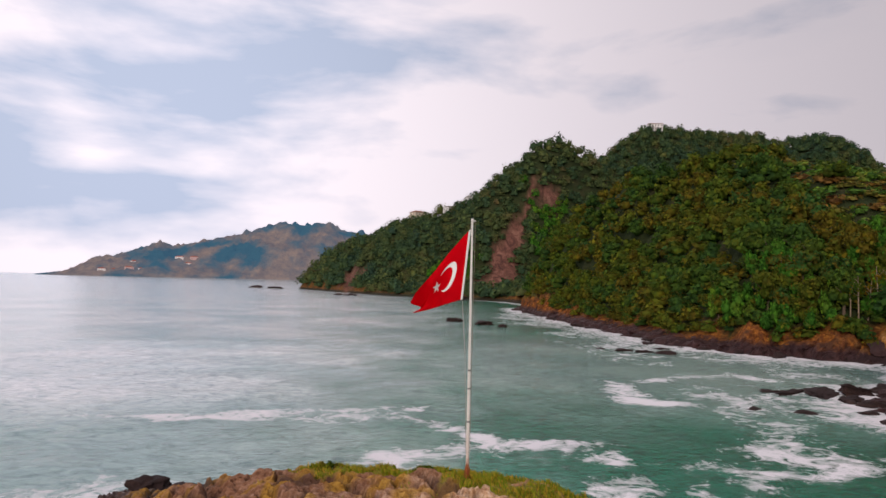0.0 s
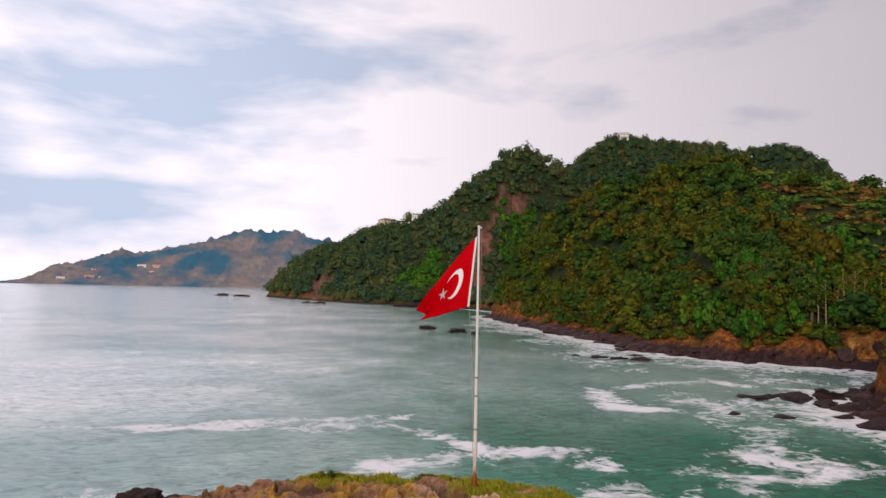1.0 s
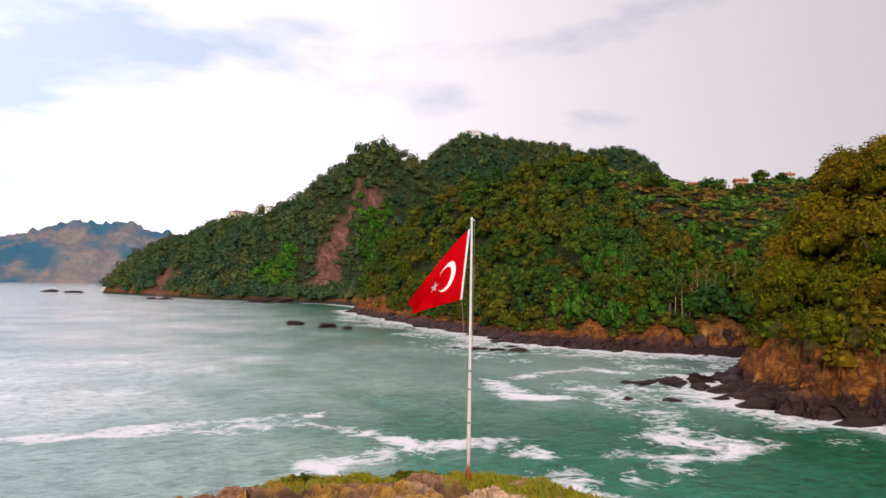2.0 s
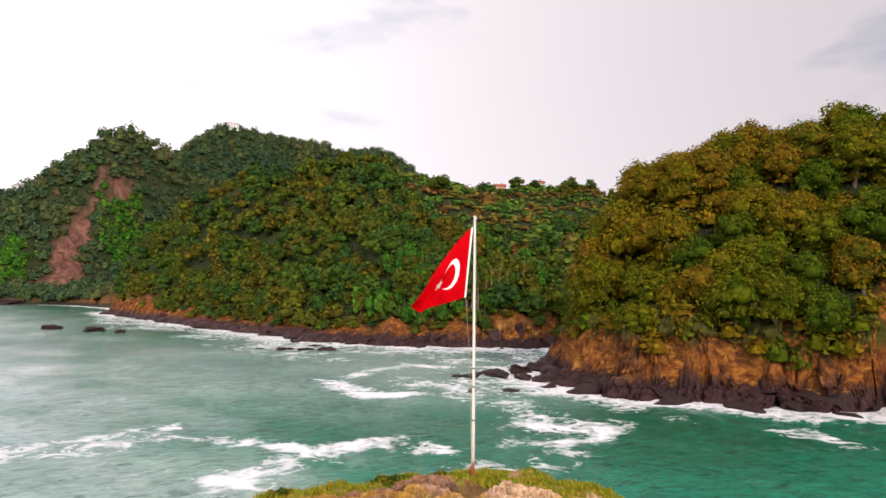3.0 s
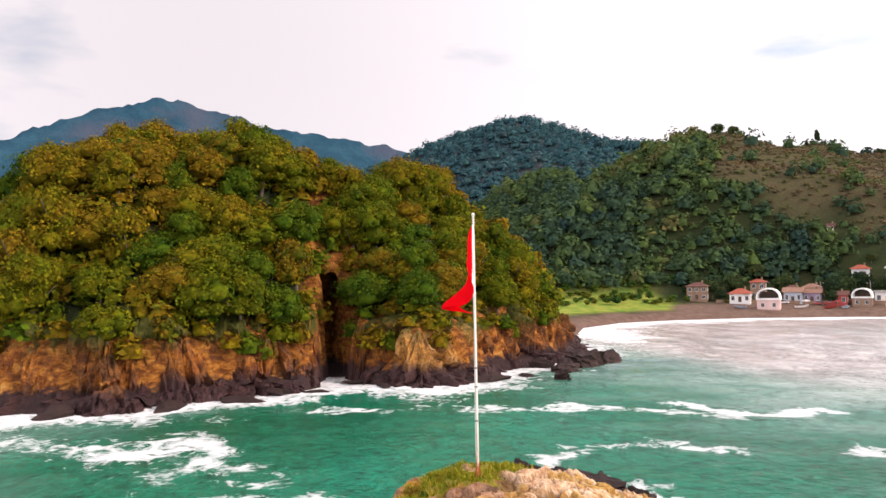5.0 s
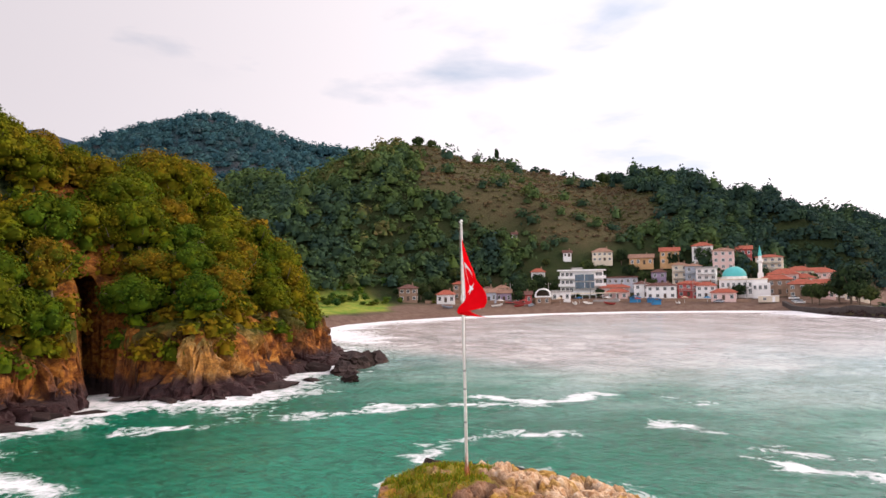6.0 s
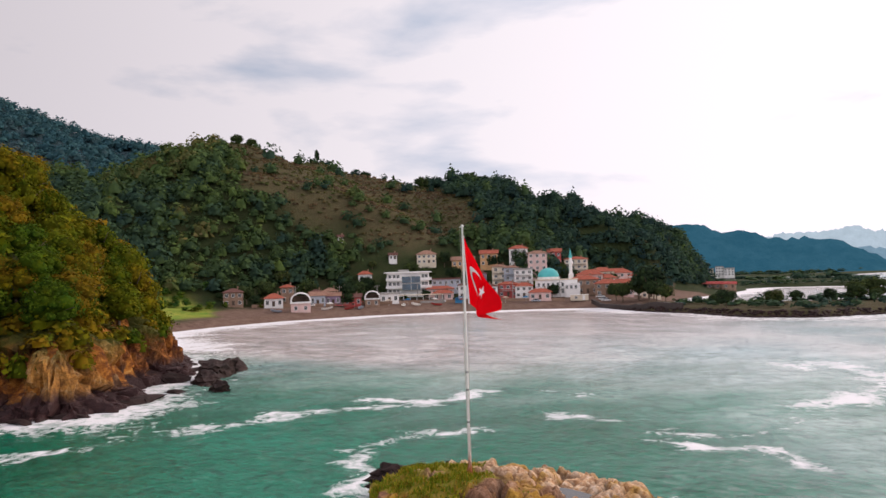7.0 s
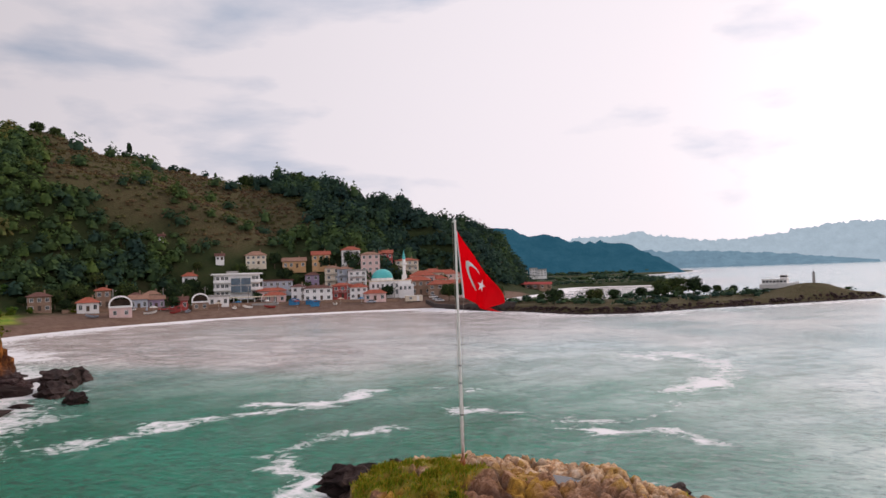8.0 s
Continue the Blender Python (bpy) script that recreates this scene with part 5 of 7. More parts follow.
    turf = ramp(t, n2, (0.3, (0.10, 0.11, 0.01)), (0.5, (0.22, 0.18, 0.02)), (0.7, (0.30, 0.19, 0.035)))
    g = ramp(t, mathn(t, "ADD", attribute(t, "grass"), mathn(t, "MULTIPLY", n2, 0.5)), (0.62, (0, 0, 0)), (0.82, (1, 1, 1)))
    t.links.new(blend(t, g, stone, turf), b.inputs["Base Color"])
    t.links.new(ramp(t, band, (0.0, (0.85, 0.85, 0.85)), (1.0, (0.35, 0.35, 0.35))), b.inputs["Roughness"])
    bump(t, b, mathn(t, "ADD", n2, mathn(t, "MULTIPLY", n3, 0.5)), 0.7, 0.09)
    me.materials.append(m)
    tagged(new("islet_rock", me), "broken tan rock islet with orange lichen and dark wet foot", "rock", kind="structure")
    return xs, ys, Z, grass


IX, IY, IZ, IG = build_islet()


def islet_at(x, y):
    i, j = int(np.clip(round((x - IX[0]) / 0.12), 0, len(IX) - 1)), int(np.clip(round((y - IY[0]) / 0.12), 0, len(IY) - 1))
    return IZ[i, j], IG[i, j]


def build_puddle():
    m, t, b = material("rain_water", 0.03)
    b.inputs["Base Color"].default_value = (0.05, 0.05, 0.05, 1)
    b.inputs["IOR"].default_value = 1.33
    bump(t, b, noise_of(t, 3.0, 3), 0.08, 0.05)
    bm = bmesh.new()
    ring = [bm.verts.new((PUDDLE[0] + (1.25 + 0.2 * math.sin(3 * a)) * math.cos(a) * 1.15, PUDDLE[1] + (0.72 + 0.14 * math.cos(2 * a + 1)) * math.sin(a), 0)) for a in np.linspace(0, 6.283, 40)[:-1]]
    bm.faces.new(ring)
    bmesh.ops.translate(bm, verts=bm.verts, vec=(0, 0, islet_at(*PUDDLE)[0] + 0.09))
    me = bpy.data.meshes.new("rock_pool")
    bm.to_mesh(me)
    bm.free()
    me.materials.append(m)
    tagged(new("rock_pool", me), "shallow pool of still water in a rock hollow", "pool", kind="structure")


build_puddle()


def build_grass():
    rng = np.random.RandomState(21)
    m, t, b = material("grass_blades", 0.7)
    geo = t.nodes.new("ShaderNodeNewGeometry")
    c = ramp(t, geo.outputs["Random Per Island"], (0.0, (0.11, 0.18, 0.010)), (0.5, (0.25, 0.29, 0.014)), (0.8, (0.40, 0.30, 0.026)), (1.0, (0.48, 0.27, 0.04)))
    t.links.new(c, b.inputs["Base Color"])
    b.inputs["Specular IOR Level"].default_value = 0.1
    vs, qs, tris = [], [], []
    tries = 0
    while len(vs) < 24000 and tries < 200000:
        tries += 1
        x, y = rng.uniform(-7, 8.6), rng.uniform(24.5, 37)
        z, g = islet_at(x, y)
        clump = 0.5 + 0.5 * math.sin(x * 2.9 + 1.7 * math.sin(y * 2.1)) * math.sin(y * 3.3 + x)
        if rng.uniform() > (g * (0.2 + 0.8 * clump)) ** 1.7 - 0.04 or math.hypot(x - 2.1, y - 30.2) < 0.16:
            continue
        hgt = rng.uniform(0.07, 0.28) * (0.5 + 0.75 * clump) * (0.5 + 0.5 * g)
        a = rng.uniform(0, 6.283)
        w = rng.uniform(0.012, 0.03)
        dx, dy = math.cos(a) * w, math.sin(a) * w
        lx, ly = rng.normal(-0.25, 0.4) * hgt, rng.normal(0.1, 0.4) * hgt
        k = len(vs) * 5
        vs.append([(x - dx, y - dy, z - 0.03), (x + dx, y + dy, z - 0.03), (x + dx * 0.8 + lx * 0.35, y + dy * 0.8 + ly * 0.35, z + hgt * 0.6),
                   (x - dx * 0.8 + lx * 0.35, y - dy * 0.8 + ly * 0.35, z + hgt * 0.6), (x + lx, y + ly, z + hgt)])
        qs.append((k, k + 1, k + 2, k + 3))
        tris.append((k + 3, k + 2, k + 4))
    me = arrays_to_mesh("grass", np.array(vs).reshape(-1, 3), np.array(qs), np.array(tris), m)
    tagged(new("grass", me), "tufts of green and yellowing grass on the rock", "grass", kind="stuff")


build_grass()


def islet_bushes():
    rng = np.random.RandomState(29)
    x, y = rng.uniform(-4.8, 2.6, 900), rng.uniform(32.2, 36.0, 900)
    near = np.array([islet_at(a, b) for a, b in zip(x, y)])
    ok = (near[:, 1] > 0.45) & (rolling(x, y, 2.6, 2) > 0.15) & (np.hypot(x - 2.1, y - 30.2) > 1.2)
    x, y, z = x[ok][:34], y[ok][:34], near[ok, 0][:34]
    n = len(x)
    wood("islet_bushes", "low dark green bushes and weeds on the rock", x, y, z - 0.08, np.stack([rng.uniform(0.4, 0.9, n), rng.uniform(0.2, 0.5, n)], -1), rng, FINE_KINDS, LEAF_BUSH, rng.uniform(0, 1, n))


islet_bushes()


# ---- flagpole and flag ----
POLE = Vector((2.1, 30.2, 3.3))
POLE_TOP = 13.71


def pole_material():
    m, t, b = material("white_pole_paint", 0.45)
    where = t.nodes.new("ShaderNodeTexCoord")
    sep = t.nodes.new("ShaderNodeSeparateXYZ")
    t.links.new(where.outputs["Object"], sep.inputs[0])
    n = noise_of(t, 7, 6, 0.7, 0.4, (1, 1, 0.35))
    level = mathn(t, "ADD", mathn(t, "MULTIPLY", sep.outputs["Z"], 0.22), mathn(t, "MULTIPLY", n, 0.55))
    rust = ramp(t, level, (0.36, (1, 1, 1)), (0.50, (0.25, 0.25, 0.25)), (0.78, (0, 0, 0)))
    paint = ramp(t, noise_of(t, 3, 5), (0.3, (0.70, 0.68, 0.63)), (0.7, (0.82, 0.80, 0.76)))
    c = blend(t, rust, paint, ramp(t, n, (0.35, (0.20, 0.045, 0.012)), (0.65, (0.55, 0.17, 0.03))))
    t.links.new(c, b.inputs["Base Color"])
    bump(t, b, n, 0.15, 0.01)
    return m


def flag_point(u, v):
    """Place on the cloth: u from the hoist to the fly, v from its top edge to its foot, in metres from the pole's head."""
    fall = 0.38 + 3.05 * u ** 1.12
    foot = 3.22 + 0.62 * u ** 0.9
    out_top, out_foot = 2.45 * u ** 0.95, 0.28 + 2.0 * u ** 0.9
    z = -(fall + (foot - fall) * v)
    out = 0.06 + out_top + (out_foot - out_top) * v
    sway = 0.34 * u ** 0.8 * math.sin(5.2 * u + 4.4 * v + 0.6) + 0.16 * u * math.sin(11 * u - 7 * v + 1.0) + 0.30 * u * (1 - abs(2 * v - 1))
    b = radians(291)
    return Vector((math.sin(b) * out + math.cos(b) * sway, math.cos(b) * out - math.sin(b) * sway, z))


def cloth(lift=0.0):
    """A function from flag coordinates (hoist = 1) to places, lifted off the cloth."""
    def place(a, c):
        u, v = a / 1.5, c
        p = flag_point(u, v)
        e = 0.004
        n = (flag_point(u + e, v) - p).cross(flag_point(u, v + e) - p).normalized()
        return p + n * lift
    return place


def build_flag():
    red, t, b = material("red_flag_cloth", 0.8)
    c = ramp(t, noise_of(t, 1.6, 5), (0.3, (0.80, 0.003, 0.010)), (0.7, (0.90, 0.004, 0.014)))
    t.links.new(c, b.inputs["Base Color"])
    b.inputs["Specular IOR Level"].default_value = 0.1
    glow = t.nodes.new("ShaderNodeBsdfTranslucent")
    t.links.new(c, glow.inputs[0])
    mix = node(t, "ShaderNodeMixShader", Fac=0.35)
    t.links.new(b.outputs[0], mix.inputs[1]); t.links.new(glow.outputs[0], mix.inputs[2])
    t.links.new(mix.outputs[0], t.nodes["Material Output"].inputs[0])
    bump(t, b, noise_of(t, 220, 2), 0.1, 0.002)
    white = worn("white_flag_cloth", (0.82, 0.80, 0.80), 0.8, 0.06, 3)
    flag = new("flag")
    flag.location = (POLE.x, POLE.y, POLE_TOP)
    place = cloth()
    bm = bmesh.new()
    nu, nv = 54, 38
    grid = [[bm.verts.new(place(1.5 * i / nu, j / nv)) for j in range(nv + 1)] for i in range(nu + 1)]
    for i in range(nu):
        for j in range(nv):
            bm.faces.new((grid[i][j], grid[i + 1][j], grid[i + 1][j + 1], grid[i][j + 1])).smooth = True
    bmesh.ops.solidify(bm, geom=bm.faces[:], thickness=0.004)
    part("cloth", bm, red, flag, "bright red cloth")
    for side in (0.014, -0.014):
        put = cloth(side)
        bm = bmesh.new()
        rows = []
        for k in range(61):
            a = 6.283185 * k / 60
            ox, oy = 0.5 + 0.25 * math.cos(a), 0.5 + 0.25 * math.sin(a)
            # the inner edge follows the smaller circle, kept within the larger one
            ix, iy = 0.5625 + 0.2 * math.cos(a), 0.5 + 0.2 * math.sin(a)
            if math.hypot(ix - 0.5, iy - 0.5) > 0.2495:
                ix, iy = ox, oy
            rows.append([bm.verts.new(put(ox + (ix - ox) * s, oy + (iy - oy) * s)) for s in (0, 0.34, 0.67, 1)])
        for r0, r1 in zip(rows, rows[1:]):
            for k in range(3):
                if len({tuple(round(q, 5) for q in v.co) for v in (r0[k], r1[k], r1[k + 1], r0[k + 1])}) == 4:
                    bm.faces.new((r0[k], r1[k], r1[k + 1], r0[k + 1])).smooth = True
        part("crescent", bm, white, flag, "white crescent")
        bm = bmesh.new()
        cx = 0.8208
        tips = [(cx + 0.125 * r * math.cos(math.pi + 6.283185 * k / 10), 0.5 + 0.125 * r * math.sin(math.pi + 6.283185 * k / 10)) for k in range(10) for r in ((1.0,) if k % 2 == 0 else (0.382,))]
        for (ax, ay), (bx, by) in zip(tips, tips[1:] + tips[:1]):
            for s0, s1 in ((0, 0.5), (0.5, 1)):
                q = [(cx + (ax - cx) * s0, 0.5 + (ay - 0.5) * s0), (cx + (ax - cx) * s1, 0.5 + (ay - 0.5) * s1), (cx + (bx - cx) * s1, 0.5 + (by - 0.5) * s1), (cx + (bx - cx) * s0, 0.5 + (by - 0.5) * s0)]
                bm.faces.new([bm.verts.new(put(*w)) for w in (q if s0 else q[:3])])
        part("star", bm, white, flag, "white five-pointed star")
    bm = bmesh.new()
    put = (cloth(0.016), cloth(-0.016))
    cols = [[bm.verts.new(put[k](w, j / 30)) for k, w in ((0, 0.0), (0, 0.045), (1, 0.045), (1, 0.0))] for j in range(31)]
    for c0, c1 in zip(cols, cols[1:]):
        for k in range(4):
            bm.faces.new((c0[k], c0[(k + 1) % 4], c1[(k + 1) % 4], c1[k])).smooth = True
    part("hoist_sleeve", bm, white, flag, "white hoist sleeve")
    tagged(flag, "red flag with white crescent and star, drooping in the wind", "flag")
    return place


def build_pole():
    paint = pole_material()
    steel = worn("dull_steel", (0.28, 0.27, 0.26), 0.5, 0.3, 8, 0.8)
    rope_m = worn("grey_rope", (0.35, 0.30, 0.24), 0.9, 0.3, 30)
    pole = new("flagpole")
    pole.location = POLE
    height = POLE_TOP - POLE.z
    bm = bmesh.new()
    for z0, z1, r0, r1 in ((-0.6, 3.62, 0.068, 0.066), (3.62, 4.35, 0.060, 0.060), (4.35, height, 0.058, 0.042)):
        limb(bm, (0, 0, z0), (0, 0, z1), r0, r1, 16)
    part("shaft", bm, paint, pole, "white tapering shaft with rust at its foot")
    for z in (2.3, 3.62, 4.35):
        bm = bmesh.new()
        limb(bm, (0, 0, z - 0.035), (0, 0, z + 0.035), 0.074, 0.074, 16)
        part("collar", bm, steel, pole, "dark steel collar")
    bm = bmesh.new()
    bmesh.ops.create_uvsphere(bm, u_segments=12, v_segments=8, radius=0.062, matrix=Matrix.Translation((0, 0, height)))
    limb(bm, (0, 0, height - 0.05), (0.13, 0.02, height - 0.03), 0.02, 0.02, 8)
    part("pulley_head", bm, paint, pole)
    for k in range(3):
        a = 6.283 * k / 3 + 0.4
        bm = bmesh.new()
        limb(bm, (math.cos(a) * 0.17, math.sin(a) * 0.17, -0.1), (math.cos(a) * 0.07, math.sin(a) * 0.07, 0.55), 0.022, 0.022, 6)
        part("foot_stay", bm, worn("rusty_stay", (0.35, 0.10, 0.03), 0.8, 0.4, 9), pole, "rusty foot stay")
    bm = bmesh.new()
    limb(bm, (0, 0, -0.25), (0, 0, 0.05), 0.24, 0.2, 14)
    part("footing", bm, worn("rusty_footing", (0.22, 0.07, 0.03), 0.9, 0.4, 5), pole, "rust-stained footing")
    tagged(pole, "tall white painted flagpole rusting at its foot on the rock", "flagpole")
    place = build_flag()
    head = Vector((0, 0, POLE_TOP - POLE.z))
    bm = bmesh.new()
    pts = [head + place(0.01, 0.995), Vector((-0.2, 0.07, 5.2)), Vector((-0.12, 0.05, 3.0)), Vector((-0.085, 0.02, 1.1))]
    for p, q in zip(pts, pts[1:]):
        limb(bm, p, q, 0.009, 0.009, 5)
    limb(bm, Vector((0.12, 0.02, head.z - 0.03)), Vector((0.085, 0, 1.1)), 0.008, 0.008, 5)
    limb(bm, head + Vector((-0.05, 0.0, -0.04)), head + place(0.01, 0.004), 0.009, 0.009, 5)
    part("halyard", bm, rope_m, pole, "thin grey halyard")


build_pole()


# ---- rocks in the sea ----
def sea_rock_material():
    m, t, b = material("dark_wet_rock", 0.75)
    b.inputs["Specular IOR Level"].default_value = 0.2
    n = noise_of(t, 0.9, 8, 0.7, 0.8)
    c = ramp(t, n, (0.3, (0.012, 0.008, 0.008)), (0.55, (0.042, 0.024, 0.022)), (0.75, (0.105, 0.060, 0.044)))
    t.links.new(c, b.inputs["Base Color"])
    bump(t, b, mathn(t, "ADD", n, noise_of(t, 5, 6, 0.7)), 0.8, 0.25)
    return m


WET_ROCK = sea_rock_material()


def rock_mesh(seed, cuts=16, detail=3):
    """A broken boulder about 2 across: a ball cut by planes, then roughened."""
    rng = np.random.RandomState(seed)
    bm = bmesh.new()
    bmesh.ops.create_icosphere(bm, subdivisions=detail, radius=1.0)
    planes = [(Vector(v), rng.uniform(0.30, 0.82)) for v in sphere_points(rng, cuts)]
    for v in bm.verts:
        for n, c in planes:
            over = v.co.dot(n) - c
            if over > 0:
                v.co -= n * over
        # ledges of tilted strata, then a rough skin
        strata = v.co.x * 0.35 + v.co.z + 0.3 * noise.noise(v.co * 1.5 + Vector((seed, 0, 0)))
        step = (strata * 3.2) % 1.0
        v.co += Vector((v.co.x, v.co.y, 0)) * (0.16 * (1 if step > 0.55 else -0.6 * step))
        v.co += v.co.normalized() * (0.20 * noise.noise(v.co * 2.2 + Vector((seed, 0, 0))) + 0.12 * noise.noise(v.co * 5.5 + Vector((0, seed, 0))))
    me = bpy.data.meshes.new("rock")
    bm.to_mesh(me)
    bm.free()
    me.materials.append(WET_ROCK)
    return me


ROCKS = [rock_mesh(70 + k, 16, 4) for k in range(7)]
PALE_ROCK = rock_mesh(85, 18)
PALE_ROCK.materials.clear()
PALE_ROCK.materials.append(CLIFF)
SMALL_ROCKS = [rock_mesh(90 + k, 12, 2) for k in range(6)]


def rock(x, y, z, sx, sy, sz, turn, k, label="dark wet rock awash in the surf", group="", meshes=None):
    meshes = meshes or ROCKS
    ob = new("sea_rock", meshes[k % len(meshes)])
    ob.matrix_world = pose(x, y, z, 0, 0, turn) @ Matrix.Diagonal((sx, sy, sz, 1))
    return tagged(ob, label, "rock", group)


def shore_rocks():
    rng = np.random.RandomState(14)
    rock(65.4, 4.6, 0.6, 4.8, 2.4, 2.6, -52, 0, "large dark rock at the foot of the headland")
    rock(61.5, 8.5, 0.4, 3.8, 2.4, 2.4, -40, 1, "large dark rock at the foot of the headland")
    rock(69.0, 0.4, 0.2, 2.8, 1.7, 1.7, -40, 2, "large dark rock at the foot of the headland")
    rock(54.8, 11.0, 0.2, 1.6, 1.3, 1.5, 10, 3, "single dark rock standing off the headland")
    rock(58, 14.5, 0, 1.6, 1.0, 0.9, 30, 4)
    for x, y, z, a, b, c, turn, k in ((44.5, 73.5, 0.0, 4.2, 2.2, 1.1, 70, 5), (43.0, 76.0, 0.0, 4.4, 2.0, 0.8, 60, 2), (41.2, 78.4, -0.1, 3.8, 1.7, 0.7, 40, 3),
                                      (38.6, 78.0, -0.15, 2.2, 1.0, 0.7, 15, 0), (48.0, 77.2, 0.1, 3.0, 1.9, 1.6, 40, 6), (52.5, 80.2, 0.1, 3.2, 1.8, 1.5, 20, 1)):
        rock(x, y, z, a, b, c, turn, k, "low dark reef off the headland point", "headland reef")
    rock(31.5, 67, -0.15, 1.8, 1.0, 0.9, 5, 1)
    rock(35.4, 65.6, -0.1, 2.4, 1.2, 0.9, -15, 4)
    for x, y, a, k in ((36, 123, 2.6, 0), (41, 119, 2.6, 2), (39, 121, 2.0, 3), (33, 126, 1.5, 5), (44, 128, 3.0, 1)):
        rock(x, y, -0.1, a, a * 0.5, 0.8, rng.uniform(-20, 20), k)
    for x, y, a, k in ((19, 188, 3.4, 0), (12.5, 200, 2.6, 3), (23, 180, 2.0, 5)):
        rock(x, y, 0.1, a, a * 0.6, 1.6, rng.uniform(-20, 20), k)
    for x, y, a, k in ((-38, 478, 7, 1), (-46, 480, 4, 4), (-125, 690, 12, 0), (-150, 715, 9, 2)):
        rock(x, y, 0.2, a, a * 0.5, 2.6, rng.uniform(-20, 20), k)
    rock(24, 425, 0.5, 22, 7, 5.0, 8, 5, "brown weathered rock islet off the cove")
    # broken rock along the waterline
    for line, step in ((COAST_NORTH[9:17], 7.0), (COAST_HEAD, 5.0)):
        pts = np.array(line, float)
        seg = np.hypot(*np.diff(pts, axis=0).T)
        s = np.concatenate([[0], np.cumsum(seg)])
        for q in np.arange(1, s[-1] - 1, step):
            x, y = np.interp(q, s, pts[:, 0]), np.interp(q, s, pts[:, 1])
            a = rng.uniform(0.7, 2.0)
            rock(x + rng.normal(0, 1.2), y + rng.normal(0, 1.2), rng.uniform(-0.3, 0.3), a * 1.7, a, a * rng.uniform(0.35, 0.65), rng.uniform(0, 360), rng.randint(6),
                 "dark broken rock along the waterline", "shore rocks", SMALL_ROCKS)
    # skerries round the islet
    rock(-11.6, 38.2, 0.15, 3.6, 1.9, 1.25, 20, 1, "dark sloping slab at the foot of the islet")
    for x, y, z, a, b, c, turn, k in ((10.6, 25.4, 0.5, 2.2, 1.3, 1.5, 60, 2), (11.6, 23.9, 0.2, 1.7, 1.2, 1.2, 20, 4), (9.4, 23.2, 0.5, 1.9, 1.1, 1.4, -30, 6)):
        rock(x, y, z, a, b, c, turn, k, "dark broken shoulder of the islet")
    rock(77, 108.6, 2.6, 3.6, 2.4, 3.2, 25, 3, "pale tan outcrop at the foot of the hill").data = PALE_ROCK
    rock(72.5, 111.0, 2.0, 2.6, 1.8, 2.2, -10, 3, "pale tan outcrop at the foot of the hill").data = PALE_ROCK
    for x, y, a, k in ((9.6, 22.4, 1.6, 0), (11.4, 24.6, 1.4, 2), (12.2, 22.8, 1.0, 4), (7.2, 21.2, 1.1, 3), (-13.4, 38.6, 1.5, 5), (2.2, 20.8, 0.9, 1), (-4.5, 21.6, 1.1, 0)):
        rock(x, y, 0.45, a * 1.25, a, a * 0.8, rng.uniform(0, 360), k, "dark wet rock at the foot of the islet", "islet rocks")


shore_rocks()


# ---- the village ----
WHITE = worn("white_plaster", (0.86, 0.84, 0.82), 0.85, 0.14, 0.5)
CREAM = worn("cream_plaster", (0.74, 0.64, 0.50), 0.85, 0.2, 0.5)
PINK = worn("pink_plaster", (0.74, 0.52, 0.48), 0.85, 0.2, 0.5)
BROWN = worn("brown_brickwork", (0.30, 0.19, 0.13), 0.9, 0.3, 0.8)
BLUE_GREY = worn("blue_grey_plaster", (0.44, 0.48, 0.55), 0.85, 0.2, 0.5)
RED_WALL = worn("red_painted_wall", (0.45, 0.07, 0.06), 0.7, 0.2, 0.6)
ORANGE = worn("orange_plaster", (0.58, 0.34, 0.16), 0.85, 0.2, 0.5)
PURPLE = worn("mauve_plaster", (0.33, 0.25, 0.36), 0.85, 0.2, 0.5)
TILE = worn("red_roof_tiles", (0.42, 0.11, 0.065), 0.85, 0.35, 1.2, relief=0.6)
TILE_DARK = worn("dark_brown_roof_tiles", (0.17, 0.075, 0.06), 0.85, 0.35, 1.2, relief=0.6)
TILE_PALE = worn("weathered_roof_tiles", (0.36, 0.20, 0.14), 0.85, 0.35, 1.2, relief=0.6)
TIMBER = worn("dark_timber", (0.10, 0.065, 0.045), 0.8, 0.3, 3)
CONCRETE = worn("grey_concrete", (0.36, 0.34, 0.32), 0.9, 0.25, 0.8)
TURQUOISE = worn("turquoise_lead", (0.07, 0.46, 0.46), 0.5, 0.15, 0.7)
TARP = worn("blue_tarpaulin", (0.03, 0.28, 0.55), 0.6, 0.2, 1.5)
FRAME = worn("white_window_frame", (0.70, 0.69, 0.67), 0.6, 0.1, 4)


def glass_material(name, colour):
    m, t, b = material(name, 0.06)
    c = ramp(t, noise_of(t, 0.6, 3), (0.35, tuple(v * 0.6 for v in colour)), (0.65, colour))
    t.links.new(c, b.inputs["Base Color"])
    b.inputs["IOR"].default_value = 1.68
    return m


GLASS = glass_material("dark_window_glass", (0.03, 0.035, 0.04))
BLUE_GLASS = glass_material("blue_tinted_glass", (0.03, 0.08, 0.13))


def box(bm, x0, x1, y0, y1, z0, z1, bevel=0.0):
    r = bmesh.ops.create_cube(bm, size=1.0, matrix=Matrix.Translation(((x0 + x1) / 2, (y0 + y1) / 2, (z0 + z1) / 2)) @ Matrix.Diagonal((x1 - x0, y1 - y0, z1 - z0, 1)))
    if bevel:
        bmesh.ops.bevel(bm, geom=list({e for v in r["verts"] for e in v.link_edges}), offset=bevel, segments=1, affect="EDGES")


def box_mesh(*a, **k):
    bm = bmesh.new()
    box(bm, *a, **k)
    return bm


WINDOW_CACHE = {}


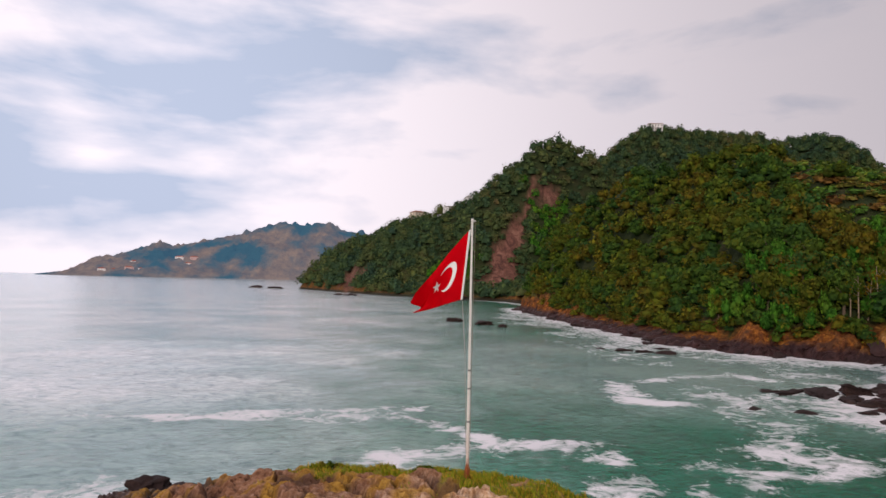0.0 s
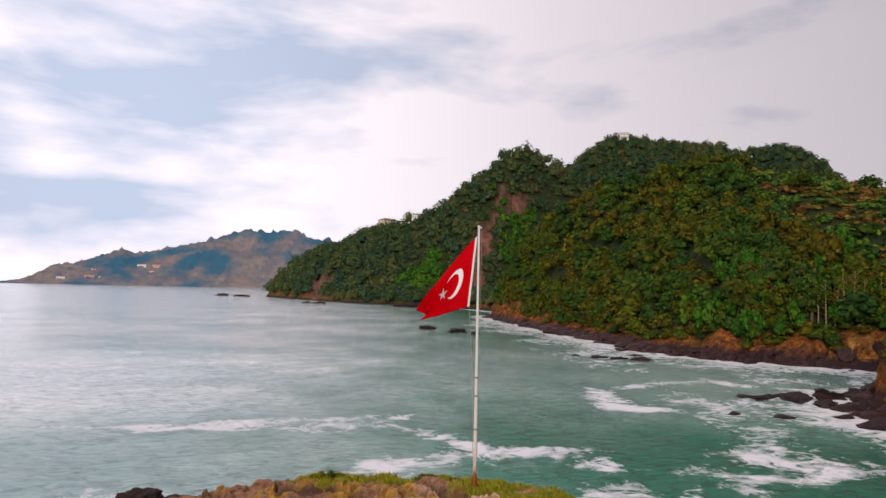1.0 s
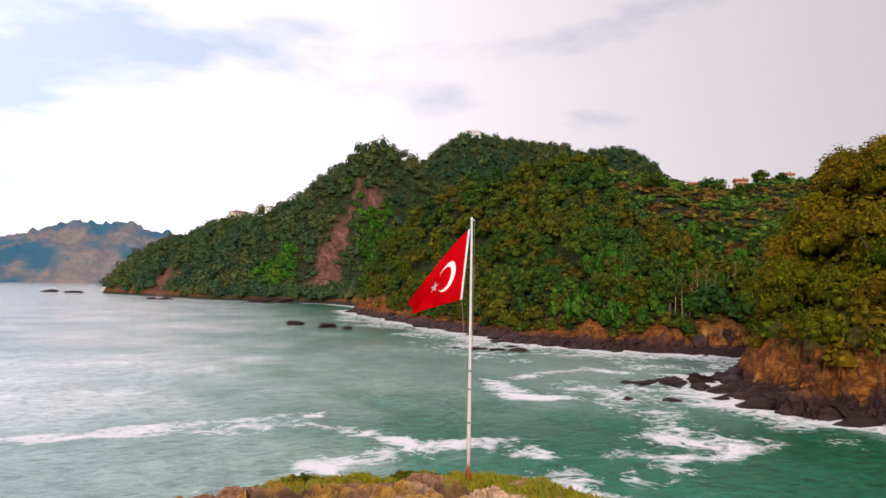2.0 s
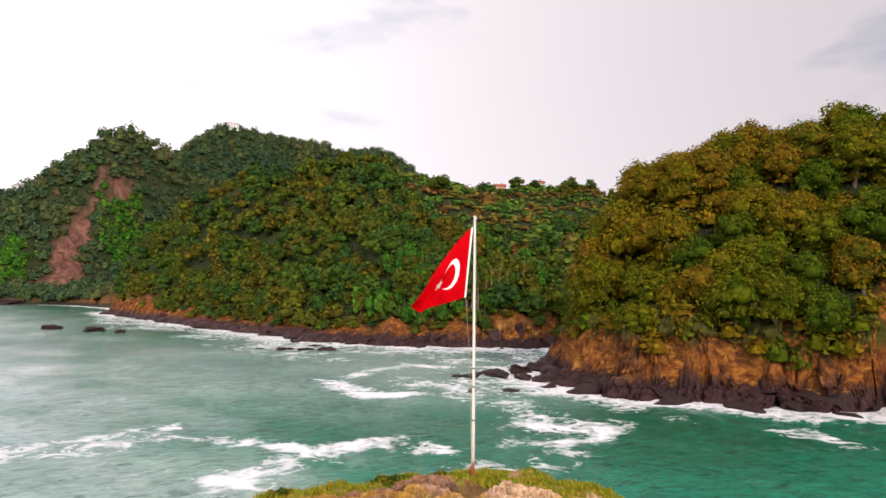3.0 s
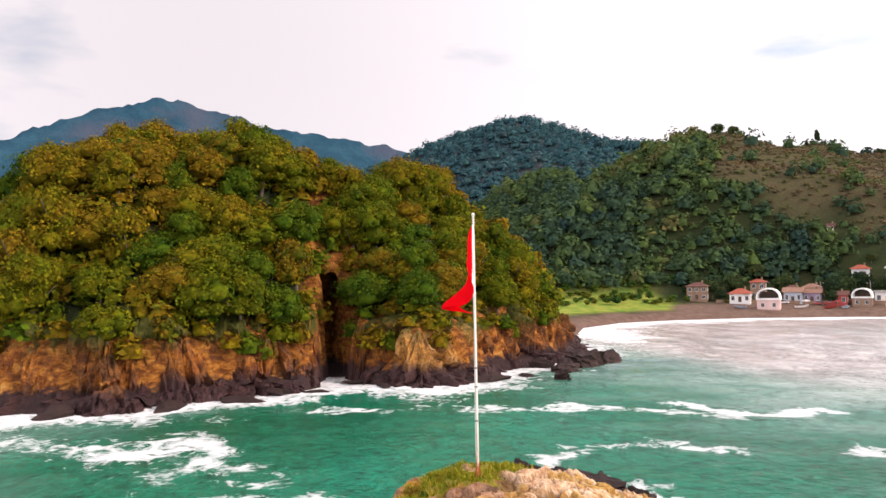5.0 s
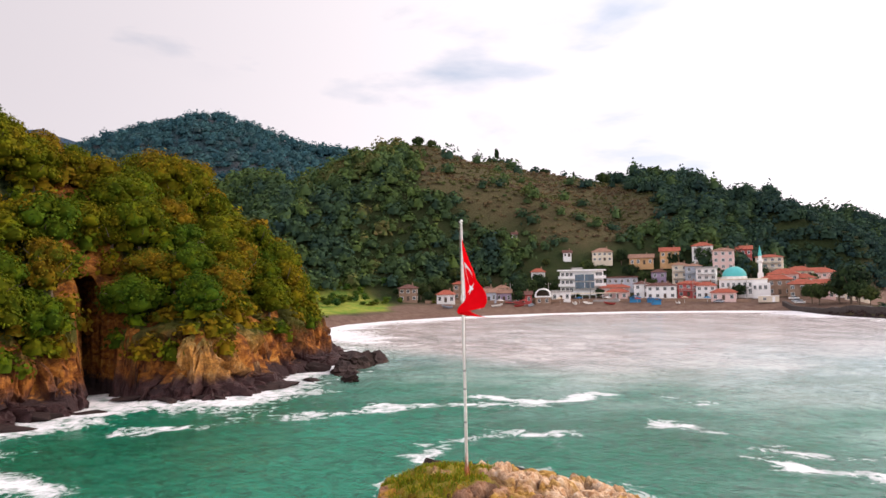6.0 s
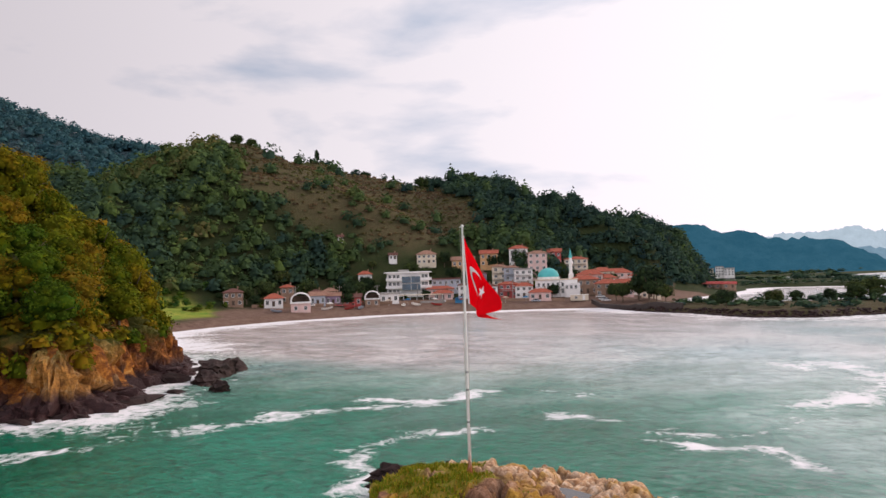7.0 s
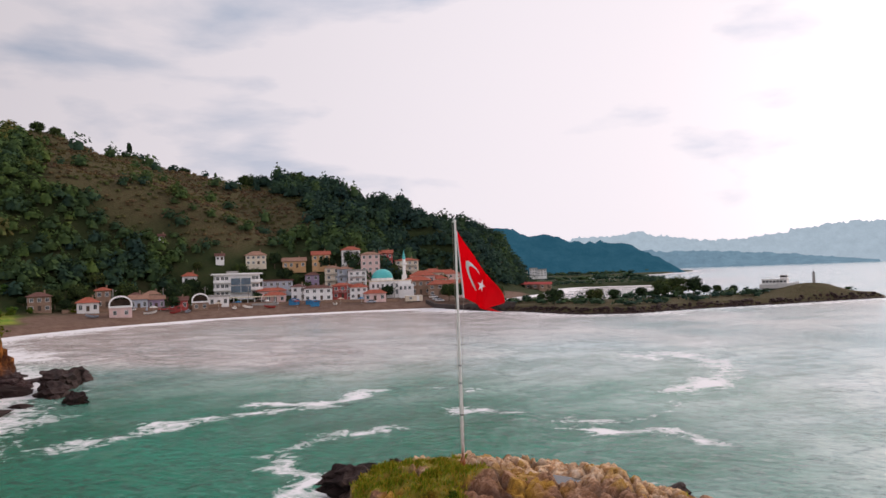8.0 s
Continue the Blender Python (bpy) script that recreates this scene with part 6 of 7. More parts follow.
def window_meshes(w, h, glass):
    key = (round(w, 2), round(h, 2), glass.name)
    if key not in WINDOW_CACHE:
        bm = bmesh.new()
        t = 0.10
        box(bm, -w / 2 - t, -w / 2, -0.07, 0.02, -t, h + t)
        box(bm, w / 2, w / 2 + t, -0.07, 0.02, -t, h + t)
        box(bm, -w / 2, w / 2, -0.07, 0.02, h, h + t)
        box(bm, -w / 2, w / 2, -0.11, 0.02, -t, 0)
        box(bm, -0.03, 0.03, -0.05, 0.02, 0, h)
        f = bpy.data.meshes.new("window")
        bm.to_mesh(f)
        bm.free()
        f.materials.append(FRAME)
        bm = box_mesh(-w / 2, w / 2, -0.02, 0.02, 0, h)
        g = bpy.data.meshes.new("pane")
        bm.to_mesh(g)
        bm.free()
        g.materials.append(glass)
        WINDOW_CACHE[key] = (f, g)
    return WINDOW_CACHE[key]


def window(parent, m, w, h, glass=GLASS):
    f, g = window_meshes(w, h, glass)
    ob = part("window", f, None, parent, m=m)
    part("pane", g, None, ob)


def roof_mesh(kind, w, d, h, over=0.5):
    """A roof whose eaves lie at 0: 'hip', 'gable' or 'flat'."""
    bm = bmesh.new()
    a, b = w / 2 + over, d / 2 + over
    if kind == "flat":
        box(bm, -a, a, -b, b, 0, 0.28, 0.04)
        box(bm, -a + 0.3, a - 0.3, -b + 0.3, b - 0.3, 0.28, 0.5)
        return bm
    ridge = max(w - d, 0) / 2 + 0.3 if kind == "hip" else a
    low = [bm.verts.new(p) for p in ((-a, -b, 0), (a, -b, 0), (a, b, 0), (-a, b, 0))]
    base = [bm.verts.new((v.co.x, v.co.y, -0.16)) for v in low]
    r0, r1 = bm.verts.new((-ridge, 0, h)), bm.verts.new((ridge, 0, h))
    for f in ((low[0], low[1], r1, r0), (low[2], low[3], r0, r1), (low[1], low[2], r1), (low[3], low[0], r0), tuple(reversed(base))):
        bm.faces.new(f)
    for k in range(4):
        bm.faces.new((base[k], base[(k + 1) % 4], low[(k + 1) % 4], low[k]))
    # courses of tiles as low ribs down the front slope
    for k in range(1, 5):
        s = k / 5
        y, z, half = -b * (1 - s), h * s, a + (ridge - a) * s
        box(bm, -half, half, y - 0.05, y + 0.05, z - 0.02, z + 0.07)
    bmesh.ops.recalc_face_normals(bm, faces=bm.faces)
    return bm


def facing(x, y, turn=0.0):
    """The turn at which a front, local -y, looks over the bay."""
    return math.degrees(math.atan2(55 - y, -15 - x)) + 90 + turn


HOUSE_SPOTS = []


def house(x, y, w, d, h, floors, cols, wall, roof, kind="hip", rise=1.4, turn=0.0, label="", balcony=False, category="house", z=None, chimney=True, glass=GLASS, name="house"):
    HOUSE_SPOTS.append((x, y, max(w, d) / 2))
    root = new(name)
    z = ground_at(x, y) if z is None else z
    root.matrix_world = pose(x, y, z, 0, 0, facing(x, y, turn))
    sink = 1.6
    bm = box_mesh(-w / 2, w / 2, -d / 2, d / 2, -sink, h, bevel=0.03)
    box(bm, -w / 2 - 0.06, w / 2 + 0.06, -d / 2 - 0.06, d / 2 + 0.06, -sink, 0.35)
    part("wall", bm, wall, root)
    part("roof", roof_mesh(kind, w, d, rise), roof, root, m=Matrix.Translation((0, 0, h)))
    fh = h / floors
    ww, wh = min(0.95, w / cols * 0.42), fh * 0.42
    for f in range(floors):
        for c in range(cols):
            u = -w / 2 + (c + 0.5) * w / cols
            if f == 0 and c == cols // 2:
                door = part("door", box_mesh(u - 0.45, u + 0.45, -d / 2 - 0.05, -d / 2 + 0.02, 0.1, min(2.0, fh * 0.8)), TIMBER, root, "dark timber door")
                part("door_handle", box_mesh(u + 0.3, u + 0.36, -d / 2 - 0.12, -d / 2 - 0.05, 1.0, 1.06), FRAME, door)
            else:
                window(root, Matrix.Translation((u, -d / 2, f * fh + fh * 0.3)), ww, wh, glass)
        for side in (-1, 1):
            for v in (-d / 4, d / 4):
                window(root, Matrix.Translation((side * w / 2, v, f * fh + fh * 0.3)) @ pose(0, 0, 0, 0, 0, 90 * side), min(0.9, d * 0.2), wh, glass)
        if balcony and f > 0:
            bl = part("balcony", box_mesh(-w * 0.42, w * 0.42, -d / 2 - 1.0, -d / 2, f * fh - 0.08, f * fh + 0.08), CONCRETE, root)
            bm = bmesh.new()
            box(bm, -w * 0.42, w * 0.42, -d / 2 - 1.0, -d / 2 - 0.95, f * fh + 0.82, f * fh + 0.88)
            for k in range(9):
                u = -w * 0.42 + k * w * 0.84 / 8
                box(bm, u - 0.02, u + 0.02, -d / 2 - 1.0, -d / 2 - 0.96, f * fh + 0.08, f * fh + 0.84)
            part("railing", bm, FRAME, bl)
    if chimney and kind != "flat":
        bm = box_mesh(w * 0.2, w * 0.2 + 0.45, -0.2, 0.25, h + rise * 0.3, h + rise + 0.5)
        box(bm, w * 0.2 - 0.06, w * 0.2 + 0.51, -0.26, 0.31, h + rise + 0.5, h + rise + 0.6)
        part("chimney", bm, BROWN, root)
    return tagged(root, label, category)


def village_houses():
    house(194, -76, 6.1, 5.5, 4.6, 2, 3, BROWN, TILE_DARK, label="brown stone house with a hipped tile roof by the field", rise=1.2)
    house(186, -86, 5.9, 5.0, 3.0, 1, 3, WHITE, TILE, label="small white house with a red hipped roof", rise=1.5)
    house(191, -95, 4.4, 4.4, 5.6, 2, 2, BROWN, TILE, label="narrow brown two storey house with a tile roof", rise=0.9)
    house(182, -101, 5.0, 4.6, 3.4, 1, 3, BLUE_GREY, TILE_PALE, "gable", 1.3, label="low grey shed with a weathered gable roof")
    house(180, -106, 4.8, 4.6, 3.2, 1, 3, PURPLE, TILE_PALE, "gable", 1.2, label="low mauve beach house with a weathered roof")
    house(189, -112, 5.2, 4.6, 3.4, 1, 2, CREAM, TILE_PALE, "hip", 1.2, label="cream cottage among trees behind the beach")
    house(194, -133, 5.0, 4.2, 3.0, 1, 2, WHITE, TILE, "hip", 1.3, label="little white house with a red roof on the slope")
    house(194, -148, 3.0, 3.0, 2.0, 1, 2, WHITE, TILE_DARK, "gable", 1.0, label="tiny white hut high on the wooded slope")
    house(187, -160, 7.6, 6.0, 3.9, 2, 4, CREAM, TILE_PALE, "hip", 1.6, label="large cream house with a tile roof on the hillside")
    house(178, -172, 9.0, 6.0, 3.0, 1, 4, ORANGE, TILE_PALE, "gable", 1.5, label="long orange house with a tile roof on the hillside")
    house(169, -148, 10.3, 5.0, 3.0, 1, 5, PINK, TILE, "hip", 1.0, label="low pink restaurant with a red roof on the beach")
    house(173, -156, 11.0, 6.0, 4.9, 2, 5, BLUE_GREY, TILE_DARK, "flat", label="blue grey two storey house behind the beach")
    house(166, -168, 5.2, 5.0, 5.2, 2, 2, PURPLE, TILE_DARK, "hip", 1.0, label="mauve two storey house with a dark roof")
    house(158, -150, 5.2, 5.5, 4.9, 2, 2, WHITE, TILE_DARK, "hip", 1.0, label="white corner house with a maroon roof")
    house(151, -152, 9.8, 6.0, 4.6, 2, 4, WHITE, TILE_DARK, "hip", 1.0, label="white two storey house with large dark windows and maroon roof")
    house(146, -160, 7.2, 5.5, 4.8, 2, 3, RED_WALL, TILE, "hip", 0.9, label="red painted house with a balcony", balcony=True)
    house(147, -171, 6.8, 7.0, 8.8, 4, 3, WHITE, CONCRETE, "flat", label="tall white apartment block with balconies", balcony=True, category="apartment block", name="apartment_block")
    house(155, -174, 5.6, 6.0, 8.2, 3, 2, BLUE_GREY, TILE_PALE, "hip", 0.9, label="blue grey three storey apartment house", balcony=True)
    house(160, -173, 5.8, 6.0, 7.6, 3, 2, CREAM, TILE_PALE, "hip", 0.9, label="cream three storey house with balconies", balcony=True)
    house(151, -186, 7.4, 6.0, 9.6, 4, 3, PINK, TILE_PALE, "hip", 1.0, label="pink four storey house behind the white block")
    house(149, -211, 9.6, 8.0, 9.2, 4, 4, CREAM, TILE, "hip", 1.0, label="cream apartment block with pink trim behind the mosque", balcony=True, category="apartment block", name="apartment_block")
    house(156, -205, 6.0, 6.0, 5.4, 2, 3, RED_WALL, TILE, "gable", 1.4, label="dark red house with a steep roof behind the dome")
    house(132, -160, 7.6, 4.5, 2.9, 1, 3, PINK, TILE, "hip", 1.2, label="small pink beach pavilion with a red roof")
    house(125, -178, 10.0, 6.0, 5.4, 2, 4, BROWN, TILE, "hip", 1.4, label="long brown house with a wide red roof")
    house(124, -192, 7.5, 6.0, 5.8, 2, 3, CREAM, TILE, "hip", 1.4, label="cream house with a red roof behind the trees")
    house(138, -224, 13.6, 8.0, 7.0, 3, 5, PINK, TILE, "hip", 1.8, label="wide pink building with a red hipped roof")
    house(118, -205, 6.5, 6.0, 7.4, 3, 3, WHITE, TILE, "hip", 1.2, label="white three storey house with a red roof")
    house(108, -196, 6.8, 6.0, 7.0, 3, 3, CREAM, CONCRETE, "flat", label="cream house beside the big tree at the quay")
    house(113, -186, 6.0, 5.0, 5.0, 2, 3, PINK, TILE, "gable", 1.4, label="pink house with a red gable roof near the quay")
    house(187, -104, 5.0, 4.5, 3.4, 1, 2, BROWN, TILE_DARK, "hip", 1.3, label="low brown house with a dark roof behind the beach")
    house(175, -110.5, 5.6, 4.0, 3.0, 1, 3, RED_WALL, TILE_DARK, "gable", 1.2, label="dark red beach cafe with a brown roof")
    house(171, -124, 6.4, 4.6, 3.2, 1, 3, WHITE, CONCRETE, "flat", label="low white shop behind the beach")
    house(162, -142, 7.0, 4.0, 2.7, 1, 3, PINK, TILE, "hip", 1.1, label="low pink cafe with a red roof on the beach")
    house(140, -161.5, 6.2, 5.0, 4.4, 2, 3, WHITE, TILE, "hip", 1.2, label="white house with a red roof next to the mosque")
    house(128, -187, 9.4, 7.0, 6.6, 2, 4, PINK, TILE, "hip", 1.8, label="broad pink house with a large red roof")
    house(115, -177, 8.4, 6.0, 4.4, 2, 3, BROWN, TILE, "hip", 1.5, label="brown house with a wide red roof near the quay")
    house(134, -206, 9.6, 7.0, 7.6, 3, 4, CREAM, TILE, "hip", 1.6, label="cream three storey house with a red roof behind the mosque")
    house(161, -187, 7.4, 6.0, 6.2, 2, 3, WHITE, TILE, "hip", 1.4, label="white two storey house with a red roof below the hill")
    house(170, -179, 7.0, 6.0, 5.2, 2, 3, ORANGE, TILE, "gable", 1.5, label="orange house with a red roof at the foot of the hill")
    # beyond the river mouth, and on the ridges
    for k, (x, y, w, h) in enumerate(((163, -412, 6, 4.5), (170, -414, 5, 5.5), (178, -416, 6, 4.5), (186, -420, 5, 5))):
        house(x, y, w, 9, h, 3, 3, (WHITE, WHITE, CREAM, WHITE)[k], CONCRETE, "flat", label="pale apartment block beyond the lagoon", category="apartment block", z=7.2, name="apartment_block")
    for k in range(9):
        x, y = 272 + k * 9.5, -1262 + 7 * math.sin(k * 2.1)
        house(x, y, 11, 10, (16, 24, 30, 34, 27, 32, 22, 18, 14)[k], 6, 3, (WHITE, PINK, CREAM)[k % 3], CONCRETE, "flat", label="distant apartment block of the town by the river", category="apartment block", z=2.0, name="apartment_block")
    house(240, 712, 14, 8, 5.5, 2, 5, WHITE, TILE_PALE, "flat", turn=10, label="long white house on top of the far hill", z=ground_at(240, 712) - 0.5)
    house(6, 628, 13, 8, 6.5, 2, 4, CREAM, TILE_PALE, "hip", 1.8, turn=40, label="pale house on the wooded shoulder", z=ground_at(6, 628) + 1.5)
    house(32, 606, 9, 7, 3.5, 1, 4, WHITE, CONCRETE, "flat", turn=40, label="low white house on the wooded shoulder", z=ground_at(32, 606) + 1.5)
    house(50, 600, 9, 7, 3.5, 1, 4, WHITE, CONCRETE, "flat", turn=40, label="low white house on the wooded shoulder", z=ground_at(50, 600) + 1.5)
    house(196, 282, 6, 5, 3.4, 1, 3, WHITE, TILE, "gable", 1.2, turn=20, label="small white house on the saddle of the hill", z=ground_at(196, 282) + 1)
    house(212, 272, 5, 5, 3.2, 1, 2, ORANGE, TILE, "gable", 1.2, turn=20, label="small orange house on the saddle of the hill", z=ground_at(212, 272) + 1)
    house(228, 262, 5, 5, 3.2, 1, 2, WHITE, TILE, "gable", 1.2, turn=20, label="small white house on the saddle of the hill", z=ground_at(228, 262) + 1)
    house(253, -84, 1.8, 1.8, 1.4, 1, 2, WHITE, TILE, "gable", 0.9, label="lone white hut on the open slope", z=ground_at(253, -84) - 0.9)
    house(208, -133, 1.9, 1.8, 1.4, 1, 2, WHITE, TILE_DARK, "gable", 0.9, label="lone white hut in the wood", z=ground_at(208, -133) - 0.9)
    rng = np.random.RandomState(55)
    for k in range(26):
        b = (-22.4, -21.6, -20.6, -20.2, -19.8, -19.2, -17.2, -16.6, -16.2, -14.6, -14.2, -13.9, -12.0, -11.6, -11.2, -10.8, -10.4, -10.0, -9.6, -9.2, -8.6, -8.2, -7.8, -6.2, -5.4, -5.1)[k]
        r, up = 2650 + 60 * rng.uniform(0, 1), rng.choice([14, 18, 22, 40, 62])
        x, y, z = far_at(b, r + up * 1.2, up)
        house(x, y, rng.uniform(18, 32), 12, rng.uniform(9, 15), 2, 3, (WHITE, WHITE, PINK)[k % 3], TILE, "hip", 3.0, turn=rng.uniform(-20, 20),
              label="distant pale house on the coast across the bay", z=z, chimney=False)


village_houses()


def modern_house():
    """The white three storey house with the blue glass front."""
    x, y = 180, -142
    root = new("house")
    root.matrix_world = pose(x, y, ground_at(x, y), 0, 0, facing(x, y, 4))
    w, d, fh = 15.6, 8.0, 2.75
    part("wall", box_mesh(-w / 2, w / 2, -d / 2, d / 2, -1.6, fh * 3), WHITE, root)
    part("roof", roof_mesh("flat", w, d, 0, 1.1), WHITE, root, m=Matrix.Translation((0, 0, fh * 3)))
    for f in (1, 2):
        b = part("balcony", box_mesh(-w / 2 - 0.6, w / 2 + 0.9, -d / 2 - 1.3, -d / 2, f * fh - 0.14, f * fh + 0.14), WHITE, root)
        bm = bmesh.new()
        for x0, x1 in ((-w / 2 - 0.6, -2.6), (4.6, w / 2 + 0.9)):
            box(bm, x0, x1, -d / 2 - 1.3, -d / 2 - 1.22, f * fh + 0.14, f * fh + 0.95)
        part("parapet", bm, WHITE, b)
        for u0 in (-2.4, 1.1):
            fr = part("window", box_mesh(u0 - 0.12, u0 + 3.4, -d / 2 - 1.36, -d / 2 - 1.26, f * fh - 1.0, f * fh + 1.55), FRAME, root)
            part("pane", box_mesh(u0, u0 + 3.28, -d / 2 - 1.42, -d / 2 - 1.36, f * fh - 0.9, f * fh + 1.45), BLUE_GLASS, fr, "blue tinted glass")
    for f in range(3):
        for u in (-6.8, -5.2, -3.8, 5.6, 6.8):
            window(root, Matrix.Translation((u, -d / 2, f * fh + 0.6)), 1.0, 1.5)
        for v in (-2, 0, 2):
            window(root, Matrix.Translation((-w / 2, v, f * fh + 0.6)) @ pose(0, 0, 0, 0, 0, -90), 1.0, 1.4)
    part("rooftop_cabin", box_mesh(-3.5, 0.5, -1.5, 1.5, fh * 3 + 0.4, fh * 3 + 1.3), CONCRETE, root)
    tagged(root, "white three storey house with broad blue glass front", "house")
    terrace = new("beach_terrace")
    tx, ty = 166, -134
    terrace.matrix_world = pose(tx, ty, ground_at(tx, ty), 0, 0, facing(tx, ty, 4))
    part("roof", box_mesh(-8.5, 8.5, -2.6, 2.6, 2.3, 2.5, bevel=0.03), CREAM, terrace)
    for k in range(8):
        part("post", box_mesh(-8.2 + k * 2.3, -8.0 + k * 2.3, -2.4, -2.2, -1, 2.3), FRAME, terrace)
    part("floor", box_mesh(-8.8, 8.8, -3.4, 2.8, -1.2, 0.25), CONCRETE, terrace)
    part("counter", box_mesh(-7.5, 5, 0.8, 1.6, 0.25, 1.2), TIMBER, terrace)
    tagged(terrace, "long open beach cafe terrace with pale roof", "terrace")


modern_house()


def arch_pavilion(x, y, w, h, label, lower):
    """A beach pavilion with a round white vault over an open upper floor."""
    root = new("pavilion")
    root.matrix_world = pose(x, y, ground_at(x, y), 0, 0, facing(x, y))
    d = 4.5
    part("wall", box_mesh(-w / 2, w / 2, -d / 2, d / 2, -1.2, h * 0.42), lower, root)
    part("balcony", box_mesh(-w / 2 - 0.2, w / 2 + 0.2, -d / 2 - 0.5, d / 2, h * 0.42, h * 0.50), WHITE, root)
    part("back_wall", box_mesh(-w / 2 + 0.3, w / 2 - 0.3, d / 2 - 0.9, d / 2 - 0.7, h * 0.5, h * 0.8), TIMBER, root)
    bm = bmesh.new()
    rows = []
    for k in range(19):
        a = math.pi * k / 18
        c, s = -math.cos(a), math.sin(a)
        rows.append([bm.verts.new((c * (w / 2 + o), yy, h * 0.5 + (s ** 0.8) * (h * 0.5 + o - 0.3))) for yy, o in ((-d / 2 - 0.4, 0.18), (d / 2, 0.18), (d / 2, -0.22), (-d / 2 - 0.4, -0.22))])
    for r0, r1 in zip(rows, rows[1:]):
        for k in range(4):
            bm.faces.new((r0[k], r1[k], r1[(k + 1) % 4], r0[(k + 1) % 4]))
    bmesh.ops.recalc_face_normals(bm, faces=bm.faces)
    part("vault", bm, WHITE, root, "white round vault")
    for u in (-w / 3, 0, w / 3):
        part("post", box_mesh(u - 0.08, u + 0.08, -d / 2 - 0.3, -d / 2 - 0.14, h * 0.5, h * 0.85), TIMBER, root)
    for u in (-w / 4, w / 4):
        window(root, Matrix.Translation((u, -d / 2, 0.6)), 0.8, 1.1)
    tagged(root, label, "pavilion")


arch_pavilion(174, -88, 6.1, 6.2, "beach pavilion with a white vault and pink ground floor", PINK)
arch_pavilion(170, -115, 5.0, 5.4, "brown beach pavilion with a small white vault", BROWN)


def mosque():
    x, y = 134, -173
    root = new("mosque")
    root.matrix_world = pose(x, y, ground_at(x, y), 0, 0, facing(x, y, 3))
    w, d, h = 15.0, 11.0, 5.4
    part("wall", box_mesh(-w / 2, w / 2, -d / 2, d / 2, -1.6, h), WHITE, root)
    part("cornice", box_mesh(-w / 2 - 0.3, w / 2 + 0.3, -d / 2 - 0.3, d / 2 + 0.3, h, h + 0.35, bevel=0.06), CREAM, root)
    part("side_wing", box_mesh(w / 2 - 4.6, w / 2 + 0.8, -d / 2 - 1.2, d / 2 - 1, -1.6, h * 0.78), WHITE, root)
    bm = bmesh.new()
    limb(bm, (-2.6, 0, h), (-2.6, 0, h + 1.2), 4.1, 4.0, 32)
    drum = part("drum", bm, WHITE, root)
    for k in range(14):
        a = 6.283 * k / 14
        f, g = window_meshes(0.55, 0.75, GLASS)
        ob = part("window", f, None, drum, m=Matrix.Translation((-2.6 + 4.06 * math.cos(a), 4.06 * math.sin(a), h + 0.25)) @ pose(0, 0, 0, 0, 0, math.degrees(a) + 90))
    bm = bmesh.new()
    bmesh.ops.create_uvsphere(bm, u_segments=36, v_segments=18, radius=3.95, matrix=Matrix.Translation((-2.6, 0, h + 1.15)) @ Matrix.Diagonal((1, 1, 0.86, 1)))
    bmesh.ops.delete(bm, geom=[v for v in bm.verts if v.co.z < h + 1.1], context="VERTS")
    for f in bm.faces:
        f.smooth = True
    dome = part("dome", bm, TURQUOISE, root, "turquoise dome")
    bm = bmesh.new()
    limb(bm, (-2.6, 0, h + 4.5), (-2.6, 0, h + 5.6), 0.12, 0.02, 8)
    part("finial", bm, TIMBER, dome)
    for k in range(6):
        u = -w / 2 + 1.2 + k * 1.7
        window(root, Matrix.Translation((u, -d / 2, 0.7)), 0.75, 1.6)
        window(root, Matrix.Translation((u, -d / 2, 3.1)), 0.75, 1.3)
    for k in range(3):
        u = w / 2 - 3.9 + k * 1.6
        window(root, Matrix.Translation((u, -d / 2 - 1.2, 2.2)), 0.8, 1.2)
    bm = bmesh.new()
    mx, my = w / 2 - 1.8, 1.0
    box(bm, mx - 0.9, mx + 0.9, my - 0.9, my + 0.9, 0, h + 2.2)
    limb(bm, (mx, my, h + 2.2), (mx, my, h + 8.0), 0.62, 0.52, 16)
    minaret = part("minaret", bm, WHITE, root, "slim white minaret")
    bm = bmesh.new()
    limb(bm, (mx, my, h + 5.6), (mx, my, h + 6.1), 0.6, 1.0, 16)
    limb(bm, (mx, my, h + 6.1), (mx, my, h + 6.7), 1.0, 1.0, 16)
    part("gallery", bm, WHITE, minaret)
    bm = bmesh.new()
    limb(bm, (mx, my, h + 8.0), (mx, my, h + 11.6), 0.68, 0.03, 16)
    part("spire", bm, TURQUOISE, minaret, "pale turquoise spire")
    tagged(root, "white mosque with a turquoise dome and slim minaret", "mosque")


mosque()


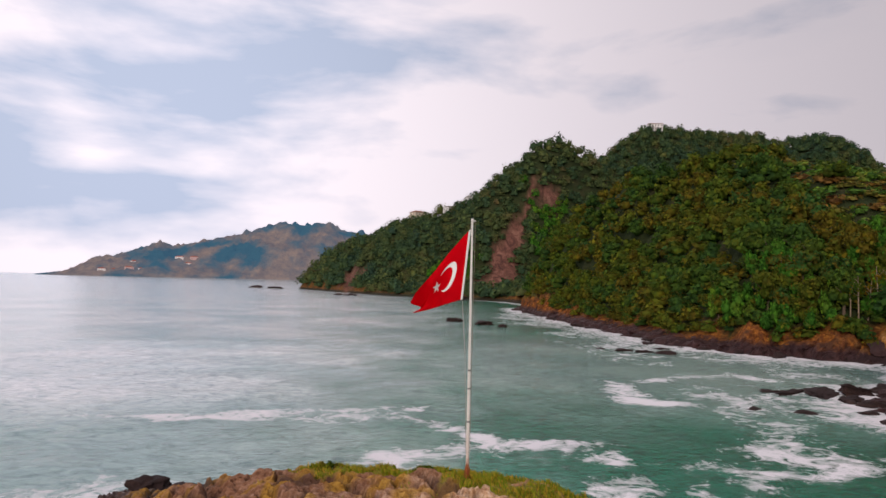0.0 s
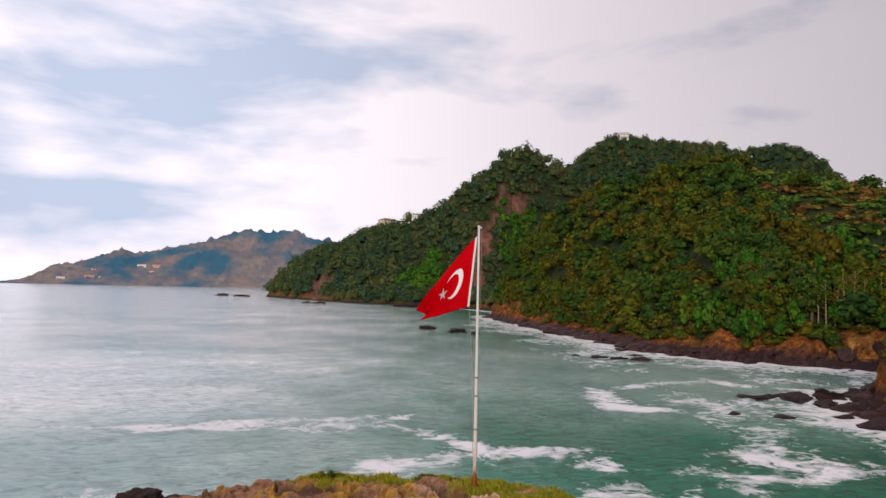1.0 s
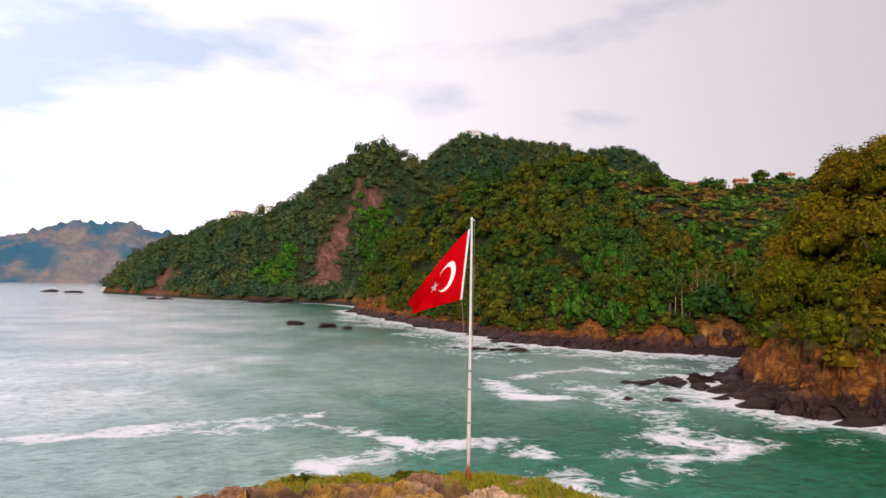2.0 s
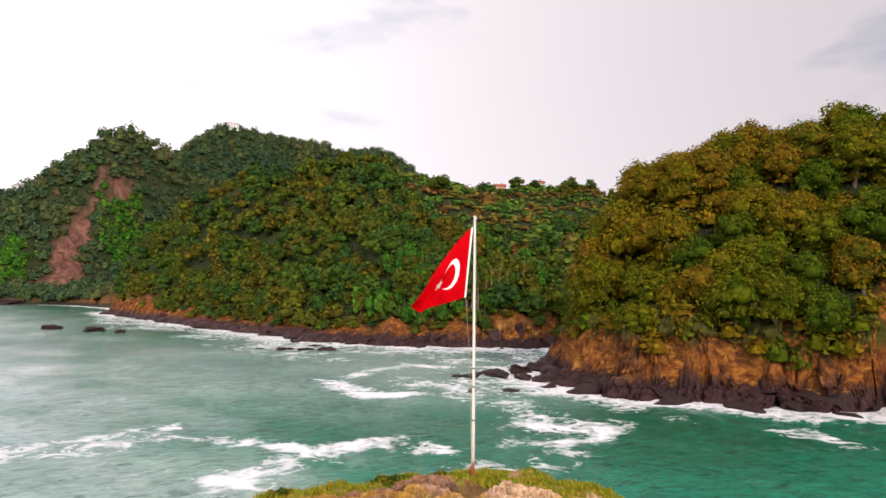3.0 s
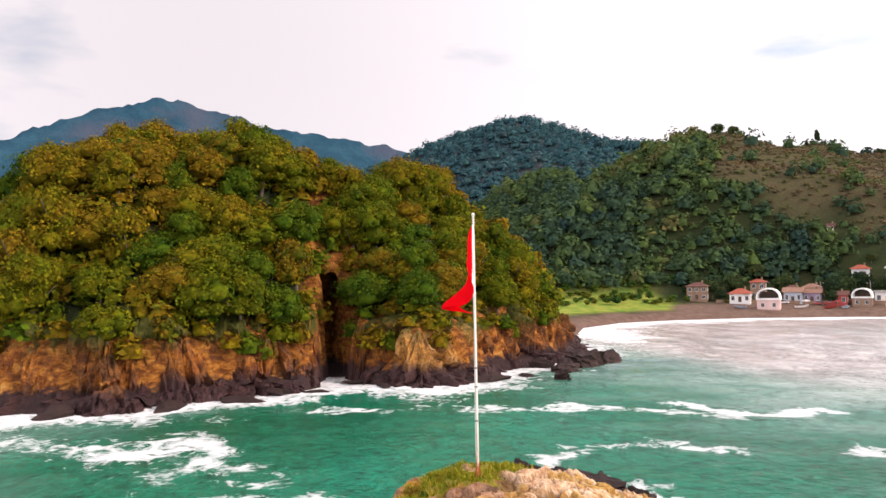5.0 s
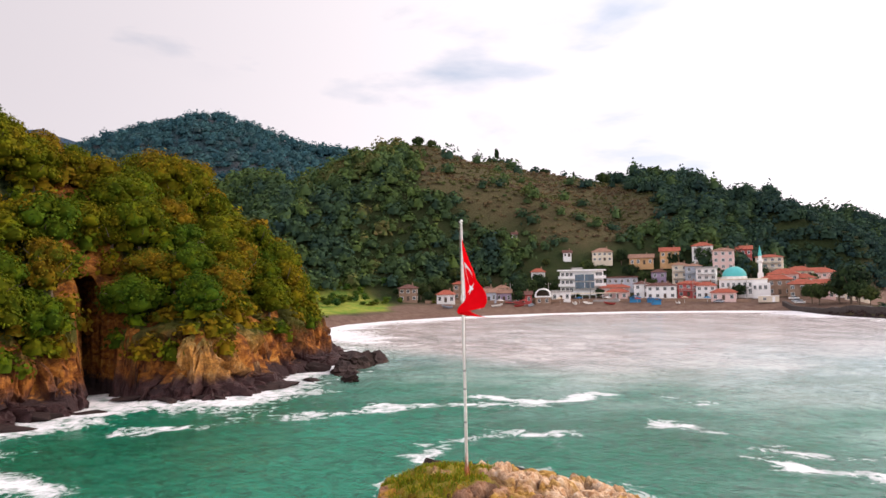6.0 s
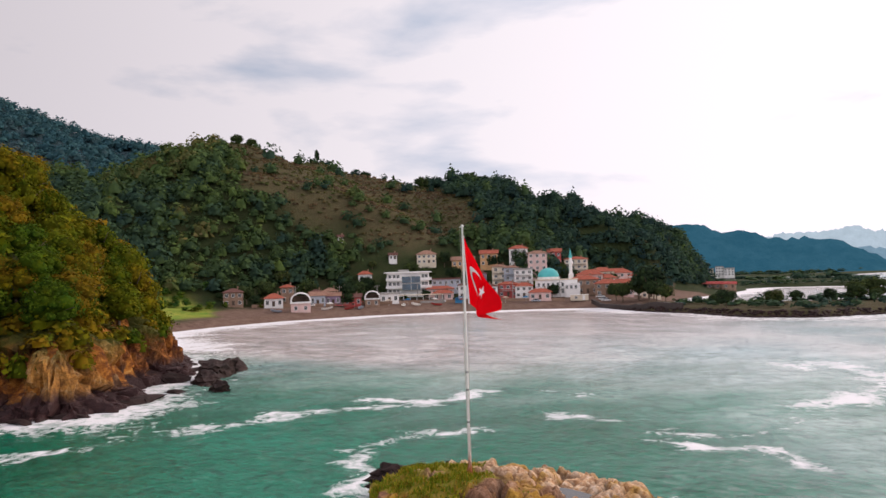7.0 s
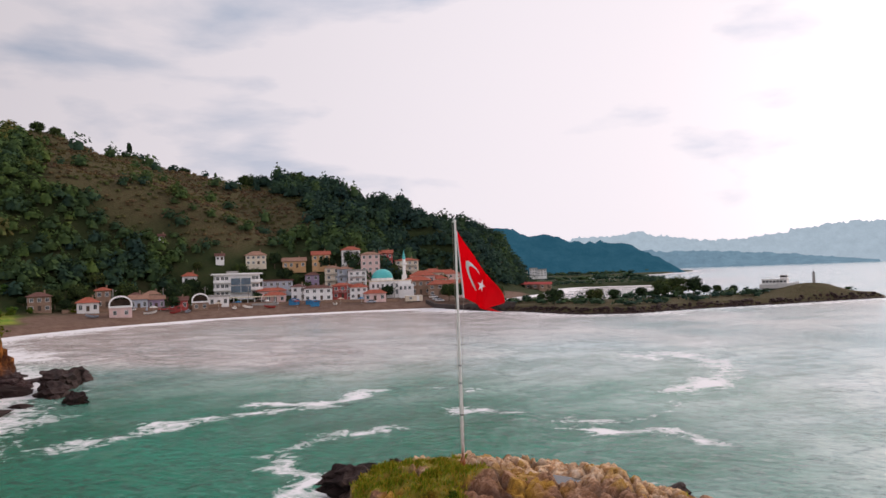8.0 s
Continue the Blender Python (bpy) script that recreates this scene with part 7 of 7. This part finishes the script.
def car(x, y, turn, mat, label):
    root = new("car")
    root.matrix_world = pose(x, y, ground_at(x, y), 0, 0, turn)
    bm = box_mesh(-1.6, 1.6, -0.65, 0.65, 0.25, 0.68, bevel=0.08)
    part("body", bm, mat, root)
    bm = bmesh.new()
    b0 = [bm.verts.new(p) for p in ((-1.0, -0.58, 0.68), (0.95, -0.58, 0.68), (0.95, 0.58, 0.68), (-1.0, 0.58, 0.68))]
    b1 = [bm.verts.new(p) for p in ((-0.7, -0.48, 1.08), (0.55, -0.48, 1.08), (0.55, 0.48, 1.08), (-0.7, 0.48, 1.08))]
    bm.faces.new(b1)
    for k in range(4):
        bm.faces.new((b0[k], b0[(k + 1) % 4], b1[(k + 1) % 4], b1[k]))
    cab = part("cabin", bm, GLASS, root)
    part("roof", box_mesh(-0.66, 0.5, -0.46, 0.46, 1.08, 1.13), mat, cab)
    for u in (-1.0, 1.0):
        for v in (-0.62, 0.62):
            bm = bmesh.new()
            limb(bm, (u, v - 0.08, 0.24), (u, v + 0.08, 0.24), 0.24, 0.24, 14)
            wheel = part("wheel", bm, TIMBER, root)
            bm = bmesh.new()
            limb(bm, (u, v - 0.1, 0.24), (u, v + 0.1, 0.24), 0.12, 0.12, 10)
            part("rim", bm, FRAME, wheel)
    tagged(root, label, "car", "parked cars")


car(115, -172, 30, WHITE, "white car parked by the quay trees")
car(111.5, -168, 35, worn("silver_car_paint", (0.45, 0.46, 0.48), 0.3, 0.05, 2, 0.6), "silver car parked by the quay trees")
car(109, -165.5, 32, WHITE, "white car parked by the quay trees")
car(176, -119, 60, WHITE, "white car parked behind the beach")
car(178.5, -116, 62, RED_WALL, "red car parked behind the beach")


def tarp(x, y, w, h, turn):
    """A beach stall under a sagging blue sheet on four poles."""
    root = new("beach_stall")
    root.matrix_world = pose(x, y, ground_at(x, y), 0, 0, facing(x, y, turn))
    bm = bmesh.new()
    n = 8
    g = [[bm.verts.new((w * (i / n - 0.5), w * 0.6 * (j / n - 0.5), h * (0.72 + 0.28 * (1 - abs(2 * i / n - 1)) - 0.12 * math.sin(math.pi * j / n)) + 0.05 * math.sin(5 * i + 3 * j))) for j in range(n + 1)] for i in range(n + 1)]
    for i in range(n):
        for j in range(n):
            bm.faces.new((g[i][j], g[i + 1][j], g[i + 1][j + 1], g[i][j + 1]))
    bmesh.ops.solidify(bm, geom=bm.faces[:], thickness=0.03)
    part("sheet", bm, TARP, root, "bright blue tarpaulin")
    part("side_sheet", box_mesh(-w * 0.48, w * 0.48, w * 0.26, w * 0.29, 0.1, h * 0.7), TARP, root, "bright blue tarpaulin")
    for u in (-0.47, 0.47):
        for v in (-0.28, 0.28):
            part("pole", box_mesh(w * u - 0.03, w * u + 0.03, w * v - 0.03, w * v + 0.03, -0.5, h * 0.72), TIMBER, root)
    tagged(root, "beach stall under a bright blue tarpaulin", "stall")


for k, (x, y) in enumerate(((181, -97), (176, -105.5), (168, -128), (159, -138), (155, -144), (131, -156))):
    car(x, y, 58 - 9 * k, (WHITE, RED_WALL, BLUE_GREY)[k % 3], ("white", "red", "grey blue")[k % 3] + " car parked behind the beach wall")


def utility_pole(x, y, h):
    root = new("utility_pole")
    root.matrix_world = pose(x, y, ground_at(x, y) - 0.4, 0, 0, facing(x, y))
    bm = bmesh.new()
    limb(bm, (0, 0, 0), (0, 0, h), 0.13, 0.09, 8)
    part("shaft", bm, CONCRETE, root)
    arm = part("cross_arm", box_mesh(-0.9, 0.9, -0.05, 0.05, h - 0.7, h - 0.58), TIMBER, root)
    for u in (-0.8, 0, 0.8):
        part("insulator", box_mesh(u - 0.05, u + 0.05, -0.05, 0.05, h - 0.58, h - 0.4), WHITE, arm)
    tagged(root, "grey utility pole with a cross arm behind the beach", "pole", "utility poles")


for x, y in ((185, -94), (179, -108), (173, -120), (166, -133), (154, -147), (141, -156), (127, -165)):
    utility_pole(x, y, 7.0)


def parasol(x, y, mat, label):
    root = new("parasol")
    root.matrix_world = pose(x, y, ground_at(x, y), 3, 2, 20 * x)
    bm = bmesh.new()
    limb(bm, (0, 0, -0.3), (0, 0, 2.3), 0.03, 0.03, 6)
    part("pole", bm, FRAME, root)
    bm = bmesh.new()
    top = bm.verts.new((0, 0, 2.4))
    ring = [bm.verts.new((1.3 * math.cos(6.283 * k / 10), 1.3 * math.sin(6.283 * k / 10), 1.85 + 0.05 * (k % 2))) for k in range(10)]
    for k in range(10):
        bm.faces.new((top, ring[k], ring[(k + 1) % 10]))
    bmesh.ops.solidify(bm, geom=bm.faces[:], thickness=0.02)
    part("canopy", bm, mat, root)
    tagged(root, label, "parasol", "beach parasols")


for k, (x, y) in enumerate(((173, -99), (170, -107), (166, -119), (163, -125), (158, -133), (149, -138), (139, -149), (133, -153))):
    parasol(x, y, (WHITE, RED_WALL, CREAM, TARP)[k % 4], ("white", "red", "cream", "blue")[k % 4] + " parasol standing on the beach")

tarp(152, -140, 3.8, 2.6, 0)
tarp(143.5, -141, 3.2, 2.4, 15)
tarp(148, -143, 2.6, 2.0, -10)


def container(x, y):
    root = new("site_cabin")
    root.matrix_world = pose(x, y, ground_at(x, y), 0, 0, facing(x, y, 5))
    bm = box_mesh(-3, 3, -1.1, 1.1, 0.15, 2.1, bevel=0.03)
    for k in range(24):
        u = -2.9 + k * 0.25
        box(bm, u, u + 0.1, -1.14, -1.09, 0.3, 2.0)
    part("body", bm, CREAM, root)
    part("roof", box_mesh(-3.1, 3.1, -1.2, 1.2, 2.1, 2.2), WHITE, root)
    window(root, Matrix.Translation((-1.2, -1.13, 0.9)), 0.8, 0.7)
    part("door", box_mesh(1.0, 1.8, -1.18, -1.12, 0.2, 1.9), WHITE, root)
    tagged(root, "cream ribbed site cabin on the beach", "cabin")


container(118.5, -164)


def rowboat(x, y, turn, mat, label):
    root = new("rowboat")
    root.matrix_world = pose(x, y, ground_at(x, y) + 0.05, 0, 8, turn)
    bm = bmesh.new()
    n, rows = 12, []
    for i in range(n + 1):
        s = i / n
        half = 0.75 * math.sin(math.pi * min(1, 0.12 + s * 0.88)) ** 0.6 * (1 if s < 0.95 else 0.5)
        keel = 0.10 + 0.35 * abs(2 * s - 1) ** 3
        u = 3.8 * (s - 0.5)
        rows.append([bm.verts.new(p) for p in ((u, -half, 0.75 + 0.2 * abs(2 * s - 1) ** 2), (u, -half * 0.7, keel + 0.1), (u, 0, keel), (u, half * 0.7, keel + 0.1), (u, half, 0.75 + 0.2 * abs(2 * s - 1) ** 2))])
    for r0, r1 in zip(rows, rows[1:]):
        for k in range(4):
            bm.faces.new((r0[k], r1[k], r1[k + 1], r0[k + 1]))
    bmesh.ops.solidify(bm, geom=bm.faces[:], thickness=0.05)
    part("hull", bm, mat, root)
    for u in (-0.8, 0.4):
        part("thwart", box_mesh(u, u + 0.22, -0.6, 0.6, 0.55, 0.6), TIMBER, root)
    tagged(root, label, "boat", "boats on the beach")


for k, (x, y) in enumerate(((172, -97), (169, -104), (168, -108), (162, -122), (160, -126), (155, -131), (176, -80), (139, -146))):
    rowboat(x, y, 40 + 37 * k, (WHITE, RED_WALL, BLUE_GREY, WHITE)[k % 4], ("white", "red", "grey blue", "white")[k % 4] + " rowing boat drawn up on the beach")


def wall_run(name, line, width, height, mat, label, sink=1.0):
    """A low wall along a line over the ground."""
    bm = bmesh.new()
    pts = []
    for (ax, ay), (bx, by) in zip(line, line[1:]):
        n = max(2, int(math.hypot(bx - ax, by - ay) / 2))
        pts += [(ax + (bx - ax) * k / n, ay + (by - ay) * k / n) for k in range(n)]
    pts.append(line[-1])
    rows = []
    for k, (x, y) in enumerate(pts):
        a, b = pts[max(k - 1, 0)], pts[min(k + 1, len(pts) - 1)]
        tx, ty = b[0] - a[0], b[1] - a[1]
        ln = math.hypot(tx, ty)
        nx, ny = -ty / ln * width / 2, tx / ln * width / 2
        z = max(ground_at(x, y), 0.2)
        rows.append([bm.verts.new(p) for p in ((x - nx, y - ny, z - sink), (x - nx, y - ny, z + height), (x + nx, y + ny, z + height), (x + nx, y + ny, z - sink))])
    for r0, r1 in zip(rows, rows[1:]):
        for k in range(4):
            bm.faces.new((r0[k], r1[k], r1[(k + 1) % 4], r0[(k + 1) % 4]))
    bm.faces.new(rows[0]); bm.faces.new(list(reversed(rows[-1])))
    bmesh.ops.recalc_face_normals(bm, faces=bm.faces)
    me = bpy.data.meshes.new(name)
    bm.to_mesh(me)
    bm.free()
    me.materials.append(mat)
    tagged(new(name, me), label, "wall", kind="structure")


wall_run("promenade_wall", [(188, -79), (183, -92), (178, -104), (172, -118), (163, -133), (152, -145), (138, -154), (124, -163)], 0.5, 1.0, BROWN, "low brown wall along the top of the beach")
wall_run("quay_wall", [(112, -162), (104, -157.5), (93, -150), (82, -143), (70, -138.5)], 1.2, 1.2, worn("dark_quay_stone", (0.06, 0.045, 0.04), 0.8, 0.4, 1), "dark stone quay wall below the trees", 3.0)


def far_bridge():
    root = new("bridge")
    root.matrix_world = pose(316, -1128, 0, 0, 0, facing(316, -1128, 8))
    part("deck", box_mesh(-34, 34, -4, 4, 6.5, 8.2), WHITE, root)
    for k in range(7):
        part("pier", box_mesh(-31 + k * 10.2, -29 + k * 10.2, -3, 3, -1, 6.5), CONCRETE, root)
    for v in (-3.9, 3.7):
        part("railing", box_mesh(-34, 34, v, v + 0.2, 8.2, 9.2), WHITE, root)
    tagged(root, "long white road bridge over the river", "bridge")


far_bridge()


def boathouses():
    for k in range(4):
        x, y = 119 + 5.5 * k, -298 - 4.0 * k
        house(x, y, 6.0, 5.0, 2.4, 1, 2, BROWN, RED_WALL, "gable", 1.0, label="low boathouse with a bright red roof on the lagoon", chimney=False, name="boathouse", category="boathouse", z=2.0)


boathouses()


def ferry():
    """The white two-decked boat laid up on the spit."""
    root = new("passenger_boat")
    root.matrix_world = pose(3, -187, ground_at(3, -187) - 0.2, 0, 0, facing(3, -187, -14))
    bm = bmesh.new()
    n, rows = 16, []
    for i in range(n + 1):
        s = i / n
        half = 1.5 * (1 - max(0, s - 0.62) ** 2 * 6.0) if s > 0.62 else 1.5
        half = max(half, 0.12)
        u = 11.0 * (s - 0.5)
        rows.append([bm.verts.new(p) for p in ((u, -half, 1.6 + 0.7 * s ** 3), (u, -half * 0.75, 0.4), (u, 0, 0.1), (u, half * 0.75, 0.4), (u, half, 1.6 + 0.7 * s ** 3))])
    for r0, r1 in zip(rows, rows[1:]):
        for k in range(4):
            bm.faces.new((r0[k], r1[k], r1[k + 1], r0[k + 1]))
        bm.faces.new((r0[0], r0[4], r1[4], r1[0]))
    bm.faces.new(rows[0])
    bmesh.ops.recalc_face_normals(bm, faces=bm.faces)
    part("hull", bm, WHITE, root)
    cab = part("saloon", box_mesh(-4.8, 2.4, -1.25, 1.25, 1.7, 3.0, bevel=0.05), WHITE, root)
    for k in range(7):
        part("pane", box_mesh(-4.5 + k, -3.8 + k, -1.29, -1.24, 2.1, 2.7), GLASS, cab)
    part("upper_deck", box_mesh(-5.0, 2.8, -1.4, 1.4, 3.0, 3.12), WHITE, root)
    wh = part("wheelhouse", box_mesh(0.4, 2.4, -0.9, 0.9, 3.12, 4.4, bevel=0.05), WHITE, root)
    part("pane", box_mesh(0.5, 2.44, -0.94, 0.94, 3.7, 4.15), GLASS, wh)
    bm = bmesh.new()
    for k in range(9):
        box(bm, -4.9 + k * 0.6, -4.86 + k * 0.6, -1.36, -1.32, 3.12, 3.9)
    box(bm, -4.9, 0.2, -1.37, -1.31, 3.86, 3.92)
    part("railing", bm, FRAME, root)
    bm = bmesh.new()
    limb(bm, (1.2, 0, 4.4), (1.2, 0, 6.2), 0.06, 0.03, 8)
    part("mast", bm, FRAME, root)
    tagged(root, "white two decked passenger boat laid up on the spit", "boat")


ferry()


def beacon():
    x, y = -6.5, -183.5
    root = new("beacon_tower")
    root.matrix_world = pose(x, y, ground_at(x, y) - 0.2, 0, 0, 20)
    bm = bmesh.new()
    limb(bm, (0, 0, 0), (0, 0, 2.9), 0.46, 0.36, 12)
    part("shaft", bm, CONCRETE, root)
    bm = bmesh.new()
    limb(bm, (0, 0, 2.9), (0, 0, 3.05), 0.5, 0.5, 12)
    part("gallery", bm, CONCRETE, root)
    bm = bmesh.new()
    limb(bm, (0, 0, 3.05), (0, 0, 3.5), 0.2, 0.16, 10)
    part("lantern", bm, GLASS, root)
    tagged(root, "small grey harbour beacon on the mound of the spit", "beacon")


beacon()


def spit_plants():
    rng = np.random.RandomState(77)
    lab = "dark spreading tree on the spit"
    kinds = [tree_kind(31, 5.0, 6.0, 8, 520, 0.55, LEAF_DARK_TREE, lab), tree_kind(32, 4.2, 5.0, 7, 420, 0.5, LEAF_DARK_TREE, lab), tree_kind(33, 8.5, 8.0, 9, 620, 0.7, LEAF_DARK_TREE, "tall dark tree by the quay")]
    lone = [(56, -134, 0, 0.95), (47, -145, 0, 0.8), (43, -148, 1, 0.9), (51, -150, 1, 0.9), (39, -160, 1, 0.9), (34, -168, 0, 0.9), (32, -179, 0, 1.25), (27, -181, 0, 1.2), (36, -176, 0, 1.1),
            (21, -190, 1, 0.8), (16, -186, 1, 0.75), (24, -186, 1, 0.85), (30, -172, 1, 0.8), (61, -146, 1, 0.7), (66, -150, 1, 0.7),
            (92, -163, 2, 1.35), (88, -160, 2, 0.85), (97, -166, 2, 0.9), (102, -164, 2, 0.8), (106, -167, 2, 0.75), (84, -158, 2, 0.7), (100, -171, 2, 0.9), (94, -170, 2, 0.9),
            (131, -166, 1, 1.15), (164, -158, 1, 0.9), (168, -140, 1, 0.8), (188, -128, 2, 0.9), (184, -120, 2, 0.85), (192, -104, 2, 0.9), (197, -90, 2, 0.9), (199, -80, 2, 0.8), (142, -178, 2, 0.8), (138, -190, 2, 0.9), (160, -186, 2, 0.9), (168, -178, 2, 0.8), (130, -205, 2, 0.9), (178, -112, 2, 1.0), (175, -108, 1, 1.1), (186, -150, 2, 0.8), (181, -153, 2, 0.9), (175, -163, 2, 0.8), (170, -163, 2, 0.75), (190, -82, 1, 0.9), (117, -180, 2, 0.75),
            (258, -256, 2, 1.2), (262, -250, 2, 1.0), (252, -258, 2, 1.1), (240, -250, 2, 1.2), (232, -252, 2, 1.1), (272, -127, 2, 0.7), (268, -132, 2, 0.55), (276, -122, 2, 0.5), (266, -240, 2, 1.0), (284, -214, 2, 0.8)]
    for x, y, k, f in lone:
        tagged(copy_thing(kinds[k], pose(x, y, ground_at(x, y) - (2.4 * f if x > 225 else 0.2), 0, 0, rng.uniform(0, 360)) @ Matrix.Diagonal((f, f, f, 1))), group="shore trees")
    x, y = scatter(rng, 116, 206, -222, -72, 5.2)
    h, d, steep = land_height(x, y, True)
    for px, py, ph, pd in zip(x, y, h, d):
        free = all(math.hypot(px - hx, py - hy) > hr + 2.2 for hx, hy, hr in HOUSE_SPOTS + [(180, -142, 8.5), (134, -173, 9), (166, -134, 9), (174, -88, 4), (170, -115, 4)])
        if pd > 27 and ph < 17 and free and rng.uniform(0, 1) < 0.62:
            f = rng.uniform(0.42, 0.85)
            tagged(copy_thing(kinds[rng.randint(3)], pose(px, py, ph - 0.2, 0, 0, rng.uniform(0, 360)) @ Matrix.Diagonal((f, f, f * rng.uniform(0.85, 1.2), 1))), group="village trees")
    slim = tree_kind(34, 8.0, 3.0, 7, 420, 0.5, LEAF_DARK_TREE, "slim cypress on the ridge")
    for x, y, f in ((300, -194, 1.0), (288, -160, 0.55), (282, -176, 0.5), (274, -226, 0.5)):
        tagged(copy_thing(slim, pose(x, y, ground_at(x, y) - 0.2, 0, 0, rng.uniform(0, 360)) @ Matrix.Diagonal((f, f, f, 1))), group="ridge trees")
    for kind in kinds + [slim]:
        for o in (*kind.children_recursive, kind):
            bpy.data.objects.remove(o)
    # low growth on the spit and the lagoon's banks
    x, y = scatter(rng, -26, 320, -620, -118, 4.0)
    h, d, steep = land_height(x, y, True)
    ok = (d > 5) & (h < 5.5) & (h > 1.0) & ((x < 80) & (y > -215) & (rolling(x, y, 14, 3) > 0.1) | ((y < -300) & (d < 26) & (rolling(x, y, 40, 3) > -0.3)))
    n = ok.sum()
    wood("spit_scrub", "low dark scrub along the spit and lagoon", x[ok], y[ok], h[ok] - 0.3, np.stack([rng.uniform(2.5, 5.5, n), rng.uniform(1.2, 3.2, n)], -1), rng, SPECK_KINDS, LEAF_DARK, rng.uniform(0, 0.45, n))
    x, y = scatter(rng, 120, 700, -1240, -390, 22)
    h, d, steep = land_height(x, y, True)
    ok = (d > 12) & (rolling(x, y, 160, 3) > 0.0)
    n = ok.sum()
    wood("river_plain_wood", "scattered trees on the river plain", x[ok], y[ok], h[ok] - 0.6, np.stack([rng.uniform(10, 20, n), rng.uniform(3, 7, n)], -1), rng, SPECK_KINDS, LEAF_DARK, rng.uniform(0, 0.5, n))
    # garden shrubs in the village and green growth behind the field
    x, y = scatter(rng, 118, 225, -215, -20, 5.0)
    h, d, steep = land_height(x, y, True)
    ok = (d > 22) & (h < 12) & (steep < 0.6) & ((rolling(x, y, 18, 1) > 0.15) | (y > -62)) & ~cleared(x, y)
    n = ok.sum()
    wood("garden_scrub", "green shrubs between the houses and behind the field", x[ok], y[ok], h[ok] - 0.3, np.stack([rng.uniform(2.5, 5, n), rng.uniform(1.5, 3.4, n)], -1), rng, FAR_KINDS, LEAF_STUFF, rng.uniform(0.0, 0.6, n))


spit_plants()


def riprap():
    """The rough boulders that face the spit, as one heap."""
    rng = np.random.RandomState(91)
    iv, it = ico()
    line = np.array([(100, -154), (82, -141), (65, -135), (45, -122), (32, -125), (22, -141), (0, -164), (-24, -192)], float)
    seg = np.hypot(*np.diff(line, axis=0).T)
    s = np.concatenate([[0], np.cumsum(seg)])
    vs, ts = [], []
    for k in range(1500):
        q = rng.uniform(0, s[-1])
        x, y = np.interp(q, s, line[:, 0]) + rng.normal(0.2, 0.7), np.interp(q, s, line[:, 1]) - rng.uniform(-0.6, 1.8)
        z = max(ground_at(x, y) - 0.1, 0.0)
        a = rng.uniform(0.25, 0.75)
        v = iv * np.array([a * rng.uniform(0.8, 1.6), a, a * rng.uniform(0.4, 0.75)]) * rng.uniform(0.75, 1.15, (len(iv), 1))
        t = rng.uniform(0, 6.283)
        v = np.stack([v[:, 0] * math.cos(t) - v[:, 1] * math.sin(t) + x, v[:, 0] * math.sin(t) + v[:, 1] * math.cos(t) + y, v[:, 2] + z], -1)
        ts.append(it + len(vs) * len(iv))
        vs.append(v)
    me = arrays_to_mesh("riprap", np.concatenate(vs), np.zeros((0, 4), int), np.concatenate(ts), WET_ROCK)
    tagged(new("riprap", me), "dark boulders heaped along the edge of the spit", "rocks", kind="stuff")


riprap()


# ---- from plan units to metres ----
for ob in list(scene.objects):
    if ob.parent is None and ob.type not in {"CAMERA", "LIGHT"}:
        ob.matrix_basis = Matrix.Scale(PLAN, 4) @ ob.matrix_basis
